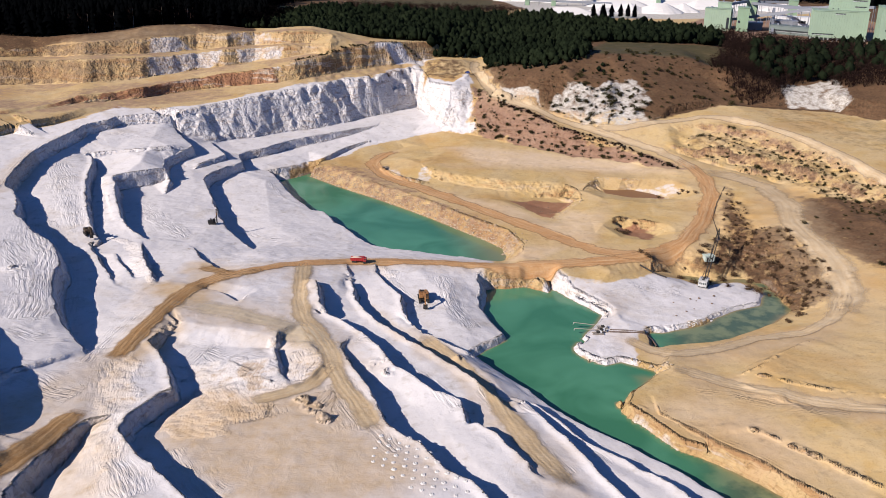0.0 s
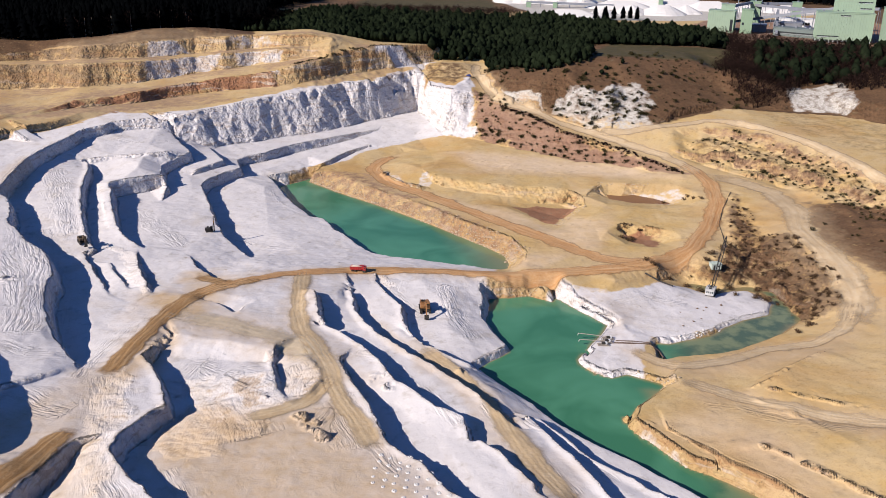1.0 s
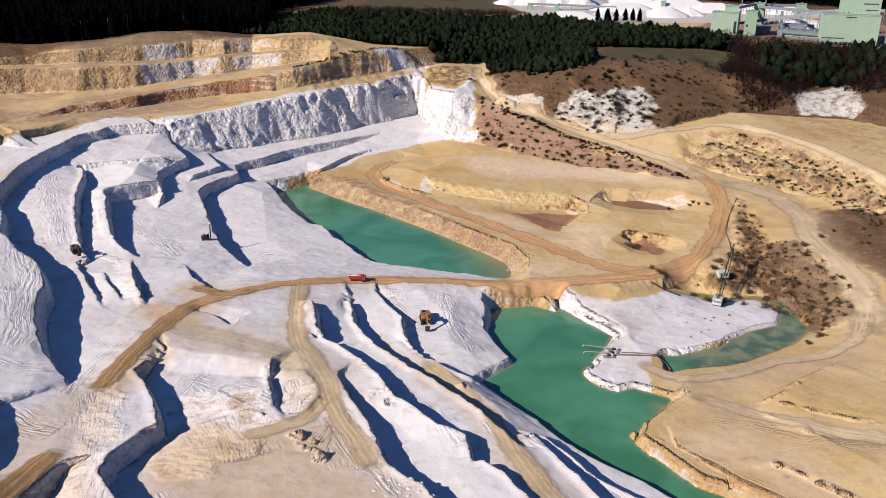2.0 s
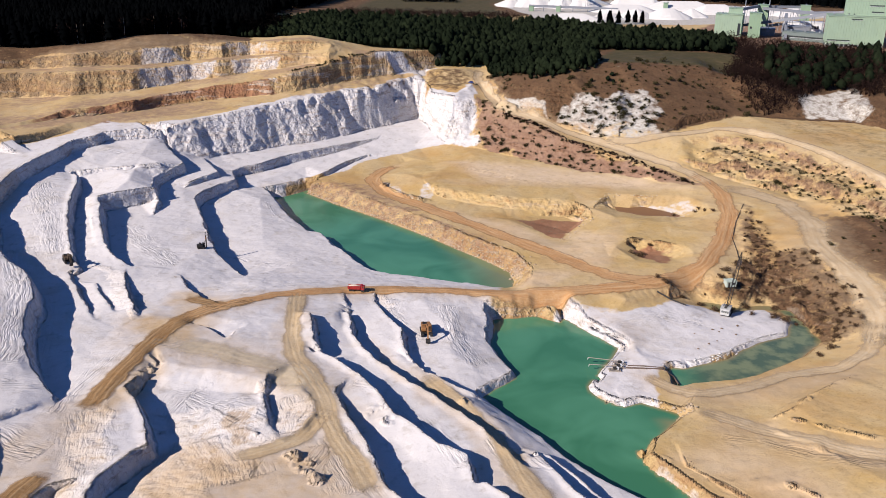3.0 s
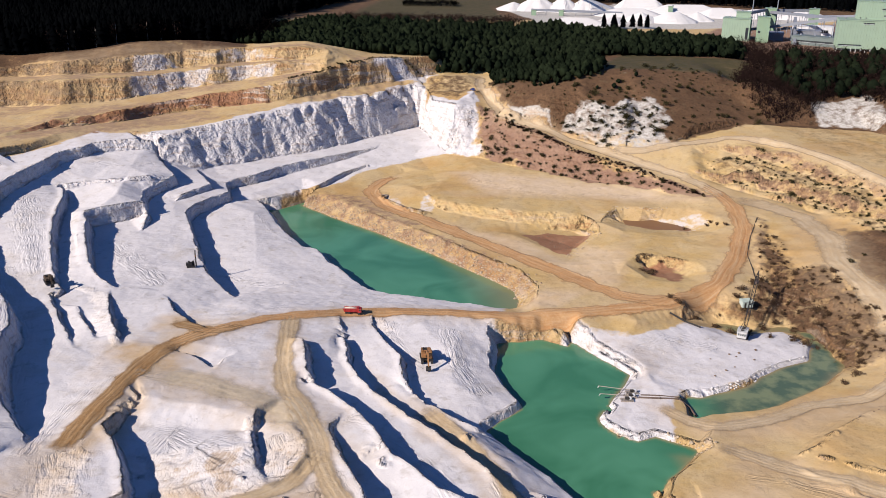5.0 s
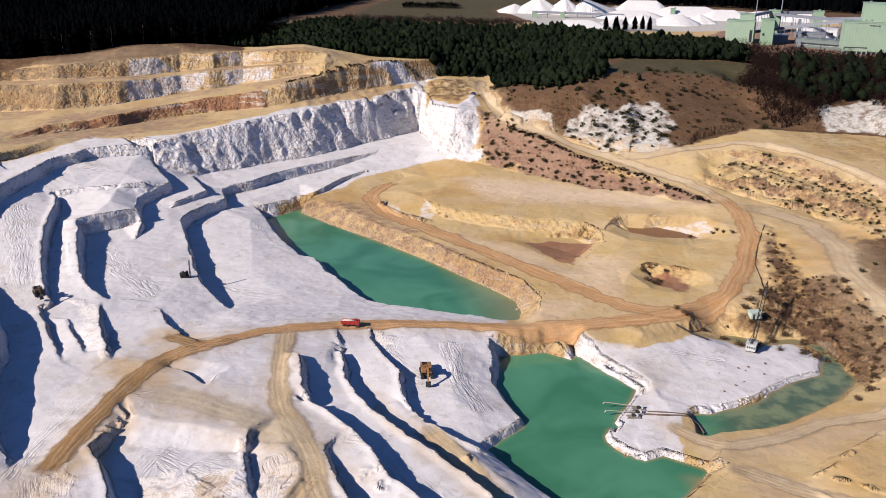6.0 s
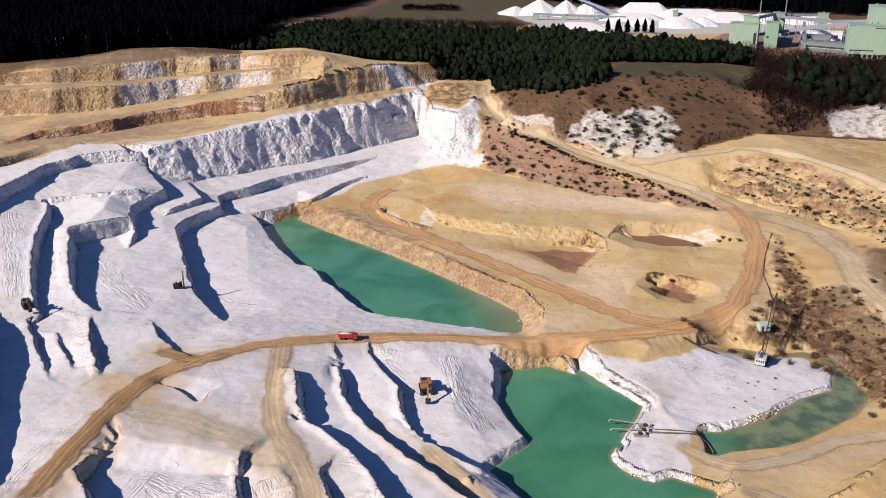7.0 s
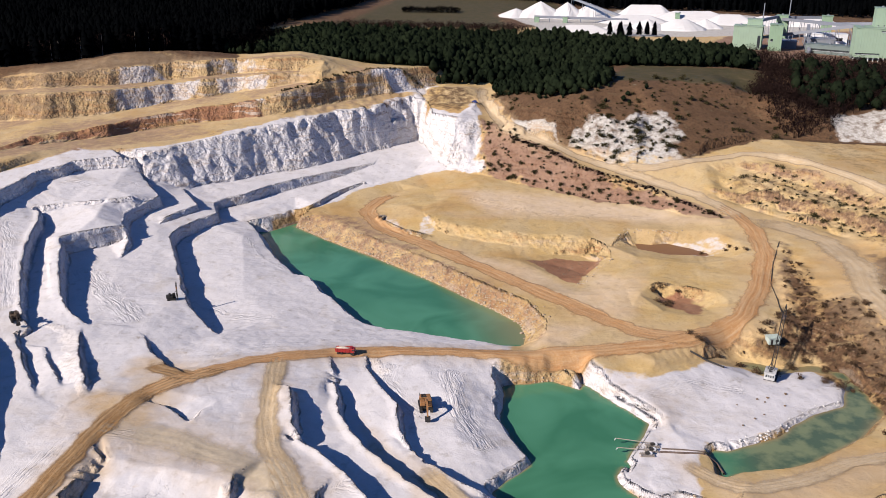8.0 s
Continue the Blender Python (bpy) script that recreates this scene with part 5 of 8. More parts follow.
# crests and feet of the near benches are worn round
worn = LAND.copy()
for _ in range(2):
    worn[1:-1, 1:-1] = 0.4 * worn[1:-1, 1:-1] + 0.15 * (worn[:-2, 1:-1] + worn[2:, 1:-1] + worn[1:-1, :-2] + worn[1:-1, 2:])
LAND += (Y < 345) * (worn - LAND)
rough = np.clip(steep - 0.35, 0, 1) * np.clip((LAND - 1) / 4, 0, 1)
LAND += near * rough * calm * (0.3 + 0.5 * (Y > 450) * (1 - chalky)) * wobble(X, Y, 3.2, 9, 3)
# ledges along the tall faces at the back
LAND += rough * soft(Y - 425, 20) * (0.42 - 0.3 * ribs) * np.sin(LAND * 1.25 + 6 * wobble(X, Y, 34, 31, 4))
# dry tips of the white flat and of the sand bank in the lagoon
for poly, top, rise in (([(50, 350), (55, 358), (68, 349), (87, 356), (83, 315), (72.5, 299), (70, 284), (59, 279), (54, 282.4), (50, 287.6), (51, 292.3), (56.7, 303), (62, 312), (65.6, 321), (60, 330), (52, 341)], 1.9, 1.0), ([(58.8, 247.5), (60.8, 253.3), (64, 258.6), (70, 263.8), (78, 269.7), (90, 261), (80.6, 219), (71.8, 225.3), (65, 236.8), (61, 242.7)], 3.7, 1.5)):
    d = inside(poly, X + 0.4 * wobble(X, Y, 5, 21, 2), Y)
    LAND = np.where(d > 0, np.maximum(LAND, np.minimum(top, d * rise) + 0.12 * wobble(X, Y, 3, 22, 2)), LAND)
for key, amount in (("hummock", 1.2), ("scrub", 1.5), ("bank", 0.5), ("white_slope", 0.5)):
    LAND += amount * soft(inside(ZONES[key], X, Y), 6) * wobble(X, Y, 7, 14, 4)
LAND += 0.5 * soft(inside([(-12, 520), (60, 488), (82, 470), (78, 450), (60, 430), (30, 455), (8, 470), (-20, 495)], X, Y), 5) * rough * wobble(X, Y, 4, 61, 3) * 3
# low ridges of pushed-up earth along the sand edges
for line in (BERM_B, BERM_C, BERM_D, [(146, 300), (160, 318), (172, 338), (176, 356)], [(108, 262), (118, 254), (131, 246), (148, 240)]):
    d = along([q[:2] for q in line], X, Y) + 0.7 * wobble(X, Y, 5, 97, 2)
    LAND += np.clip(1.1 - np.abs(d) * 0.8, 0, 1) * (0.45 + 0.6 * wobble(X, Y, 2.4, 98, 2))
# loose heaps: place, radius, height
for hx, hy, hr, hh in ((-40, 222.5, 3.4, 1.4), (-36.3, 218.3, 4.2, 2.0), (-33.1, 211.7, 3.6, 1.6), (-16, 244.1, 2.6, 1.0), (-159.3, 299.5, 5, 1.2), (-52, 233, 2.4, 0.9), (6, 268, 2.5, 1.2), (-20, 249, 5, 0.7)):
    r = np.hypot(X - hx, Y - hy) / hr
    LAND += hh * np.clip(1 - r, 0, 1) * np.clip(0.6 + 1.5 * wobble(X, Y, 1.9, 91, 2), 0, 2)
LAND += (1 - near) * 2.0 * wobble(X, Y, 160, 8, 3)
REACH = (X > -420) & (X < 420) & (Y > 120) & (Y < 1400)
jx, jy = 3.0 * wobble(X, Y, 14, 11, 3), 3.0 * wobble(X, Y, 14, 13, 3)
shade = {k: np.zeros(X.shape) for k in ("white", "pink", "red", "soil", "turf", "dust", "rake", "bare", "wan")}
KIND = {"hill": ("soil", 4), "scrub": ("soil", 6), "scrub_top": ("soil", 6), "bank": ("pink", 3), "hummock": ("soil", 9), "red_pit": ("red", 2), "bench_tan": ("dust", 8), "hole_red": ("red", 3), "rake_a": ("rake", 3), "rake_b": ("rake", 3), "rake_h": ("rake", 4), "rake_i": ("rake", 4), "rake_c": ("rake", 3), "rake_d": ("rake", 3), "rake_e": ("rake", 3), "rake_f": ("rake", 3), "rake_g": ("rake", 3), "olive": ("turf", 4), "grey_beach": ("white", 2), "red_bank": ("red", 3), "pink_top": ("pink", 3), "field": ("turf", 8), "hill_field": ("turf", 4), "works_yard": ("pink", 8), "splash_a": ("dust", 9), "splash_b": ("dust", 8), "white_yard": ("bare", 6), "brown_bank": ("dust", 3), "white_slope": ("bare", 3), "white_patch": ("bare", 2), "white_cliff": ("bare", 3), "rubble": ("pink", 2), "dusty": ("dust", 9), "dusty2": ("dust", 5), "dusty6": ("dust", 8), "dusty7": ("dust", 8), "dusty8": ("dust", 7), "dusty3": ("dust", 6), "dusty4": ("dust", 3), "dusty5": ("dust", 4), "tan_flat": ("dust", 5), "rim_soil": ("soil", 3), "ochre_dark": ("dust", 6), "pale": ("wan", 6), "pale2": ("wan", 9), "pale3": ("wan", 9), "pale4": ("wan", 5)}
for key, poly in ZONES.items():
    kind, width = KIND.get(key, ("white", 3.0))
    k = 1.7 if key in ("white_slope", "white_patch", "white_cliff", "white_strips", "white_strip2", "white_strip3", "red_bank") else 1.0
    d = inside(poly, X[REACH] + k * jx[REACH], Y[REACH] + k * jy[REACH])
    level = {"rake_c": 0.68, "rake_d": 0.68, "rake_e": 0.6, "rake_f": 0.6, "rake_g": 0.6, "rake_h": 0.66, "rake_i": 0.6, "olive": 0.2, "grey_beach": 0.45, "scrub": 0.72, "scrub_top": 0.85, "hummock": 0.4, "red_bank": 1.0, "pink_top": 0.5, "rubble": 0.5, "brown_bank": 0.15, "white_strips": 0.62, "white_strip2": 0.62, "white_strip3": 0.5, "white_slope": 0.62, "white_patch": 0.85, "white_cliff": 0.62, "white_spur": 0.5, "splash_a": 0.95, "splash_b": 0.85, "pale": 0.6, "pale2": 0.8, "pale3": 0.5, "pale4": 0.6, "tan_flat": 0.3, "rim_soil": 0.85, "bench_tan": 0.35, "hole_red": 0.75, "ochre_dark": 0.35, "dusty": 0.78, "dusty2": 0.5, "dusty6": 0.5, "dusty7": 0.95, "dusty8": 0.9, "dusty3": 0.8, "dusty4": 0.45, "dusty5": 0.7}.get(key, 1.0)
    face = np.clip((steep[REACH] - 0.3) / 0.3, 0, 1)
    if key in ("white_strips", "white_strip2", "white_strip3", "white_knob", "red_bank"):
        level = level * face
    shade[kind][REACH] = np.maximum(shade[kind][REACH], level * soft(d, width))
shade["pink"] = np.maximum(shade["pink"], 0.52 * cut * soft(steep - 0.45, 0.3))
bank = soft(inside(ZONES["brown_bank"], X, Y), 4)
shade["white"] *= 1 - bank
shade["white"] *= 1 - np.maximum(shade["red"], 0)
shade["soil"][((Y > 1000) | (np.abs(X) > 420)) & (shade["white"] < 0.1)] = 0.8
shade["soil"] *= 1 - shade["white"] * 0.97
for line, half in ROADS:
    d = along(line, X[REACH] + 0.5 * jx[REACH], Y[REACH] + 0.5 * jy[REACH])
    shade["dust"][REACH] = np.maximum(shade["dust"][REACH], np.maximum((0.55 if half > 3.25 else 0.35) * soft(half * 1.15 - d, half * 0.9), 0.42 * soft(half * 2.0 - d + 2.5 * wobble(X[REACH], Y[REACH], 11, 95, 3), half * 1.5)))

shade["dust"] *= (1 - 0.85 * shade["white"] * (Y > 450)) * (1 - shade["red"])
shade["soil"] = np.maximum(shade["soil"], 0.55 * bank)
shade["dust"] *= 1 - 0.8 * bank
shade["soil"] = np.maximum(shade["soil"], 0.6 * rags * soft(steep - 0.5, 0.3) * soft(-212 - X + 12 * wobble(X, Y, 20, 71, 2), 40))
shade["pink"] = np.maximum(shade["pink"], 0.62 * rags * soft(0.3 - steep, 0.2) * soft(wobble(X, Y, 40, 72, 3) + 0.35, 0.6))


# wheel and dozer tracks: metres across and along the nearest guide, and how strongly they show
lane_u, lane_v, lane_on = (np.zeros(X.shape) for _ in range(3))
for turn, (line, spread, count) in enumerate(GUIDES):
    p = np.array(line, float)
    reach = spread * 1.5 + 3
    box = (X > p[:, 0].min() - reach) & (X < p[:, 0].max() + reach) & (Y > p[:, 1].min() - reach) & (Y < p[:, 1].max() + reach)
    bx, by = X[box], Y[box]
    best, u, v, run = np.full(bx.shape, 1e9), np.zeros(bx.shape), np.zeros(bx.shape), 0.0
    for (ax, ay), (cx, cy) in zip(p[:-1], p[1:]):
        ex, ey = cx - ax, cy - ay
        size = math.hypot(ex, ey)
        t = ((bx - ax) * ex + (by - ay) * ey) / size ** 2
        k = np.clip(t, 0, 1)
        d = np.hypot(bx - ax - k * ex, by - ay - k * ey)
        d = np.where((t < -0.02) & (run == 0) | (t > 1.02) & (cx == p[-1, 0]), d + 9 * spread * np.abs(t - k), d)
        closer = d < best
        side = np.sign(ex * (by - ay) - ey * (bx - ax))
        u, v, best = np.where(closer, side * d, u), np.where(closer, run + t * size, v), np.minimum(best, d)
        run += size
    on = soft(spread * 0.9 - best + 0.35 * spread * wobble(bx, by, 8, turn, 3), spread * 1.3) * min(1.0, 0.45 + count / 25)
    more = on > lane_on[box]
    for grid, value in ((lane_u, u + 31.7 * turn), (lane_v, v), (lane_on, on)):
        part_of = grid[box]
        part_of[more] = value[more]
        grid[box] = part_of
shade["lane_u"], shade["lane_v"], shade["lane_on"] = lane_u, lane_v, lane_on


def sheet(name, xs, ys, heights, material):
    """A net of squares over grid lines as one mesh."""
    me = bpy.data.meshes.new(name)
    nx, ny = len(xs), len(ys)
    co = np.empty((ny, nx, 3), np.float32)
    co[..., 0], co[..., 1], co[..., 2] = xs[None, :], ys[:, None], heights
    i = np.arange(nx * ny).reshape(ny, nx)
    quads = np.stack([i[:-1, :-1], i[:-1, 1:], i[1:, 1:], i[1:, :-1]], -1).reshape(-1)
    me.vertices.add(nx * ny)
    me.vertices.foreach_set("co", co.reshape(-1))
    me.loops.add(len(quads))
    me.loops.foreach_set("vertex_index", quads.astype(np.int32))
    me.polygons.add(len(quads) // 4)
    me.polygons.foreach_set("loop_start", np.arange(0, len(quads), 4, dtype=np.int32))
    me.polygons.foreach_set("use_smooth", np.ones(len(quads) // 4, bool))
    me.update(calc_edges=True)
    me.materials.append(material)
    return new(name, me)


ground = sheet("ground", GX, GY, LAND, GROUND)
tagged(ground, "terraced white chalk and ochre sand floor of an open pit", "ground", kind="structure")
shade["steep"] = np.clip((np.hypot(*np.gradient(LAND, GY, GX)) - 0.45) / 0.6, 0, 1)
for k, v in shade.items():
    ground.data.attributes.new(k, "FLOAT", "POINT").data.foreach_set("value", v.astype(np.float32).reshape(-1))


def ribbon(name, line, half, label, paint):
    """A dirt road laid over the ground along a plan line."""
    p = np.array(line, float)
    seg = np.r_[0, np.cumsum(np.hypot(*np.diff(p, axis=0).T))]
    n = int(seg[-1] / 1.0)
    s = np.linspace(0, seg[-1], n)
    c = np.column_stack([np.interp(s, seg, p[:, 0]), np.interp(s, seg, p[:, 1])])
    for _ in range(30):
        c[1:-1] = 0.5 * c[1:-1] + 0.25 * (c[:-2] + c[2:])
    d = np.gradient(c, axis=0)
    d /= np.linalg.norm(d, axis=1, keepdims=True)
    side = np.stack([-d[:, 1], d[:, 0]], 1)
    cols = 21
    grid = np.empty((n, cols, 3))
    rut, fade, across = (np.empty((n, cols), np.float32) for _ in range(3))
    lengthwise = np.repeat(s[:, None], cols, 1).astype(np.float32)
    ends = np.clip(np.minimum(s, seg[-1] - s) / (4 * half), 0, 1)
    half = half * (1.25 if half > 4.5 else 1.5)
    for k in range(cols):
        u = k / (cols - 1) * 2 - 1
        w = half * u * (1 + 0.22 * wobble(s, s * 0 + (40 if u > 0 else 0), 7, 3, 3))
        grid[:, k, :2] = c + side * w[:, None]
        grid[:, k, 2] = sample(LAND, grid[:, k, 0], grid[:, k, 1]) + 0.24
        v = u + 0.12 * wobble(s, s * 0, 16, 8, 2)
        across[:, k] = w
        rut[:, k] = np.maximum(np.exp(-((np.abs(v) - 0.2) / 0.07) ** 2), 0.8 * np.exp(-((np.abs(v) - 0.5) / 0.07) ** 2))
        fade[:, k] = (1 - abs(u) ** 2) * np.minimum(1, 2.2 * (1 - abs(u))) * np.minimum(1, 1.6 * ends)
        grid[:, k, 2] -= 0.1 * rut[:, k]
    i = np.arange(n * cols).reshape(n, cols)
    quads = np.stack([i[:-1, :-1], i[:-1, 1:], i[1:, 1:], i[1:, :-1]], -1).reshape(-1, 4)[:, ::-1]
    me = bpy.data.meshes.new(name)
    me.from_pydata(grid.reshape(-1, 3).tolist(), [], quads.tolist())
    for key, value in (("rut", rut), ("fade", fade), ("across", across), ("lengthwise", lengthwise)):
        me.attributes.new(key, "FLOAT", "POINT").data.foreach_set("value", value.reshape(-1))
    me.polygons.foreach_set("use_smooth", np.ones(len(quads), bool))
    me.materials.append(paint)
    return tagged(new(name, me), label, "road", kind="structure")


for line, half in ROADS:
    if 3.25 < half < 3.4:
        ribbon("road", line, half, "deeply rutted brown dirt road over white chalk", RUTTED)
    elif half == 7.0 and line[0][0] > 0:
        ribbon("road", line, half, "broad pale sandy track round the pond", TRACK)
    elif half == 7.0:
        ribbon("road", line, half, "broad tan dust trail over white chalk", WASH)
    elif half == 3.42:
        ribbon("road", line, half, "pale sandy ramp road climbing out of the pit", TRACK)
    elif half > 3.4:
        ribbon("road", line, half, "rutted ochre dirt haul road through the pit", ROAD)
    elif half in (3.2, 2.6, 3.0, 3.05) and line[0][0] > -200:
        ribbon("road", line, half, "pale sandy track with wheel ruts", TRACK)

water = sheet("water", np.linspace(-125, 170, 260), np.linspace(160, 545, 340), 0.0, WATER)
wX, wY = np.meshgrid(np.linspace(-125, 170, 260), np.linspace(160, 545, 340))
depth = -sample(LAND, wX, wY)
for k, v in (("shoal", np.maximum(np.clip(1 - depth / 1.1, 0, 1) ** 1.5 * 0.9, 0.55 * soft(wX + 0.25 * (wY - 405) - 14, 16) * (wY > 380))), ("murk", soft(wX - 88 - 0.1 * (wY - 300), 8))):
    water.data.attributes.new(k, "FLOAT", "POINT").data.foreach_set("value", v.astype(np.float32).reshape(-1))
tagged(water, "still turquoise green water in the pit ponds", "water", kind="structure")


# places in plan
DISCHARGE = [(131.4, 390.9, 9), (133.8, 403.4, 10.4), (135.1, 415.2, 11.8), (142.1, 433.6, 13.6), (153.8, 459.5, 15.3)]
CONES_OUTLINE = [(-17, 204.1, 17.4), (-12, 201.9, 17.5), (-2.8, 203.7, 12.5), (4.1, 194.4, 12.7), (8.6, 177, 17.3), (-2.3, 176.6, 17.4), (-11, 183.5, 17.6), (-19.5, 192, 17.4)]
BERM_A = [(68.3, 248.4, 1.5), (73.8, 234.7, 4.3), (80.3, 226.6, 4.7), (86.4, 218.7, 4.8), (92.4, 212.3, 5.4), (97.6, 204.4, 5.3), (105.7, 194.1, 5.8)]
RAMP_EDGE = [(36, 600.9, 33.9), (61, 573, 29.4), (77.4, 552.3, 25.9), (109.1, 525.1, 21.5), (126.3, 507, 18.2), (137.2, 495.5, 16.6)]
RIM_EDGE = [(-109.8, 634.3, 53), (-91.5, 650.6, 55.9), (-72.5, 668.6, 58.7), (-48.4, 691.9, 60.8), (-22.4, 704.9, 62.7)]
ROCK_LINE = [(-85.5, 527.2, -0.7), (-62.9, 500.9, 0), (-44.4, 483.5, -0), (-27, 465.8, -0), (-10.7, 448.4, -0), (4.5, 430.2, -0), (18.7, 413.3, 0), (29.3, 399.1, -0), (30.6, 388.7, 0.4)]
ROCK_MID = [(-79.7, 525, 4), (-63.8, 509.9, 3.1), (-44.9, 489.3, 3), (-27.3, 471.6, 2.9), (-7.7, 451.4, 3.6), (4.5, 435.2, 3.3), (18.8, 418.3, 3.4), (32, 400.3, 4), (35.1, 387.2, 4.5)]
PIT_RIM = [(81.2, 473.5, 11.4), (89.6, 486.4, 12.5), (102, 482.9, 12.3), (114.6, 481.4, 13)]
PIT_EDGE = [(56.1, 424.4, 6.8), (66, 440.3, 7.4), (75.6, 453.9, 9)]
PUDDLE = [(99.4, 467.1, 8)]
CAUSE_FOOT = [(18.9, 348.4, 0.3), (28.8, 349.6, 1), (38.7, 350.4, 1.7), (47.6, 352.6, 1.1)]
INLET = [(67.4, 281.5, 0.6), (72, 278.5, -0.1), (76.4, 276, 0.3), (81.5, 273.4, 4), (73.2, 270.3, -0.5)]
HOLE = [(85, 413.5, 9.2), (90.2, 418, 8.6), (96.5, 413.9, 8.3)]
WHITE_LIP = [(90.6, 309.8, 1), (103.2, 315.5, 1), (112.4, 323.4, 0.5), (121.2, 329.7, 0.3), (134, 336.3, 0.1)]


# ---- building blocks for things ----
def part(name, bm, material, parent=None, label=""):
    me = bpy.data.meshes.new(name)
    bm.to_mesh(me)
    bm.free()
    me.materials.append(material)
    ob = new(name, me)
    ob.parent = parent
    return tagged(ob, label)


def block(bm, x0, x1, y0, y1, z0, z1, bevel=0.0, lean=0.0):
    """A box with chamfered edges; lean pulls its top back along x."""
    made = bmesh.ops.create_cube(bm, size=1.0)["verts"]
    for v in made:
        v.co = Vector(((x0 + x1) / 2 + v.co.x * (x1 - x0), (y0 + y1) / 2 + v.co.y * (y1 - y0), (z0 + z1) / 2 + v.co.z * (z1 - z0)))
        if v.co.z > (z0 + z1) / 2:
            v.co.x -= lean
    if bevel:
        edges = list({e for v in made for e in v.link_edges})
        bmesh.ops.bevel(bm, geom=edges, offset=bevel, segments=1, affect="EDGES")


def rod(bm, a, b, r, sides=6, r2=None):
    a, b = Vector(a), Vector(b)
    d = b - a
    made = bmesh.ops.create_cone(bm, cap_ends=True, segments=sides, radius1=r, radius2=r if r2 is None else r2, depth=d.length)["verts"]
    m = Matrix.Translation((a + b) / 2) @ d.to_track_quat("Z", "Y").to_matrix().to_4x4()
    bmesh.ops.transform(bm, matrix=m, verts=made)


def prism(bm, outline, y0, y1):
    """A slab with a side outline in x and z, from y0 to y1."""
    a = [bm.verts.new((x, y0, z)) for x, z in outline]
    b = [bm.verts.new((x, y1, z)) for x, z in outline]
    bm.faces.new(a)
    bm.faces.new(b[::-1])
    for i in range(len(a)):
        j = (i + 1) % len(a)
        bm.faces.new((a[i], b[i], b[j], a[j]))
    bmesh.ops.recalc_face_normals(bm, faces=bm.faces[:])


def made(fn, *args, **kw):
    bm = bmesh.new()
    fn(bm, *args, **kw)
    return bm


def thing(name, label, category, m, group=""):
    ob = new(name)
    ob.empty_display_size = 0.5
    ob.matrix_world = m
    return tagged(ob, label, category, group)


def height(x, y):
    return float(sample(LAND, x, y))


def stand(x, y, yaw=0.0, sink=0.05):
    return pose(x, y, height(x, y) - sink, 0, 0, yaw)


RED = plain("red truck paint", (0.36, 0.02, 0.018), 0.45, dirt=0.5)
YELLOW = plain("worn yellow paint", (0.33, 0.155, 0.05), 0.6, dirt=0.75, size=0.9)
MUDPAINT = plain("mud-caked brown paint", (0.085, 0.055, 0.03), 0.7, dirt=0.5)
STEEL = plain("dark greasy steel", (0.025, 0.023, 0.022), 0.7, 0.2)
RUBBER = plain("black rubber", (0.02, 0.02, 0.021), 0.85)
GLASS = plain("dark cab glass", (0.02, 0.03, 0.035), 0.08, dirt=0.0)
LOAD = plain("pale rock load", (0.62, 0.55, 0.45), 0.95, size=0.6)
WHITEWASH = plain("chalky white sheet", (0.72, 0.75, 0.78), 0.5, dirt=0.35)
DUSTY = plain("dusty pale grey sheet", (0.50, 0.51, 0.51), 0.6, dirt=0.6, size=1.2)
GREYSHEET = plain("pale grey green sheet", (0.42, 0.50, 0.46), 0.6)
BLUE = plain("dark blue car paint", (0.02, 0.045, 0.20), 0.3, dirt=0.1)
RUST = plain("rusty pipe steel", (0.14, 0.10, 0.08), 0.7, 0.2)
TIMBER = plain("weathered grey timber", (0.33, 0.29, 0.25), 0.9)


def wheel(parent, x, y, r=0.55, w=0.42):
    t = part("wheel", made(rod, (x, y - w / 2, r), (x, y + w / 2, r), r, 14), RUBBER, parent)
    part("rim", made(rod, (x, y - w / 2 - 0.03, r), (x, y + w / 2 + 0.03, r), r * 0.55, 10), STEEL, t)


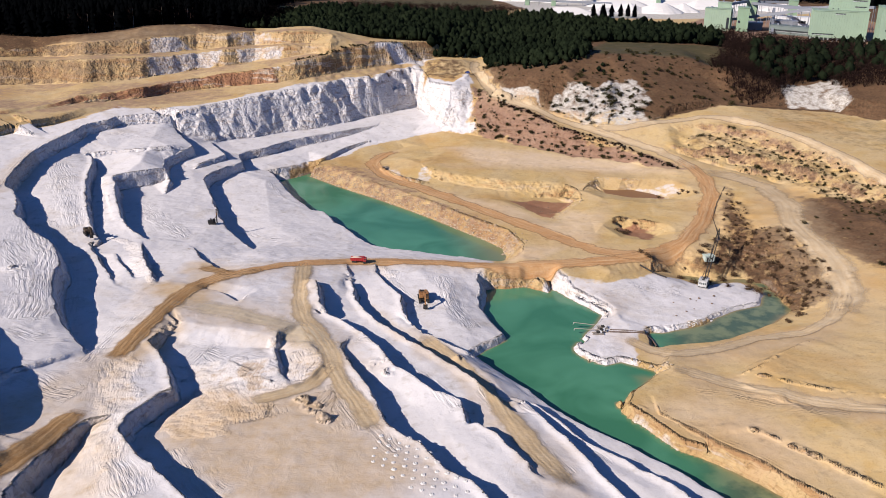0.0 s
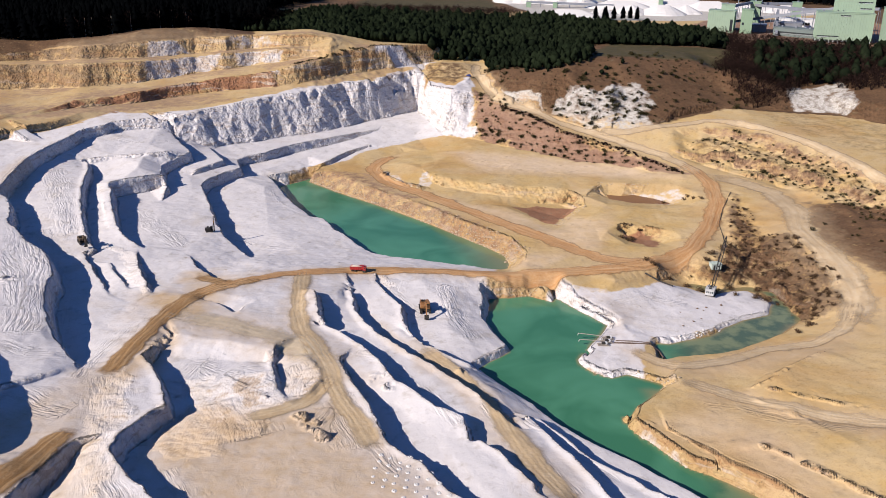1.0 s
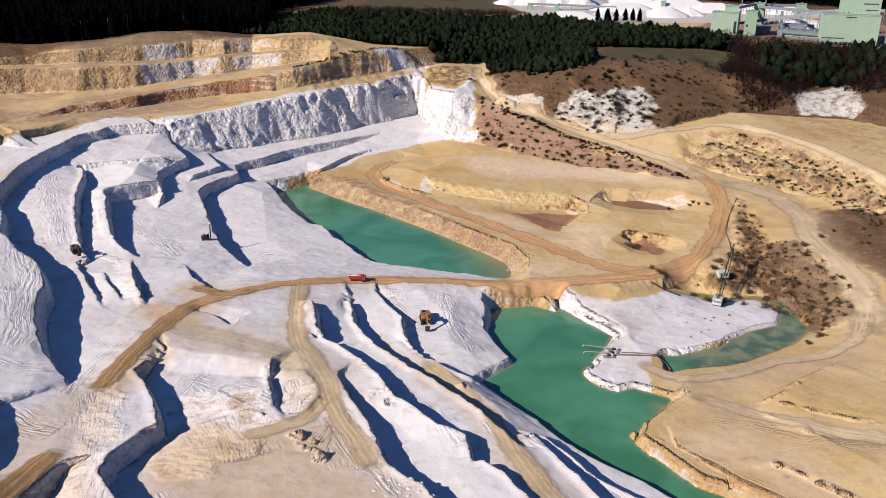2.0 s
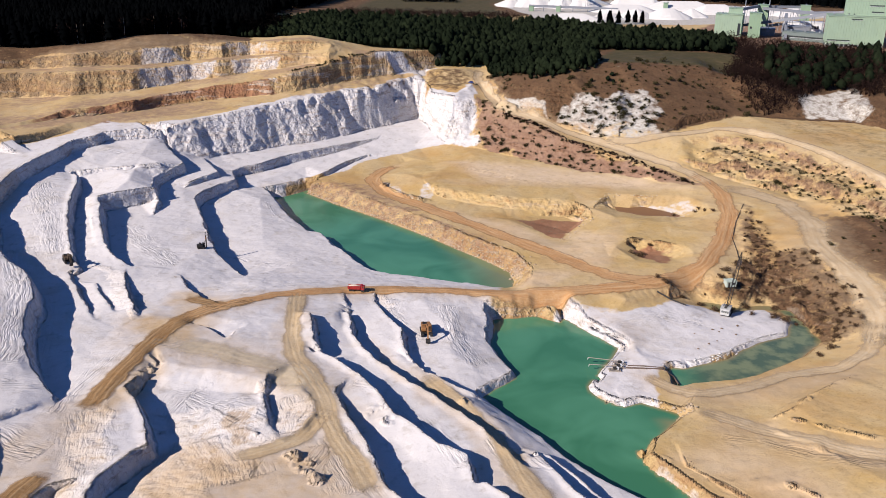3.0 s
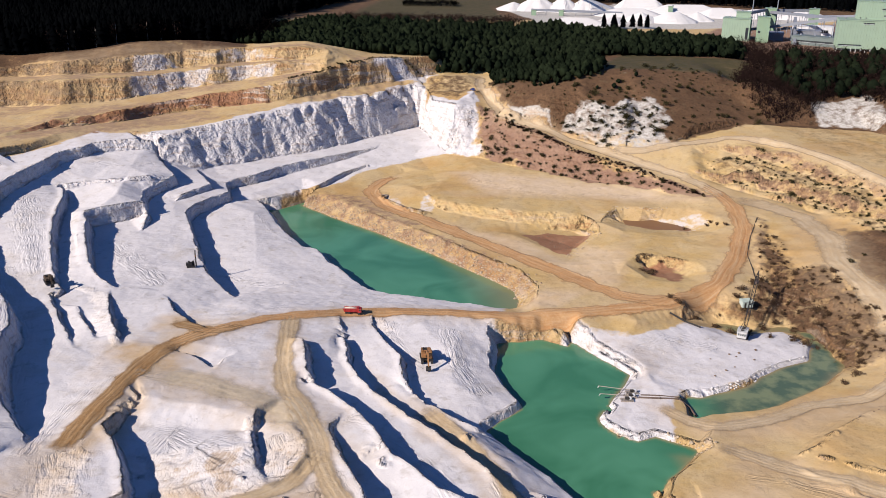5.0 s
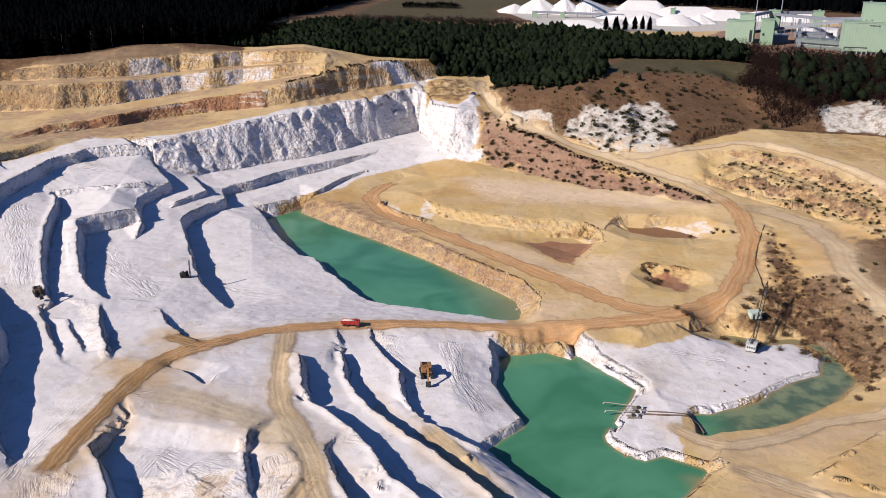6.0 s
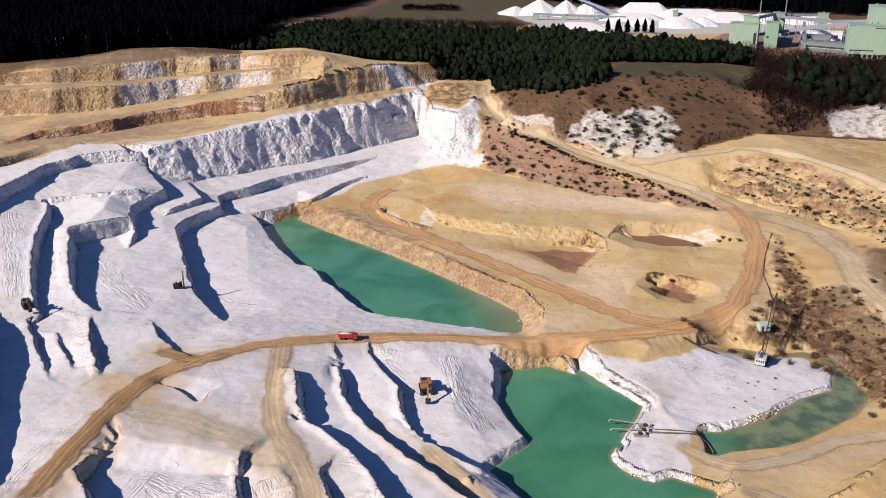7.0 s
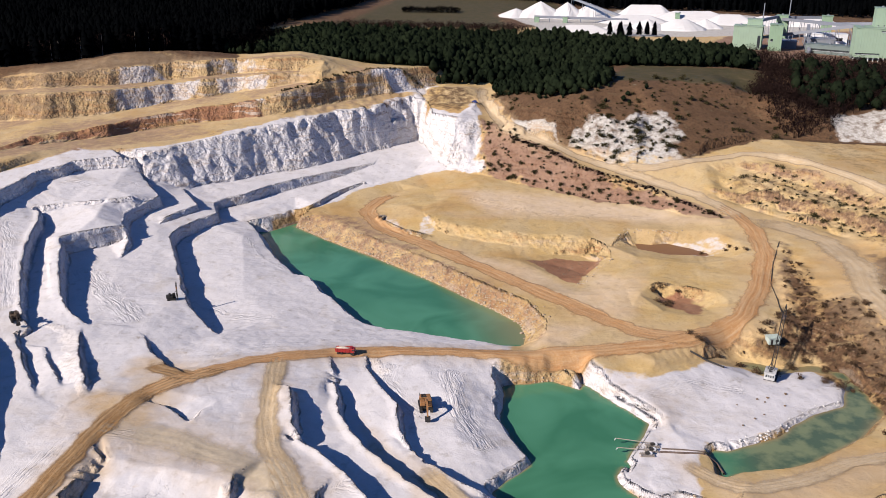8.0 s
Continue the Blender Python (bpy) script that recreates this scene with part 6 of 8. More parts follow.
def dump_truck(m):
    t = thing("dump_truck", "red three-axle dump truck loaded with pale rock on the dirt road", "truck", m)
    part("chassis", made(block, -3.6, 3.7, -0.55, 0.55, 0.75, 1.1, 0.05), STEEL, t)
    cab = part("cab", made(block, 2.2, 3.95, -1.2, 1.2, 0.95, 2.85, 0.12, 0.1), RED, t)
    part("windscreen", made(block, 3.9, 3.95, -1.0, 1.0, 1.95, 2.6, 0, 0.06), GLASS, cab)
    for s in (-1, 1):
        part("side_window", made(block, 2.9, 3.6, s * 1.2 - 0.02, s * 1.2 + 0.02, 1.95, 2.55), GLASS, cab)
        part("headlight", made(block, 3.94, 4.0, s * 0.85 - 0.15, s * 0.85 + 0.15, 1.1, 1.35), WHITEWASH, cab)
    part("bumper", made(block, 3.85, 4.1, -1.2, 1.2, 0.55, 0.9, 0.05), STEEL, t)
    bm = bmesh.new()
    prism(bm, [(-3.9, 1.3), (1.5, 1.2), (1.95, 1.5), (1.95, 3.0), (-4.1, 2.75)], -1.25, -1.13)
    prism(bm, [(-3.9, 1.3), (1.5, 1.2), (1.95, 1.5), (1.95, 3.0), (-4.1, 2.75)], 1.13, 1.25)
    block(bm, -3.9, 1.6, -1.2, 1.2, 1.15, 1.32)
    block(bm, 1.85, 2.05, -1.25, 1.25, 1.2, 3.15)
    block(bm, 1.95, 2.9, -1.2, 1.2, 3.0, 3.12)
    for x in (-3.2, -2.1, -1.0, 0.1, 1.2):
        for s in (-1, 1):
            block(bm, x - 0.07, x + 0.07, s * 1.3 - 0.06, s * 1.3 + 0.06, 1.3, 2.85)
    body = part("dump_body", bm, RED, t)
    bm = bmesh.new()
    bmesh.ops.create_grid(bm, x_segments=9, y_segments=6, size=1.0)
    for v in bm.verts:
        u, w = v.co.x, v.co.y
        v.co = Vector((-1.0 + 2.75 * u, 1.08 * w, 2.45 + 0.75 * (1 - u * u) * (1 - 0.6 * w * w) + 0.12 * noise.noise(Vector((u * 6, w * 6, 0)))))
    part("rock_load", bm, LOAD, body, "heaped pale rock load")
    for x in (2.75, -1.5, -2.85):
        for s in (-1, 1):
            wheel(t, x, s * 1.02)
    return t


def crawler(parent, length, gauge, w, h):
    for s in (-1, 1):
        bm = bmesh.new()
        r, e = h / 2, length / 2
        out = [(-e + r + r * math.cos(a), r + r * math.sin(a)) for a in np.linspace(math.pi / 2, 3 * math.pi / 2, 6)]
        out += [(e - r + r * math.cos(a), r + r * math.sin(a)) for a in np.linspace(-math.pi / 2, math.pi / 2, 6)]
        prism(bm, out, s * gauge / 2 - w / 2, s * gauge / 2 + w / 2)
        for x in np.arange(-e + 0.3, e - 0.2, 0.36):
            block(bm, x, x + 0.14, s * gauge / 2 - w / 2 - 0.03, s * gauge / 2 + w / 2 + 0.03, h - 0.02, h + 0.06)
        track = part("crawler_track", bm, STEEL, parent)
        for x in (-e + r, e - r):
            part("sprocket", made(rod, (x, s * gauge / 2 - w / 2 - 0.06, r), (x, s * gauge / 2 + w / 2 + 0.06, r), r * 0.6, 10), STEEL, track)
    part("undercarriage", made(block, -length * 0.25, length * 0.25, -gauge / 2, gauge / 2, h * 0.35, h * 0.9), STEEL, parent)


def excavator(m, label, paint, swing=0.0, reach=1.0):
    t = thing("excavator", label, "excavator", m)
    crawler(t, 5.0, 2.6, 0.65, 1.05)
    part("slew_ring", made(rod, (0, 0, 0.9), (0, 0, 1.25), 0.75, 16), STEEL, t)
    house = part("house", made(block, -2.6, 1.2, -1.45, 1.45, 1.25, 2.35, 0.12), paint, t)
    part("counterweight", made(block, -3.1, -2.55, -1.4, 1.4, 1.3, 2.5, 0.18), STEEL, house)
    part("engine_cover", made(block, -2.5, -0.6, -1.3, 1.3, 2.35, 2.75, 0.1), paint, house)
    for x in (-2.2, -1.4):
        part("engine_hatch", made(block, x, x + 0.65, -1.05, 0.2, 2.75, 2.84, 0.03), STEEL, house, "black engine hatch")
    for x0 in (-2.3, -1.5, -0.7):
        part("side_grille", made(block, x0, x0 + 0.6, -1.5, -1.44, 1.5, 2.15), STEEL, house)
    part("handrail", made(rod, (-2.4, -1.38, 3.1), (0.9, -1.38, 3.1), 0.05, 5), STEEL, house)
    part("catwalk", made(block, -2.2, 1.0, -1.85, -1.46, 1.22, 1.3), STEEL, house)
    part("exhaust", made(rod, (-1.5, -0.8, 2.7), (-1.5, -0.8, 3.3), 0.09), STEEL, house)
    cab = part("cab", made(block, 0.0, 1.7, 0.45, 1.45, 1.3, 3.15, 0.1, 0.12), paint, house)
    part("cab_window", made(block, 1.58, 1.63, 0.55, 1.35, 1.9, 2.95, 0, 0.08), GLASS, cab)
    part("side_window", made(block, 0.3, 1.4, 1.44, 1.48, 2.0, 2.95), GLASS, cab)
    knee, tip = (4.6 * reach, 4.1), (6.3 * reach, 1.2)
    bm = bmesh.new()
    prism(bm, [(0.9, 1.7), (1.2, 1.45), (2.9, 3.6), (knee[0], knee[1] - 0.3), (knee[0], knee[1] + 0.25), (2.6, 4.4)], -0.28, 0.28)
    boom = part("boom", bm, paint, t)
    part("boom_cylinder", made(rod, (1.4, 0.38, 1.5), (3.0, 0.38, 3.4), 0.1), STEEL, boom)
    bm = bmesh.new()
    prism(bm, [(knee[0] - 0.5, knee[1] + 0.5), (knee[0] + 0.35, knee[1] + 0.1), (tip[0] + 0.15, tip[1]), (tip[0] - 0.2, tip[1] - 0.05)], -0.2, 0.2)
    stick = part("stick", bm, paint, t)
    part("stick_cylinder", made(rod, (3.3 * reach, 0, 4.55), (knee[0] - 0.3, 0, knee[1] + 0.55), 0.09), STEEL, stick)
    bm = bmesh.new()
    x, z = tip
    prism(bm, [(x - 0.3, z + 0.2), (x + 0.55, z + 0.1), (x + 0.75, z - 0.5), (x + 0.35, z - 1.1), (x - 0.5, z - 1.15), (x - 0.15, z - 0.6)], -0.65, 0.65)
    bucket = part("bucket", bm, STEEL, t, "earth-stained steel bucket")
    for k in range(5):
        part("tooth", made(block, x - 0.75, x - 0.45, -0.6 + 0.28 * k, -0.5 + 0.28 * k, z - 1.2, z - 1.08), STEEL, bucket)
    return t


def drill_rig(m):
    t = thing("drill_rig", "dark crawler drill rig with a raised mast on the white bench", "drill rig", m)
    crawler(t, 3.6, 2.0, 0.45, 0.8)
    body = part("engine_house", made(block, -1.9, 0.6, -0.95, 0.95, 0.85, 2.1, 0.1), STEEL, t)
    part("radiator", made(block, -1.98, -1.88, -0.7, 0.7, 1.0, 1.9), STEEL, body)
    cab = part("cab", made(block, 0.5, 1.6, 0.1, 1.0, 0.9, 2.5, 0.08), STEEL, t)
    part("window", made(block, 1.58, 1.63, 0.2, 0.9, 1.5, 2.35), GLASS, cab)
    bm = bmesh.new()
    for dx, dy in ((-0.18, -0.18), (0.18, -0.18), (0.18, 0.18), (-0.18, 0.18)):
        rod(bm, (2.2 + dx, -0.4 + dy, 0.3), (2.2 + dx, -0.4 + dy, 7.6), 0.1, 5)
    for k in range(12):
        z = 0.6 + 0.58 * k
        s = 1 if k % 2 else -1
        rod(bm, (2.02, -0.4 - 0.18 * s, z), (2.38, -0.4 - 0.18 * s, z + 0.55), 0.06, 4)
        rod(bm, (2.02 if s > 0 else 2.38, -0.58, z), (2.02 if s > 0 else 2.38, -0.22, z + 0.55), 0.06, 4)
    mast = part("mast", bm, STEEL, t, "upright lattice drill mast")
    part("rotary_head", made(block, 1.9, 2.5, -0.7, -0.1, 4.6, 5.4, 0.06), YELLOW, mast)
    part("drill_rod", made(rod, (2.2, -0.4, 0.0), (2.2, -0.4, 4.6), 0.07), RUST, mast)
    part("mast_brace", made(rod, (0.6, -0.4, 1.9), (2.1, -0.4, 4.0), 0.08), STEEL, t)
    part("dust_hopper", made(rod, (-0.6, -0.6, 2.1), (-0.6, -0.6, 3.0), 0.3, 10, 0.45), STEEL, t)
    return t


def dragline(m, tip):
    """Standing with its boom towards +x; tip is the boom's end in its own metres."""
    t = thing("dragline", "old dragline with white house and dark lattice boom", "dragline", m)
    crawler(t, 6.0, 4.0, 0.9, 1.2)
    part("slew_ring", made(rod, (0, 0, 1.1), (0, 0, 1.6), 1.4, 18), STEEL, t)
    house = part("machine_house", made(block, -4.6, 2.4, -2.3, 2.3, 1.6, 4.9, 0.08), DUSTY, t, "chalk-dusted pale grey machine house")
    bm = bmesh.new()
    prism(bm, [(-4.8, 4.9), (2.6, 4.9), (2.6, 5.1), (-1.1, 5.6), (-4.8, 5.1)], -2.5, 2.5)
    part("roof", bm, DUSTY, house)
    for k in range(3):
        part("roof_vent", made(block, -3.8 + 1.9 * k, -2.9 + 1.9 * k, -0.7, 0.7, 5.3, 5.85, 0.08), STEEL, house, "dark steel roof vent")
    part("catwalk", made(block, -4.7, 2.4, -3.1, -2.36, 1.55, 1.68), STEEL, house)
    part("house_door", made(block, 0.9, 1.7, -2.38, -2.3, 1.7, 3.6), STEEL, house, "dark open doorway")
    for k in range(4):
        part("window", made(block, -4.66, -4.6, -1.9 + k, -1.35 + k, 3.0, 4.1), GLASS, house)
        part("side_window", made(block, -3.8 + 1.4 * k, -3.0 + 1.4 * k, -2.36, -2.3, 3.0, 4.1), GLASS, house)
    cab = part("operator_cab", made(block, 2.3, 4.0, 1.0, 2.4, 1.7, 4.2, 0.1), WHITEWASH, t)
    part("cab_window", made(block, 3.98, 4.03, 1.15, 2.25, 2.5, 3.9), GLASS, cab)
    foot, end = Vector((2.4, 0, 1.9)), Vector(tip)
    d = (end - foot).normalized()
    side, upw = Vector((-d.y, d.x, 0)).normalized(), Vector((0, 0, 0))
    upw = d.cross(side).normalized() * -1
    n, long = 16, (end - foot).length

    def corner(k, a, b):
        u = k / n
        w = 1.0 * min(1, u / 0.15 + 0.25) * min(1, (1 - u) / 0.2 + 0.25)
        return foot + d * long * u + side * (a * w * 0.75) + upw * (b * w * 0.65)

    bm = bmesh.new()
    for a, b in ((-1, -1), (1, -1), (1, 1), (-1, 1)):
        for k in range(n):
            rod(bm, corner(k, a, b), corner(k + 1, a, b), 0.14, 5)
    for k in range(n):
        s = 1 if k % 2 else -1
        for a, b, a2, b2 in ((-1, -1, 1, -1), (1, -1, 1, 1), (1, 1, -1, 1), (-1, 1, -1, -1)):
            rod(bm, corner(k, a * s, b), corner(k + 1, a2 * s, b2), 0.09, 4)
    boom = part("boom", bm, STEEL, t, "dark steel lattice boom")
    part("point_sheave", made(rod, end + side * 0.2, end - side * 0.2, 0.6, 14), STEEL, boom)
    bm = bmesh.new()
    rod(bm, (-1.5, -1.6, 4.9), (-2.6, -0.3, 9.0), 0.16)
    rod(bm, (-1.5, 1.6, 4.9), (-2.6, 0.3, 9.0), 0.16)
    rod(bm, (1.6, -1.6, 4.9), (-2.6, -0.3, 9.0), 0.13)
    rod(bm, (1.6, 1.6, 4.9), (-2.6, 0.3, 9.0), 0.13)
    part("gantry", bm, STEEL, t)
    for s in (-1, 1):
        part("stay_rope", made(rod, (-2.6, 0.3 * s, 9.0), end + side * 0.3 * s, 0.06, 4), STEEL, t)
    part("hoist_rope", made(rod, end, (end.x - 0.6, end.y, end.z - 5.0), 0.05, 4), STEEL, t)
    bm = bmesh.new()
    bx, by, bz = end.x - 0.6, end.y, end.z - 6.4
    prism(bm, [(bx - 1.1, bz), (bx + 0.8, bz), (bx + 1.1, bz + 1.4), (bx - 1.0, bz + 1.1)], by - 0.8, by + 0.8)
    part("bucket", bm, RUST, t, "rusty drag bucket")
    return t


def site_hut(m):
    t = thing("site_hut", "pale grey-green sheet metal hut on the bank", "hut", m)
    part("wall", made(block, -2.2, 2.2, -1.6, 1.6, 0.0, 2.5, 0.04), GREYSHEET, t)
    bm = bmesh.new()
    prism(bm, [(-2.5, 2.45), (2.5, 2.6), (2.5, 2.75), (-2.5, 2.6)], -1.85, 1.85)
    for k in range(9):
        block(bm, -2.5 + 0.6 * k, -2.42 + 0.6 * k, -1.85, 1.85, 2.6, 2.8)
    part("roof", bm, GREYSHEET, t)
    part("door", made(block, -1.5, -0.7, -1.66, -1.6, 0.05, 2.05), STEEL, t)
    w = part("window", made(block, 0.3, 1.5, -1.66, -1.6, 1.1, 1.9), GLASS, t)
    part("frame", made(block, 0.22, 1.58, -1.65, -1.6, 1.02, 1.08), WHITEWASH, w)
    return t


def pickup(m):
    t = thing("pickup_truck", "dark blue pickup truck on the dirt ramp", "car", m)
    bm = bmesh.new()
    prism(bm, [(-2.6, 0.55), (2.5, 0.55), (2.6, 1.0), (1.3, 1.15), (0.7, 1.8), (-0.7, 1.85), (-0.9, 1.15), (-2.6, 1.15)], -0.9, 0.9)
    body = part("body", bm, BLUE, t)
    part("windscreen", made(block, 0.85, 1.05, -0.75, 0.75, 1.2, 1.7, 0, 0.35), GLASS, body)
    for s in (-1, 1):
        part("side_window", made(block, -0.6, 0.6, s * 0.91 - 0.02, s * 0.91 + 0.02, 1.2, 1.7), GLASS, body)
    for x in (-1.6, 1.6):
        for s in (-1, 1):
            wheel(t, x, s * 0.85, 0.4, 0.26)
    return t


def pump_station(m):
    """Skids of a pump on the shore, the pond towards -x."""
    t = thing("pump_station", "pump skids of grey timber and steel on the white shore", "pump", m)
    for k, (x, y) in enumerate(((-3.2, -2.6), (-1.6, -0.4), (-0.6, 2.4))):
        bm = bmesh.new()
        for s in (-1, 1):
            block(bm, x - 2.2, x + 2.2, y + s * 0.8 - 0.15, y + s * 0.8 + 0.15, 0.0, 0.35)
        for i in range(7):
            block(bm, x - 2.0 + 0.62 * i, x - 1.6 + 0.62 * i, y - 1.1, y + 1.1, 0.36, 0.46)
        skid = part("skid", bm, TIMBER, t)
        part("pump_motor", made(rod, (x - 0.6, y, 0.95), (x + 0.7, y, 0.95), 0.48, 12), STEEL, skid)
        part("pump_case", made(rod, (x + 0.9, y - 0.25, 0.95), (x + 0.9, y + 0.25, 0.95), 0.6, 12), WHITEWASH, skid)
    for a, b in (((-1, 3.2, 0.8), (-11.5, 5.6, 0.9)), ((-2, -0.6, 0.8), (-11.8, 0.6, 0.7))):
        pipe = part("suction_pipe", made(rod, a, b, 0.13, 8), TIMBER, t)
        part("float", made(rod, (b[0], b[1] - 0.5, b[2]), (b[0], b[1] + 0.5, b[2] - 1.0), 0.2, 8), GREYSHEET, pipe)
    bm = bmesh.new()
    for k in range(8):
        rod(bm, (-8 + 0.9 * k, 0.3, 0.7), (-8 + 0.9 * k, 0.3, 1.5), 0.05, 4)
    rod(bm, (-8, 0.3, 1.5), (-1, 0.3, 1.5), 0.05, 4)
    part("handrail", bm, STEEL, t)
    return t


def pipeline(name, pts, r, label, mat=None):
    """A pipe laid over the ground through places in plan."""
    t = thing(name, label, "pipe", pose(pts[0][0], pts[0][1], height(*pts[0])))
    o = Vector(t.matrix_world.translation)
    for a, b in zip(pts[:-1], pts[1:]):
        n = max(1, int(math.hypot(b[0] - a[0], b[1] - a[1]) / 6))
        q = [Vector((a[0] + (b[0] - a[0]) * k / n, a[1] + (b[1] - a[1]) * k / n, 0)) for k in range(n + 1)]
        for v in q:
            v.z = max(height(v.x, v.y), 0.2) + r * 0.9
        for u, v in zip(q[:-1], q[1:]):
            pipe = part("pipe", made(rod, u - o, v - o, r, 8), mat or RUST, t)
            part("flange", made(rod, v - o - (v - u).normalized() * 0.08, v - o, r * 1.5, 8), STEEL, pipe)
    return t


dump_truck(stand(-36.2, 348.8, -6, -0.12) @ Matrix.Scale(0.86, 4))
excavator(stand(-7.4, 320.0, -84) @ Matrix.Scale(1.28, 4), "large ochre-yellow excavator digging on the white bench", YELLOW)
excavator(stand(-155.5, 358.5, -55), "dark mud-brown excavator at the end of a white bench", MUDPAINT, reach=0.9)
drill_rig(stand(-110.0, 391.5, 20))
dragline(stand(114.4, 352.0, 62.8) @ Matrix.Scale(0.78, 4), (30.3, 0.0, 25.0))
site_hut(stand(121.3, 371.4, 8))
pickup(stand(16.5, 662.0, -62, -0.1))
pump_station(stand(63.0, 303.5, 0))
pipeline("pump_pipeline", [(64, 302.5), (71, 301.5), (77, 301.5), (80.5, 299.5), (81, 294)], 0.3, "twin rusty delivery pipe across the white shore")
pipeline("return_pipeline", [(65, 304.3), (71, 303.2), (77.5, 302.6)], 0.22, "thin rusty pipe beside the pump pipeline")
pipeline("discharge_pipeline", [q[:2] for q in DISCHARGE], 0.18, "long dark discharge pipe up the scrubby bank", STEEL)
pipeline("field_pipe", [(88, 362), (99, 356)], 0.35, "dark steel pipe lying on the white flat", STEEL)


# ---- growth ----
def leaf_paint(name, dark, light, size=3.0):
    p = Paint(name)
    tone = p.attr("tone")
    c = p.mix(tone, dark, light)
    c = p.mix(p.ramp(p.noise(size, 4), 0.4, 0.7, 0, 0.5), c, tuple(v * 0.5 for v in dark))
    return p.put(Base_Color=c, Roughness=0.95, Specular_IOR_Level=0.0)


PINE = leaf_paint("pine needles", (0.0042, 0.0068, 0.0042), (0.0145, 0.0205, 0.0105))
# near black: the shade of the dark wood is put into the needle colour
SPRUCE_SHADED = leaf_paint("old spruce needles with shade", (0.0007, 0.0009, 0.0013), (0.0022, 0.0026, 0.0028))
TWIG = leaf_paint("bare brown twigs", (0.0155, 0.0095, 0.0085), (0.021, 0.013, 0.011))
# bare twigs again, with the wood's shade put into the colour
TWIG_SHADED = leaf_paint("winter twigs with shade", (0.001, 0.0009, 0.0011), (0.003, 0.0024, 0.0024))
DRY = leaf_paint("dry straw-brown scrub", (0.045, 0.028, 0.017), (0.115, 0.075, 0.045), 1.0)
SHRUB = leaf_paint("dry olive shrub leaves", (0.020, 0.020, 0.010), (0.06, 0.05, 0.024), 1.0)
BARK = plain("pale birch bark", (0.36, 0.32, 0.27), 0.9)
RNG = np.random.default_rng(7)


def pine_shape(tiers, points, seed, wide=0.23):
    """A conifer one metre high: jagged drooping tiers round a thin trunk."""
    r = np.random.default_rng(seed)
    v, f = [], []

    def fan(z0, z1, rad, n, turn):
        a = len(v)
        v.append((r.normal(0, 0.015), r.normal(0, 0.015), z1))
        for k in range(n):
            ang = turn + 2 * math.pi * k / n
            q = rad * (1.0 if k % 2 else 0.62) * r.uniform(0.75, 1.2)
            v.append((q * math.cos(ang), q * math.sin(ang), z0 + r.uniform(-0.03, 0.03) - (0.03 if k % 2 else -0.02)))
        for k in range(n):
            f.append((a, a + 1 + k, a + 1 + (k + 1) % n))

    for k in range(tiers):
        u = k / tiers
        fan(0.14 + 0.8 * u * (1 if wide < 0.3 else 0.88), 0.14 + 0.8 * u + (0.36 if wide < 0.3 else 0.26) * (1 - 0.45 * u), wide * ((1 - 0.75 * u ** 1.5) if wide < 0.3 else math.sqrt(1 - 0.9 * u * u)) * r.uniform(0.85, 1.15), points, r.uniform(0, 6))
    a = len(v)
    for k in range(4):
        v.append((0.016 * math.cos(k * 1.57), 0.016 * math.sin(k * 1.57), 0.0))
    v.append((0, 0, 0.5))
    f.extend([(a, a + 1, a + 4), (a + 1, a + 2, a + 4), (a + 2, a + 3, a + 4), (a + 3, a, a + 4)])
    return np.array(v), np.array(f)


def leafy_shape(count, size, seed, tall=1.0, wide=0.5, low=0.15, lobes=6):
    """A broad crown one metre high: small leaf sprays gathered in uneven lobes, with a forked stem."""
    r = np.random.default_rng(seed)
    mid = np.column_stack([r.normal(0, wide * 0.45, lobes), r.normal(0, wide * 0.45, lobes), r.uniform(low + 0.15, 0.82, lobes) * tall])
    v, f = [], []
    for k in range(count):
        c = mid[r.integers(lobes)] + r.normal(0, 1, 3) * (wide * 0.3, wide * 0.3, 0.13 * tall)
        c[2] = max(c[2], low * 0.5)
        d, e = r.normal(0, 1, 3), r.normal(0, 1, 3)
        d, e = d / np.linalg.norm(d) * size, e / np.linalg.norm(e) * size
        a = len(v)
        v += [tuple(c - d), tuple(c + d), tuple(c + e)]
        f.append((a, a + 1, a + 2))
    for m in mid:
        a = len(v)
        v += [(0.03, 0, 0), (-0.03, 0.02, 0), tuple(m)]
        f.append((a, a + 1, a + 2))
    return np.array(v), np.array(f)


def crown_shape(seed, leaves=34):
    """A young tree one metre high: a lumpy crown with ragged sprays standing out of it."""
    r = np.random.default_rng(seed)
    bm = bmesh.new()
    bmesh.ops.create_icosphere(bm, subdivisions=2, radius=1.0)
    off = Vector(r.uniform(0, 50, 3))
    for q in bm.verts:
        k = 1 + 0.55 * noise.noise(q.co * 1.7 + off) + r.normal(0, 0.06)
        q.co = Vector((q.co.x * 0.30 * k, q.co.y * 0.30 * k, 0.55 + q.co.z * 0.43 * k * (1.0 if q.co.z > 0 else 0.9)))
        if q.co.z > 0.6:
            q.co.x *= 1 - 0.7 * (q.co.z - 0.6)
            q.co.y *= 1 - 0.7 * (q.co.z - 0.6)
    v = [tuple(q.co) for q in bm.verts]
    f = [tuple(q.index for q in g.verts) for g in bm.faces]
    bm.free()
    for _ in range(leaves):
        c = np.array(v[r.integers(40)])
        d, e = r.normal(0, 0.055, 3), r.normal(0, 0.055, 3)
        a = len(v)
        v += [tuple(c - d), tuple(c + d), tuple(c * (1.12, 1.12, 1.04) + e)]
        f.append((a, a + 1, a + 2))
    return np.array(v), np.array(f)


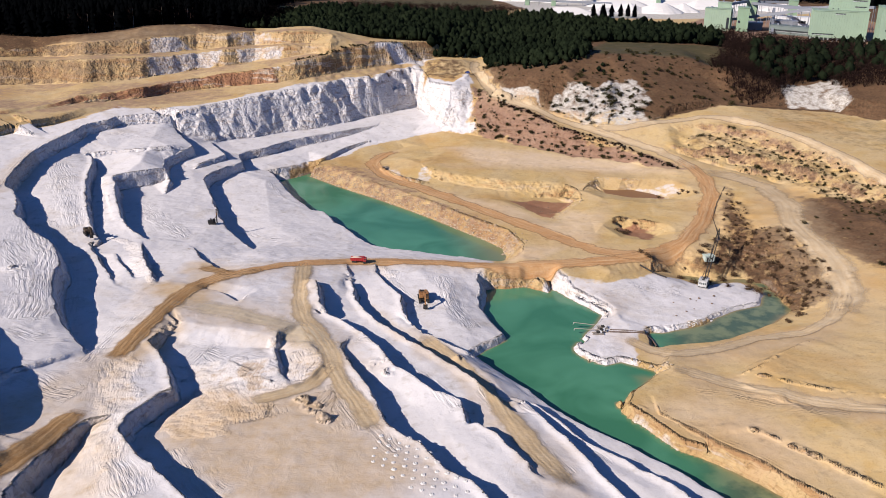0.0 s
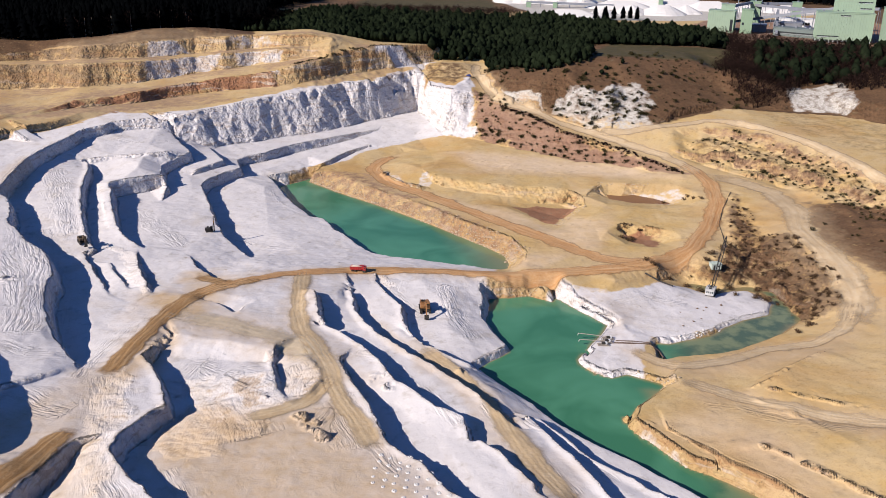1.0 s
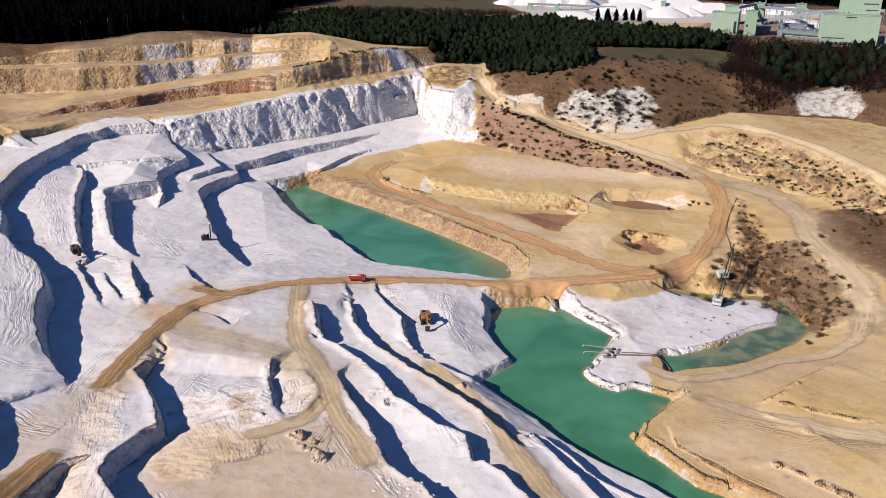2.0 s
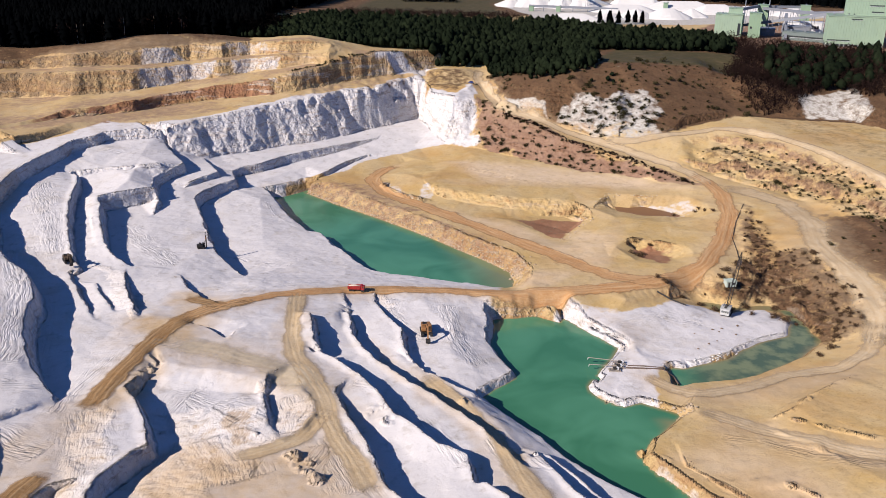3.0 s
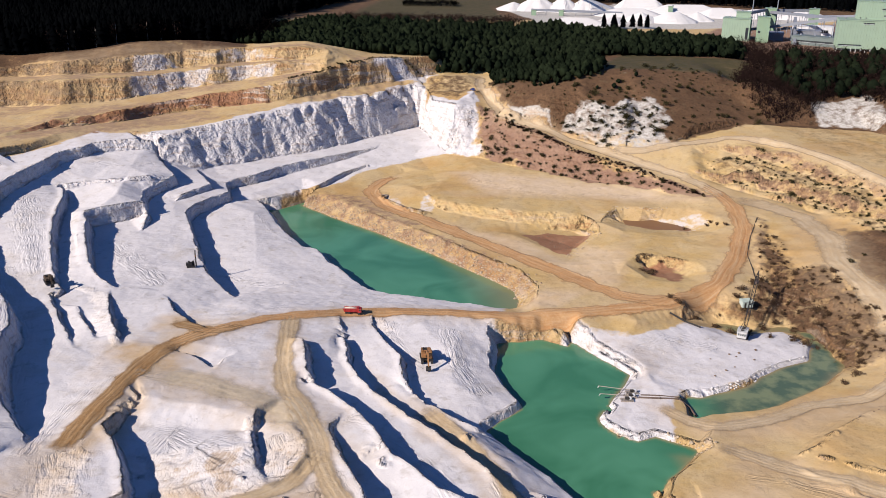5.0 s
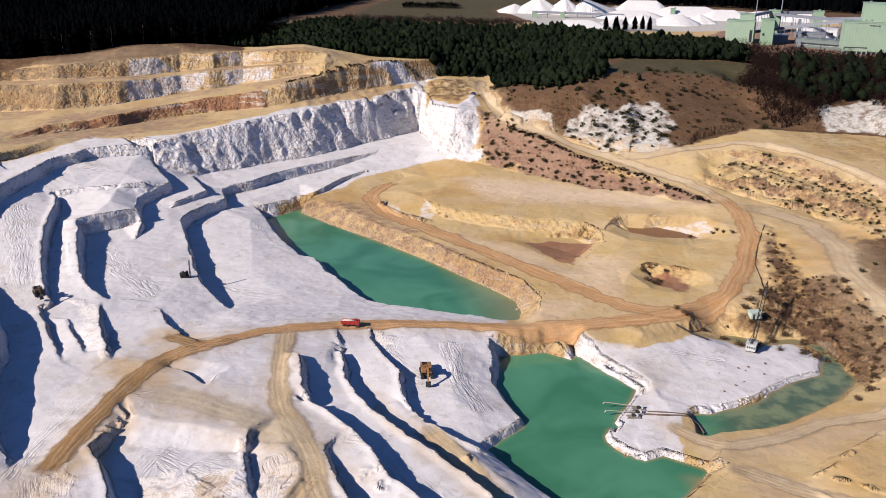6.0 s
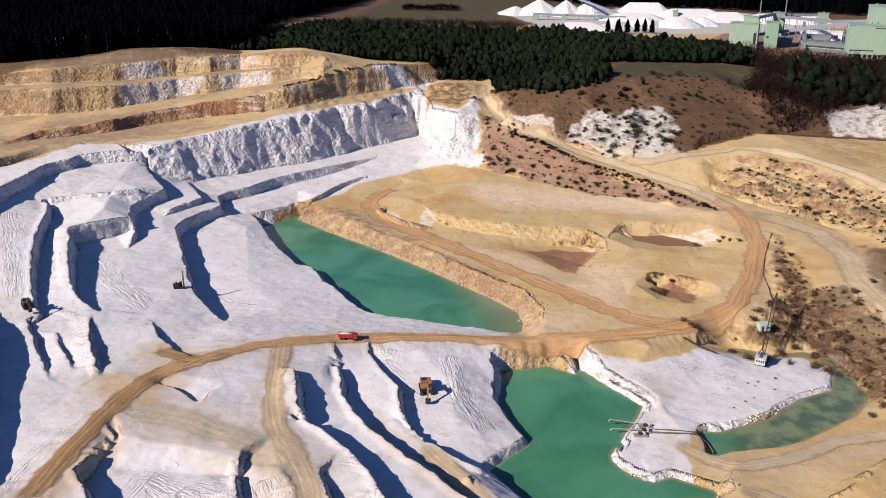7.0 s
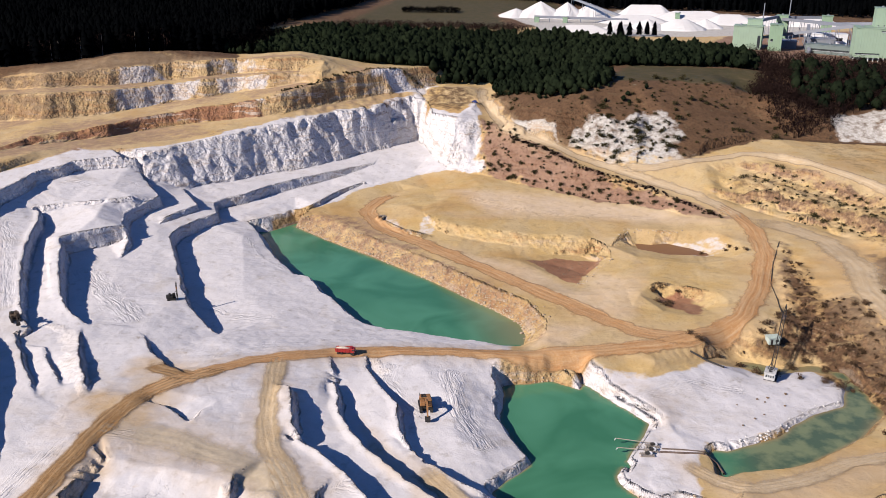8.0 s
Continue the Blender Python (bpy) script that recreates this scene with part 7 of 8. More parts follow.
def plant_many(name, shapes, places, sizes, material, label, category="wood"):
    """One mesh of many plants standing on the ground."""
    vs, fs, tone, base = [], [], [], 0
    for (x, y), s in zip(places, sizes):
        v, f = shapes[RNG.integers(len(shapes))]
        a = RNG.uniform(0, 6.28)
        c, q = math.cos(a), math.sin(a)
        w = s * RNG.uniform(0.8, 1.25)
        p = np.column_stack([(v[:, 0] * c - v[:, 1] * q) * w + x, (v[:, 0] * q + v[:, 1] * c) * w + y, v[:, 2] * s])
        p[:, 2] += height(x, y) - 0.1
        vs.append(p)
        fs.append(f + base)
        tone.append(np.full(len(v), np.clip(RNG.uniform(0, 1) * 0.6 + 0.4 * float(wobble(np.array([x]), np.array([y]), 34, 81, 2)[0]) + 0.2, 0, 1)) * 0.7 + 0.3 * RNG.uniform(0, 1, len(v)))
        base += len(v)
    return clump(name, np.concatenate(vs), np.concatenate(fs), np.concatenate(tone), material, label, category)


def clump(name, v, f, tone, material, label="", category="", kind="stuff"):
    me = bpy.data.meshes.new(name)
    me.vertices.add(len(v))
    me.vertices.foreach_set("co", v.astype(np.float32).reshape(-1))
    me.loops.add(f.size)
    me.loops.foreach_set("vertex_index", f.astype(np.int32).reshape(-1))
    me.polygons.add(len(f))
    me.polygons.foreach_set("loop_start", np.arange(0, f.size, 3, dtype=np.int32))
    me.update(calc_edges=True)
    me.attributes.new("tone", "FLOAT", "POINT").data.foreach_set("value", tone.astype(np.float32))
    me.materials.append(material)
    return tagged(new(name, me), label, category, kind=kind)


def scatter(poly, gap, jitter=0.45):
    """Places inside an outline about gap metres apart."""
    p = np.array(poly)
    gx, gy = np.meshgrid(np.arange(p[:, 0].min(), p[:, 0].max(), gap), np.arange(p[:, 1].min(), p[:, 1].max(), gap))
    gx = gx + RNG.uniform(-jitter, jitter, gx.shape) * gap
    gy = gy + RNG.uniform(-jitter, jitter, gy.shape) * gap
    ok = inside(poly, gx, gy) > 0
    return list(zip(gx[ok], gy[ok]))


def grow(name, shapes, places, sizes, material, label, category, group):
    """Plants as objects of their own that share a few meshes."""
    meshes = []
    for v, f in shapes:
        ob = clump(name, v, f, np.random.default_rng(len(v)).uniform(0, 1, len(v)), material, label, category, kind="")
        meshes.append(ob.data)
        bpy.data.objects.remove(ob)
    for k, ((x, y), s) in enumerate(zip(places, sizes)):
        ob = new(name, meshes[k % len(meshes)])
        ob.matrix_world = pose(x, y, height(x, y) - 0.08 * s, 0, 0, RNG.uniform(0, 360)) @ Matrix.Diagonal((s * RNG.uniform(0.8, 1.2), s * RNG.uniform(0.8, 1.2), s * RNG.uniform(0.7, 1.1), 1))
        tagged(ob, label, category, group)


BUSHY = [crown_shape(s) for s in range(50, 58)]
PINES = [pine_shape(5, 8, s) for s in range(4)]
BARE = [leafy_shape(70, 0.075, s, 1.0, 0.42, 0.25) for s in range(20, 24)]
FIRS = [pine_shape(7, 12, s, 0.26) for s in (36, 37)]
OAKS = [leafy_shape(110, 0.085, s, 1.0, 0.42, 0.2) for s in range(30, 34)]

# old forest on the rim at the back, tall and dark
old = [(-620, 640), (-330, 640), (-282, 652), (-245, 668), (-215, 700), (-196, 719), (-178, 716), (-160, 728), (-160, 800), (-190, 960), (-130, 1200), (-110, 1420), (-620, 1420)]
spots = scatter(old, 7.0)
spots = [s for s in spots if s[1] < 900 or RNG.random() < 0.75]
plant_many("old_forest", PINES, spots, RNG.uniform(17, 25, len(spots)), SPRUCE_SHADED, "dense dark old spruce forest behind the pit rim")
bare = scatter([(-330, 650), (-240, 672), (-190, 724), (-150, 728), (-150, 860), (-200, 950), (-330, 760)], 11)
plant_many("bare_wood", BARE, bare, RNG.uniform(13, 19, len(bare)), TWIG_SHADED, "leafless brown birch wood among the spruces")
# young pine plantation between pit and plant
young = [(-168, 724), (-120, 727), (-64, 722), (-12, 714), (-4, 708), (6, 707), (28, 709), (40, 712), (88, 716), (112, 702), (216, 692), (226, 735), (215, 800), (150, 850), (105, 893), (20, 905), (-60, 915), (-133, 955), (-165, 850)]
spots = scatter(young, 3.5, 0.6)
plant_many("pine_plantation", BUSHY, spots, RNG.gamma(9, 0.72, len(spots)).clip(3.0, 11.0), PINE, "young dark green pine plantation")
grove = [(31, 694), (37, 660), (45, 648), (54, 632), (64, 618), (75, 613), (86, 613), (99, 620), (104, 640), (100, 672), (112, 700), (60, 706), (34, 712)]
spots = scatter(grove, 3.4)
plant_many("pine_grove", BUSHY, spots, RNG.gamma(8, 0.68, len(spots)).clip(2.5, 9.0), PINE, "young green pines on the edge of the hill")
spots = [q for q in scatter([(31, 694), (36, 650), (48, 625), (66, 603), (100, 604), (126, 606), (128, 622), (99, 616), (75, 609), (60, 620), (45, 645), (37, 662)], 5.5, 0.6) if RNG.random() < 0.5]
grow("young_pine", BUSHY, spots, RNG.uniform(2.2, 5.0, len(spots)), PINE, "young dark green pine on the brown hillside", "tree", "young pines on the hillside")
# bare and mixed wood right of the hill
mixed = [(202, 590), (232, 594), (240, 607), (262, 618), (275, 598), (345, 578), (345, 690), (300, 712), (225, 712), (205, 660), (188, 625)]
spots = scatter(mixed, 4.2)
plant_many("bare_thicket", BARE, spots, RNG.uniform(6, 10, len(spots)), TWIG, "leafless purple-brown thicket beside the white cliff")
spots = [s for s in scatter([(226, 612), (300, 612), (345, 610), (345, 700), (240, 700), (222, 640)], 8) if RNG.random() < 0.8]
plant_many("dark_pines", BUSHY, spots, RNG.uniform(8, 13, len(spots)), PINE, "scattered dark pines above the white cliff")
spots = [q for q in scatter([(222, 735), (232, 716), (345, 700), (345, 712), (300, 738), (240, 790), (222, 800)], 5.0) if RNG.random() < 0.7]
plant_many("works_thicket", BARE, spots, RNG.uniform(4, 9, len(spots)), TWIG, "leafless brown thicket in front of the works")
far = [(170, 1215), (330, 1190), (520, 1060), (700, 1060), (900, 1500), (-100, 1500), (-60, 1420), (120, 1330)]
spots = scatter(far, 10)
plant_many("far_wood", PINES, spots, RNG.uniform(15, 22, len(spots)), SPRUCE_SHADED, "dark wood behind the white stockpiles")
hedge = [(-60, 1160), (10, 1150), (12, 1165), (-58, 1176)]
spots = scatter(hedge, 4.5)
plant_many("field_hedge", OAKS, spots, RNG.uniform(5, 8, len(spots)), SPRUCE_SHADED, "dark hedge across the far field")
strip = [(-120, 965), (60, 918), (80, 945), (60, 985), (-110, 1010)]
spots = scatter(strip, 7)
plant_many("bare_belt", BARE, spots, RNG.uniform(6, 9, len(spots)), TWIG, "leafless tree belt in front of the far field")


SHRUBS = [leafy_shape(240, 0.105, s, 0.8, 0.6, 0.02, 7) for s in range(40, 45)]
pick = lambda poly, gap, share: [s for s in scatter(poly, gap, 0.5) if RNG.random() < share]
spots = pick(ZONES["white_slope"], 4.2, 0.62)
grow("shrub", SHRUBS, spots, RNG.gamma(4, 0.68, len(spots)).clip(0.9, 5.0), SHRUB, "dark olive shrub on the white hillside", "shrub", "shrubs on the white slope")
spots = pick(ZONES["bank"], 2.7, 0.5)
plant_many("bank_shrubs", SHRUBS, spots, RNG.gamma(4, 0.45, len(spots)).clip(0.6, 3.2), SHRUB, "small dry shrubs dotted over the pink embankment", "shrub")
spots = pick(ZONES["hill"][:2] + [(66, 640), (110, 640), (205, 640), (205, 600)] + ZONES["hill"][8:], 4.6, 0.5)
plant_many("hill_shrubs", SHRUBS, spots, RNG.gamma(3, 0.5, len(spots)).clip(0.6, 4.0), SHRUB, "low dark shrubs dotted over the brown hillside", "shrub")
spots = pick(ZONES["scrub"], 2.8, 0.62)
grow("shrub", SHRUBS, spots, RNG.gamma(4, 0.34, len(spots)).clip(0.6, 3.0), DRY, "dry brown scrub above the pond", "shrub", "scrub above the pond")
spots = pick(ZONES["scrub_top"], 7.5, 0.5) + pick(ZONES["hummock"], 3.1, 0.5)
plant_many("sand_shrubs", SHRUBS, spots, RNG.gamma(4, 0.32, len(spots)).clip(0.5, 2.4), SHRUB, "small dark shrubs dotted over sandy scrubland", "shrub")
reeds = [(107, 362), (112, 358), (118, 356), (125, 352), (133, 350), (141, 345), (146, 336), (148, 327), (143, 318), (137, 312), (100, 366), (93, 368), (90, 371), (126, 362), (132, 366), (138, 360), (122, 382), (119, 376), (136, 345), (150, 331)]
grow("willow_bush", SHRUBS, reeds, RNG.uniform(2.2, 3.8, len(reeds)), DRY, "brown reed and willow clump at the water", "shrub", "growth at the pond")
isl = [(88, 402), (86, 405), (91, 407), (119, 462), (133, 455), (131, 461), (136, 452), (129, 458)]
grow("shrub", SHRUBS, isl, RNG.uniform(1.8, 3.2, len(isl)), DRY, "dry brown bush at a hollow in the sand", "shrub", "bushes on the sand island")
firs = [(150, 918), (161, 921), (168, 915), (178, 919), (186, 922), (192, 917), (158, 912)]
for x, y in firs:
    t = thing("fir_tree", "tall dark fir tree before the white stockpiles", "tree", stand(x, y, RNG.uniform(0, 360), 0.2), "firs at the stockpiles")
    v, f = FIRS[int(x) % 2]
    ob = clump("crown", v * (15, 15, 14), f, np.random.default_rng(3).uniform(0, 0.5, len(v)), SPRUCE_SHADED, kind="")
    ob.parent = t
    part("trunk", made(rod, (0, 0, 0), (0, 0, 9), 0.3, 7, 0.12), BARK, t)
for x, y in [(-275, 660), (-266, 661), (-262, 664), (-250, 671), (-238, 678), (-222, 697), (-214, 702), (-205, 708)]:
    t = thing("birch_tree", "slender pale-stemmed birch at the forest edge", "tree", stand(x, y, 0, 0.2), "birches at the rim")
    part("trunk", made(rod, (0, 0, 0), (0.4, 0.2, 14), 0.17, 6, 0.06), BARK, t)
    v, f = BARE[int(-x) % 4]
    ob = clump("crown", v * (11, 11, 16), f, np.random.default_rng(4).uniform(0, 1, len(v)), TWIG, kind="")
    ob.parent = t

# ---- the works on the plain ----
GREEN = plain("pale green cladding", (0.255, 0.355, 0.26), 0.6, dirt=0.2, size=6)
GREEN2 = plain("mid green cladding", (0.22, 0.33, 0.22), 0.6, dirt=0.2, size=6)
ROOF = plain("grey green roof sheet", (0.13, 0.17, 0.165), 0.6, dirt=0.3, size=5)
SLATE = plain("blue grey steelwork", (0.20, 0.22, 0.26), 0.6, dirt=0.3, size=4)
PANE = plain("dark works window", (0.03, 0.035, 0.04), 0.25, dirt=0.0)
KAOLIN = plain("bright white sand", (0.66, 0.655, 0.65), 0.95, dirt=0.12, size=5)
CONCRETE = plain("grey concrete", (0.38, 0.36, 0.33), 0.9, size=4)


def hall(name, label, x, y, yaw, w, d, h, wall, windows=(), lift=0.0, rib=2.0, base=None):
    """A clad works building: front towards -y, its front left corner at (x, y)."""
    z = height(x, y) if base is None else base
    t = thing(name, label, "building", pose(x, y, z - 0.4, 0, 0, yaw))
    plan = []
    for a, b in (((0, 0), (w, 0)), ((w, 0), (w, d)), ((w, d), (0, d)), ((0, d), (0, 0))):
        n = int(math.dist(a, b) / rib)
        u, v = (b[0] - a[0]) / math.dist(a, b), (b[1] - a[1]) / math.dist(a, b)
        for k in range(n):
            for s, o in ((0, 0), (0.8, 0), (0.85, 0.07), (0.97, 0.07)):
                q = (k + s) / n
                plan.append((a[0] + (b[0] - a[0]) * q + v * o, a[1] + (b[1] - a[1]) * q - u * o))
    bm = bmesh.new()
    rings = [[bm.verts.new((px, py, pz)) for px, py in plan] for pz in (lift, h)]
    for k in range(len(plan)):
        bm.faces.new((rings[0][k], rings[0][(k + 1) % len(plan)], rings[1][(k + 1) % len(plan)], rings[1][k]))
    bm.faces.new(rings[0][::-1])
    bm.faces.new(rings[1])
    part("wall", bm, wall, t)
    bm = bmesh.new()
    block(bm, -0.4, w + 0.4, -0.4, d + 0.4, h, h + 0.5)
    roof = part("roof", bm, wall, t)
    for k in range(max(1, int(w / 12))):
        part("roof_vent", made(block, 4 + 12 * k, 5.6 + 12 * k, d * 0.5, d * 0.5 + 1.6, h + 0.5, h + 1.6, 0.1), SLATE, roof)
    if lift:
        for k in range(int(w / 3.5) + 1):
            part("column", made(block, k * 3.5, k * 3.5 + 0.5, 0.2, 0.7, 0, lift), WHITEWASH, t)
        part("back_wall", made(block, 0, w, d * 0.4, d, 0, lift), ROOF, t)
    for x0, x1, z0, z1 in windows:
        n = max(1, round((x1 - x0) / 2.2))
        for k in range(n):
            s = (x1 - x0) / n
            win = part("window", made(block, x0 + k * s + 0.12, x0 + (k + 1) * s - 0.12, -0.18, -0.02, z0, z1), PANE, t)
            part("sill", made(block, x0 + k * s + 0.05, x0 + (k + 1) * s - 0.05, -0.3, -0.02, z0 - 0.15, z0 - 0.01), WHITEWASH, win)
    return t


YAW = -18
hall("works_hall", "pale green clad works hall with a window band, raised on columns", 306, 750, YAW, 43, 26, 24.5, GREEN, [(1, 18, 5.5, 6.5), (17, 25, 22.3, 23.2)], 3.2)
hall("works_tower", "pale green upper works block with dark window strips", 322, 757, YAW, 30, 16, 40, GREEN, [(17, 28, 34, 35), (19, 28, 29, 30), (2, 3, 27, 28), (6, 7, 27, 28)], base=60)
hall("works_block", "large pale green clad block at the end of the works", 347, 716, YAW, 40, 28, 30, GREEN, [(4, 20, 12, 13)])
hall("works_house", "light green clad works house with a dark doorway", 238, 828, YAW - 4, 23, 18, 19, GREEN, [(19.5, 22, 2, 12)])
hall("works_annex", "mid green clad annex of the works house", 263, 812, YAW, 10, 14, 21, GREEN2, [(1, 3, 8, 10)])
hall("works_penthouse", "light green raised block behind the works house", 251, 834, YAW, 12, 10, 25, GREEN, base=60)
hall("process_tower", "narrow green process tower", 301, 905, YAW, 10, 10, 21, GREEN2, [(1, 4, 14, 15)])
hall("process_tower", "slim green process tower beside the conveyors", 343, 905, YAW, 9, 9, 20, GREEN2, [(1, 3, 12, 13)])
hall("long_shed", "long low shed with a grey-green roof", 289, 800, -40, 40, 14, 7.5, ROOF, [(1, 38, 3.2, 4.6)])
hall("office_block", "white flat-roofed building with a dark window band", 316, 868, YAW + 6, 34, 12, 9, WHITEWASH, [(3, 30, 3.5, 6)])
hall("low_shed", "grey blue low shed between the halls", 272, 836, YAW, 22, 20, 6, SLATE)
hall("low_shed", "grey blue low shed below the conveyors", 300, 830, YAW, 24, 16, 9, SLATE)


def conveyor(label, a, b, w=2.4):
    """An inclined belt gallery on trestles between two points."""
    a, b = Vector(a), Vector(b)
    t = thing("conveyor", label, "conveyor", Matrix.Translation((a.x, a.y, height(a.x, a.y))))
    o = t.matrix_world.translation
    d = (b - a).normalized()
    side = Vector((-d.y, d.x, 0)).normalized() * (w / 2)
    rise = Vector((0, 0, 2.4))
    bm = bmesh.new()
    q = [bm.verts.new(p - o) for p in (a - side, a + side, a + side + rise, a - side + rise, b - side, b + side, b + side + rise, b - side + rise)]
    for i in ((0, 1, 2, 3), (7, 6, 5, 4), (0, 4, 5, 1), (1, 5, 6, 2), (2, 6, 7, 3), (3, 7, 4, 0)):
        bm.faces.new([q[k] for k in i])
    part("gallery", bm, SLATE, t)
    n = max(1, int((b - a).length / 16))
    for k in range(n + 1):
        p = a + (b - a) * (k / n)
        g = height(p.x, p.y)
        if p.z - g > 1.0:
            bm = bmesh.new()
            for s in (-1, 1):
                rod(bm, p + side * s - o, Vector((p.x, p.y, g)) + side * (1.8 * s) - o, 0.22, 5)
            part("trestle", bm, SLATE, t)
    return t


conveyor("blue-grey belt gallery rising to the works hall", (262, 850, 66), (330, 775, 86))
conveyor("blue-grey belt gallery above the low sheds", (306, 905, 78), (330, 790, 82))
conveyor("long blue-grey conveyor to the process tower", (255, 842, 80), (305, 910, 80))
conveyor("blue-grey conveyor between process towers", (308, 912, 79), (345, 912, 79))
conveyor("steep blue-grey conveyor by the long shed", (289, 792, 62), (306, 842, 78))
conveyor("long grey stacker conveyor above the white cones", (140, 1116, 82), (196, 1052, 64))
conveyor("grey yard conveyor along the white stockpiles", (92, 1062, 66), (190, 1040, 65))
conveyor("blue-grey conveyor past the office", (330, 880, 76), (380, 800, 84))


def mast(x, y, h, label):
    t = thing("chimney_pipe", label, "chimney", stand(x, y))
    part("pipe", made(rod, (0, 0, 0), (0, 0, h), 0.6, 10, 0.45), SLATE, t)
    part("footing", made(block, -1.5, 1.5, -1.5, 1.5, -0.5, 1.0), CONCRETE, t)


mast(312, 905, 36, "tall thin grey steel chimney at the process tower")
mast(297, 930, 30, "thin grey steel chimney behind the works")


def stockpile(x, y, w, d, h, label, ridge=0.0, turn=0.0):
    """A heap of loose sand at its angle of rest, with a ridge of that length."""
    t_rng = np.random.default_rng(int(x * 7 + y))
    bm = bmesh.new()
    rings, n = 9, 40
    rows = []
    for i in range(rings):
        u = i / (rings - 1)
        row = []
        for k in range(n):
            a = 2 * math.pi * k / n
            g = 1 + 0.06 * math.sin(3 * a + x) + 0.05 * math.sin(7 * a + y) + t_rng.normal(0, 0.012)
            px = (w / 2 * (1 - u) * g) * math.cos(a) + ridge / 2 * (1 if math.cos(a) > 0 else -1) * min(1, abs(math.cos(a)) * 3)
            py = (d / 2 * (1 - u) * g) * math.sin(a)
            row.append(bm.verts.new((px, py, h * (1 - (1 - u) ** 1.08) - 0.6 * (u == 0))))
        rows.append(row)
    for r0, r1 in zip(rows[:-1], rows[1:]):
        for k in range(n):
            bm.faces.new((r0[k], r0[(k + 1) % n], r1[(k + 1) % n], r1[k]))
    bm.faces.new(rows[-1])
    ob = part("stockpile", bm, KAOLIN)
    ob.matrix_world = pose(x, y, height(x, y), 0, 0, turn)
    tagged(ob, label, "stockpile", "white stockpiles")


stockpile(104, 1118, 60, 55, 17, "tall white sand cone under a conveyor")
stockpile(76, 1120, 44, 40, 9, "low white sand heap beside a cone")
stockpile(134, 1112, 48, 46, 17, "tall pointed white sand cone")
stockpile(160, 1110, 50, 46, 16, "broad white sand cone")
stockpile(229, 1135, 34, 40, 13, "flat-topped long white stockpile", 34, -4)
stockpile(128, 955, 50, 34, 7, "low white sand ridge behind the pines", 22, -8)
stockpile(165, 965, 40, 34, 8, "low rounded white sand heap")
stockpile(200, 985, 44, 40, 10, "white sand cone in the yard")
stockpile(232, 980, 46, 40, 10, "white sand heap with a soft peak", 10)
stockpile(262, 1000, 40, 36, 9, "white sand heap near the works")
stockpile(300, 1040, 50, 40, 10, "distant white sand heap", 20)
stockpile(345, 1030, 50, 36, 9, "distant long white sand heap", 30)
stockpile(268, 1075, 60, 40, 10, "wide white sand heap", 40)
stockpile(200, 1050, 50, 36, 8, "low white sand bank", 30)
stockpile(380, 1010, 40, 30, 8, "white sand heap beside the far wood", 20)
for x, y, h in [(92, 1060, 6), (122, 1052, 6), (246, 1060, 9)]:
    hall("stacker_house", "small green stacker house in the sand yard", x, y, -10, 5, 5, h, GREEN2)


# ---- stones, spoil and edges ----
STONE = plain("pale broken stone", (0.46, 0.37, 0.26), 0.95, size=0.8, dirt=0.5)
RUBBLE = plain("brown broken stone", (0.37, 0.275, 0.175), 0.95, size=0.8, dirt=0.5)
DARKSTONE = plain("brown earth clods", (0.20, 0.13, 0.075), 0.95, size=0.8, dirt=0.5)
CHALKDUST = plain("fresh drill chalk", (0.60, 0.59, 0.58), 0.95, size=0.5, dirt=0.1)


def stone_shape(seed):
    r = np.random.default_rng(seed)
    bm = bmesh.new()
    bmesh.ops.create_icosphere(bm, subdivisions=1, radius=0.5)
    for v in bm.verts:
        v.co *= r.uniform(0.72, 1.15)
        v.co.z *= 0.75
    v = np.array([p.co[:] for p in bm.verts])
    f = np.array([[q.index for q in g.verts] for g in bm.faces])
    bm.free()
    return v, f


STONES = [stone_shape(s) for s in range(6)]


def strewn(line, gap, spread, lo, hi):
    """Places and sizes of stones along a line in plan."""
    out, sizes = [], []
    for a, b in zip(line[:-1], line[1:]):
        n = max(1, int(math.dist(a[:2], b[:2]) / gap))
        for k in range(n):
            u = (k + RNG.uniform(0, 1)) / n
            out.append((a[0] + (b[0] - a[0]) * u + RNG.normal(0, spread), a[1] + (b[1] - a[1]) * u + RNG.normal(0, spread)))
            sizes.append(lo + (hi - lo) * RNG.random() ** 2)
    return out, sizes


a, s = strewn(ROCK_LINE, 0.25, 0.8, 0.35, 1.4)
plant_many("bank_stones", STONES, a, s, STONE, "pale rubble stones along the pond's waterline", "stones")
a, s = strewn(ROCK_MID, 0.11, 2.4, 0.3, 1.5)
plant_many("slope_stones", STONES, a, s, RUBBLE, "loose brown rubble on the bank above the pond", "stones")
for line in (PIT_RIM, PIT_EDGE, CAUSE_FOOT, INLET, WHITE_LIP):
    a, s = strewn(line, 0.35, 0.8, 0.3, 1.2)
    plant_many("edge_rubble", STONES, a, s, CHALKDUST if line is WHITE_LIP else STONE, "loose rubble along a broken edge", "stones")
for name, line, mat in (("edge_clods", BERM_A, DARKSTONE), ("edge_clods", BERM_B, DARKSTONE), ("edge_clods", BERM_C, DARKSTONE), ("edge_clods", BERM_D, DARKSTONE)):
    a, s = strewn(line, 0.4, 0.5, 0.15, 0.6)
    plant_many(name, STONES, a, s, mat, "broken line of brown earth clods along the sand edge", "berm")
a, s = strewn(RAMP_EDGE, 0.6, 0.7, 0.6, 2.0)
plant_many("ramp_hedge", SHRUBS, a, s, TWIG, "dark dry brush along the edge of the ramp", "shrub")
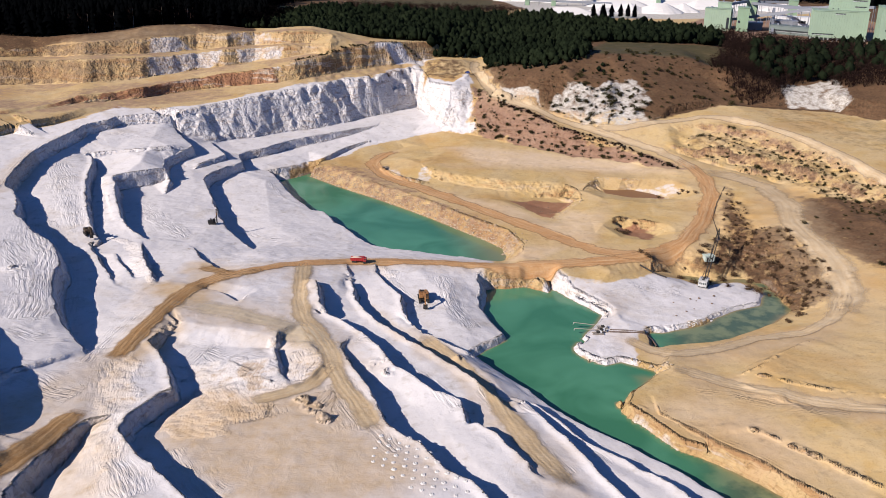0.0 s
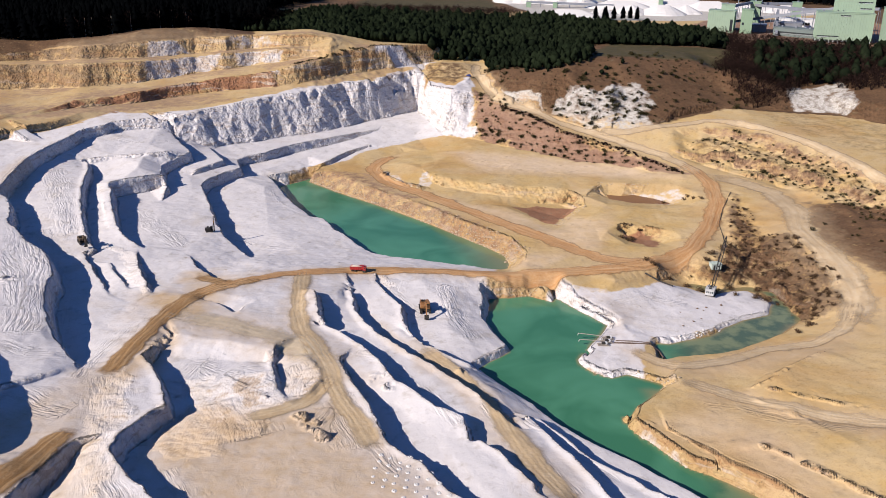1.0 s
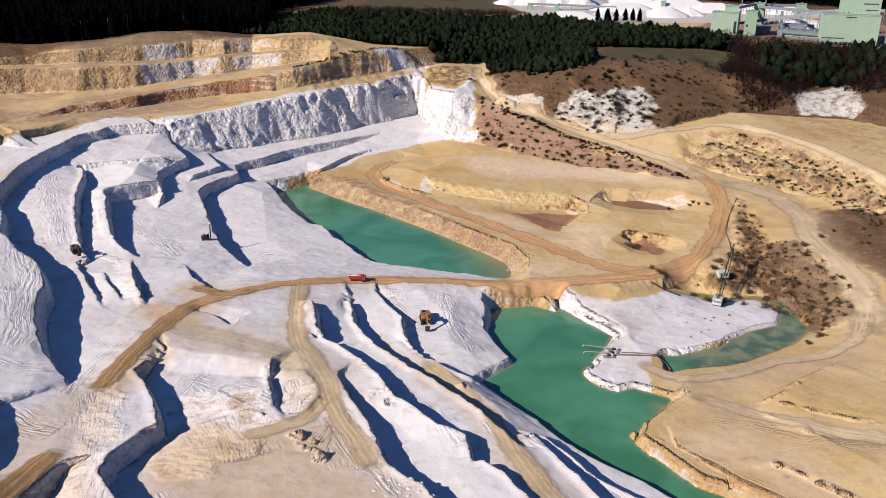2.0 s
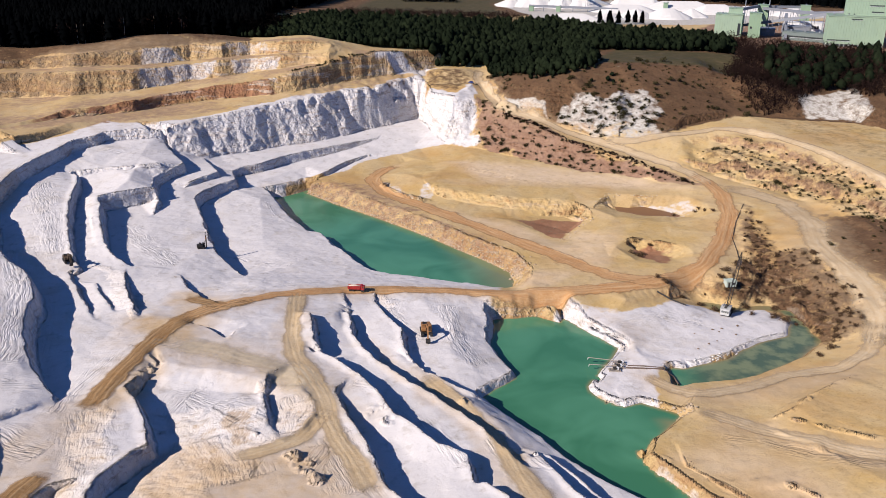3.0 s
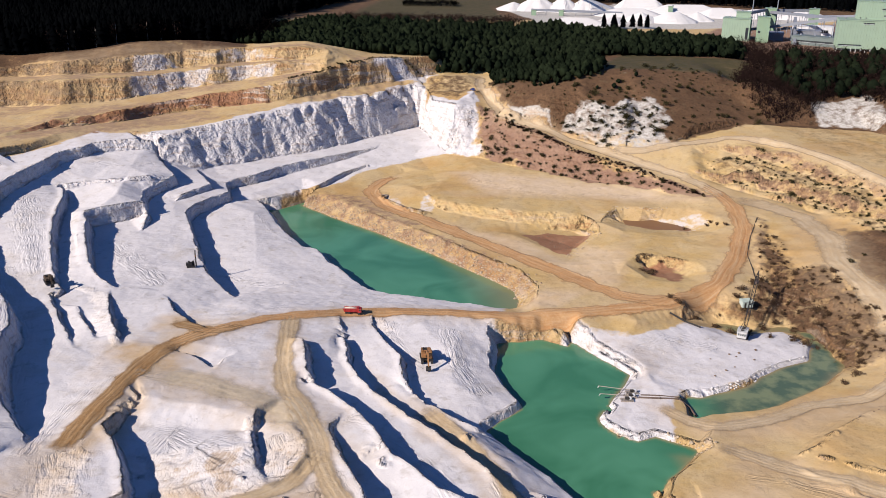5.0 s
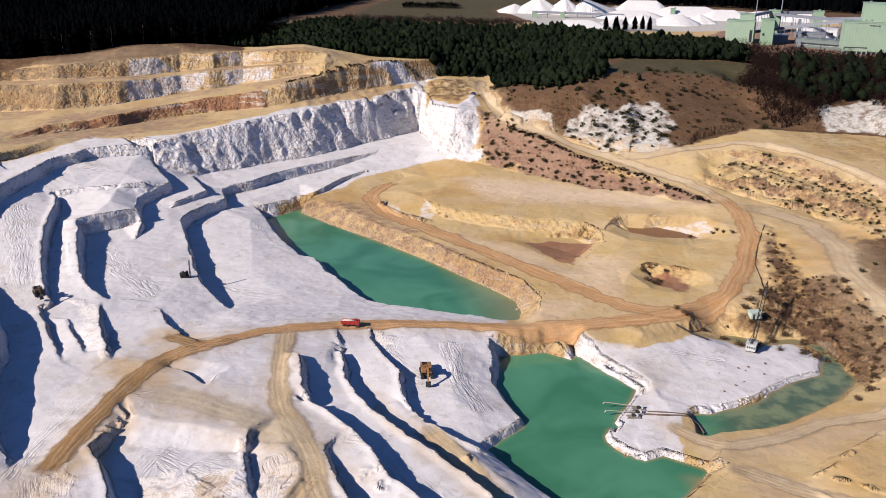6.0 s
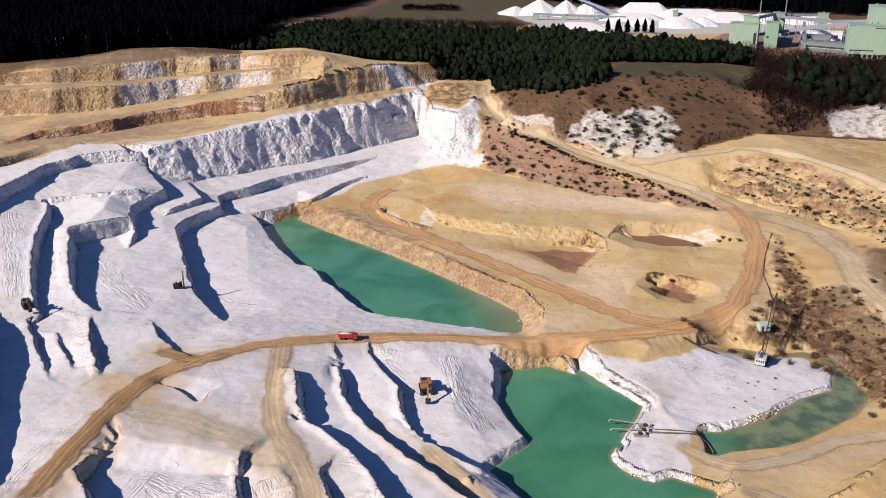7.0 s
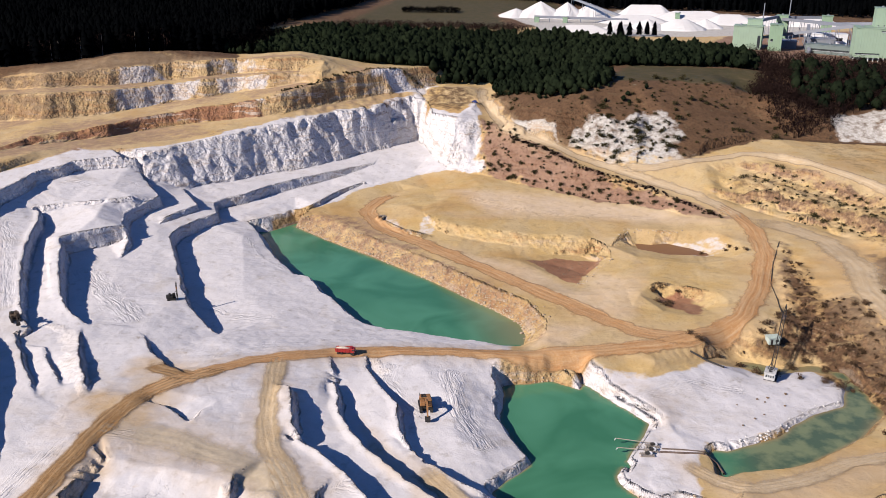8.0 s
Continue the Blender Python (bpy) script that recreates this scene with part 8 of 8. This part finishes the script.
a, s = strewn(RIM_EDGE, 0.9, 0.8, 0.6, 2.2)
plant_many("rim_brush", SHRUBS, a, s, SHRUB, "dark brush along the upper rim of the pit", "shrub")
for poly, gap, share in ((ZONES["red_pit"], 1.6, 0.5), (ZONES["scrub"], 2.2, 0.5), (ZONES["hummock"], 3.0, 0.4)):
    a = pick(poly, gap, share)
    plant_many("ground_clods", STONES, a, RNG.uniform(0.3, 1.0, len(a)), DARKSTONE, "scattered brown clods on rough ground", "stones")
grow("shrub", SHRUBS, [q[:2] for q in HOLE], [2.4, 3.0, 2.0], DRY, "dry brown bush in a hollow of the sand", "shrub", "bushes on the sand island")
boulders = []
for line, size in ((ROCK_LINE, 2.0), (ROCK_MID, 1.6), (INLET, 1.8), (PIT_EDGE, 1.5)):
    a, s = strewn(line, 6.0, 1.0, size * 0.7, size * 1.2)
    boulders += list(zip(a, s))
stone_meshes = []
for k, (v, f) in enumerate(STONES):
    me = bpy.data.meshes.new("boulder")
    me.from_pydata(v.tolist(), [], f.tolist())
    me.materials.append(STONE)
    stone_meshes.append(me)
for k, ((x, y), s) in enumerate(boulders):
    ob = new("boulder", stone_meshes[k % 6])
    ob.matrix_world = pose(x, y, height(x, y) + 0.2 * s, 0, 0, 47 * k) @ Matrix.Diagonal((s, s * 0.8, s * 0.8, 1))
    tagged(ob, "pale angular boulder on the rubble bank", "boulder", "boulders on the banks")

dark_clod = stone_meshes[0].copy()
dark_clod.materials[0] = DARKSTONE
for k, (x, y, s) in enumerate(((104, 335, 0.9), (106, 333, 0.7), (108, 336, 1.0), (112, 331, 0.8), (115, 339, 1.1), (99, 322, 0.9), (103, 325, 0.7), (94, 318, 0.8), (96, 331, 0.6))):
    ob = new("clod", dark_clod)
    ob.matrix_world = pose(x, y, height(x, y) + 0.2 * s, 0, 0, 61 * k) @ Matrix.Diagonal((s * 1.3, s, s * 0.8, 1))
    tagged(ob, "dark earth clod lying on the white flat", "clod", "clods on the white flat")

# a brown rain pool in a hollow of the sand
MUD = Paint("brown pool water").put(Base_Color=(0.19, 0.098, 0.042, 1), Roughness=0.35, Specular_IOR_Level=0.15)
px, py = PUDDLE[0][0] + 12, PUDDLE[0][1]
pool = sheet("water", np.linspace(px - 21, px + 28, 12), np.linspace(py - 26, py + 22, 12), 8.3, MUD)
tagged(pool, "shallow brown rain pool in a hollow of the sand", "water", kind="structure")


def cone_shape(seed):
    r = np.random.default_rng(seed)
    bm = bmesh.new()
    n = 9
    rings = []
    for rad, z in ((0.66, -0.05), (0.45, 0.1), (0.26, 0.17), (0.12, 0.1)):
        rings.append([bm.verts.new((rad * r.uniform(0.85, 1.15) * math.cos(6.283 * k / n), rad * r.uniform(0.85, 1.15) * math.sin(6.283 * k / n), z + r.uniform(-0.03, 0.03))) for k in range(n)])
    for a, b in zip(rings[:-1], rings[1:]):
        for k in range(n):
            bm.faces.new((a[k], a[(k + 1) % n], b[(k + 1) % n], b[k]))
    bm.faces.new(rings[-1])
    me = bpy.data.meshes.new("drill_cone")
    bm.to_mesh(me)
    bm.free()
    me.materials.append(CHALKDUST)
    return me


CONES = [cone_shape(s) for s in range(4)]
outline = [q[:2] for q in CONES_OUTLINE]
ang = math.radians(-32)
for i in range(-20, 20):
    for j in range(-20, 20):
        u, v = 3.1 * (i + 0.5 * (j % 2)), 2.9 * j
        x = outline[0][0] + 8 + u * math.cos(ang) - v * math.sin(ang) + RNG.normal(0, 0.25)
        y = outline[0][1] - 15 + u * math.sin(ang) + v * math.cos(ang) + RNG.normal(0, 0.25)
        if float(inside(outline, np.array([x]), np.array([y]))[0]) > 0:
            ob = new("drill_cone", CONES[(i * 7 + j) % 4])
            ob.matrix_world = pose(x, y, height(x, y), 0, 0, RNG.uniform(0, 360)) @ Matrix.Scale(RNG.uniform(0.9, 1.25), 4)
            tagged(ob, "little white cone of drill dust round a blast hole", "spoil cone", "drill cones on the bench")
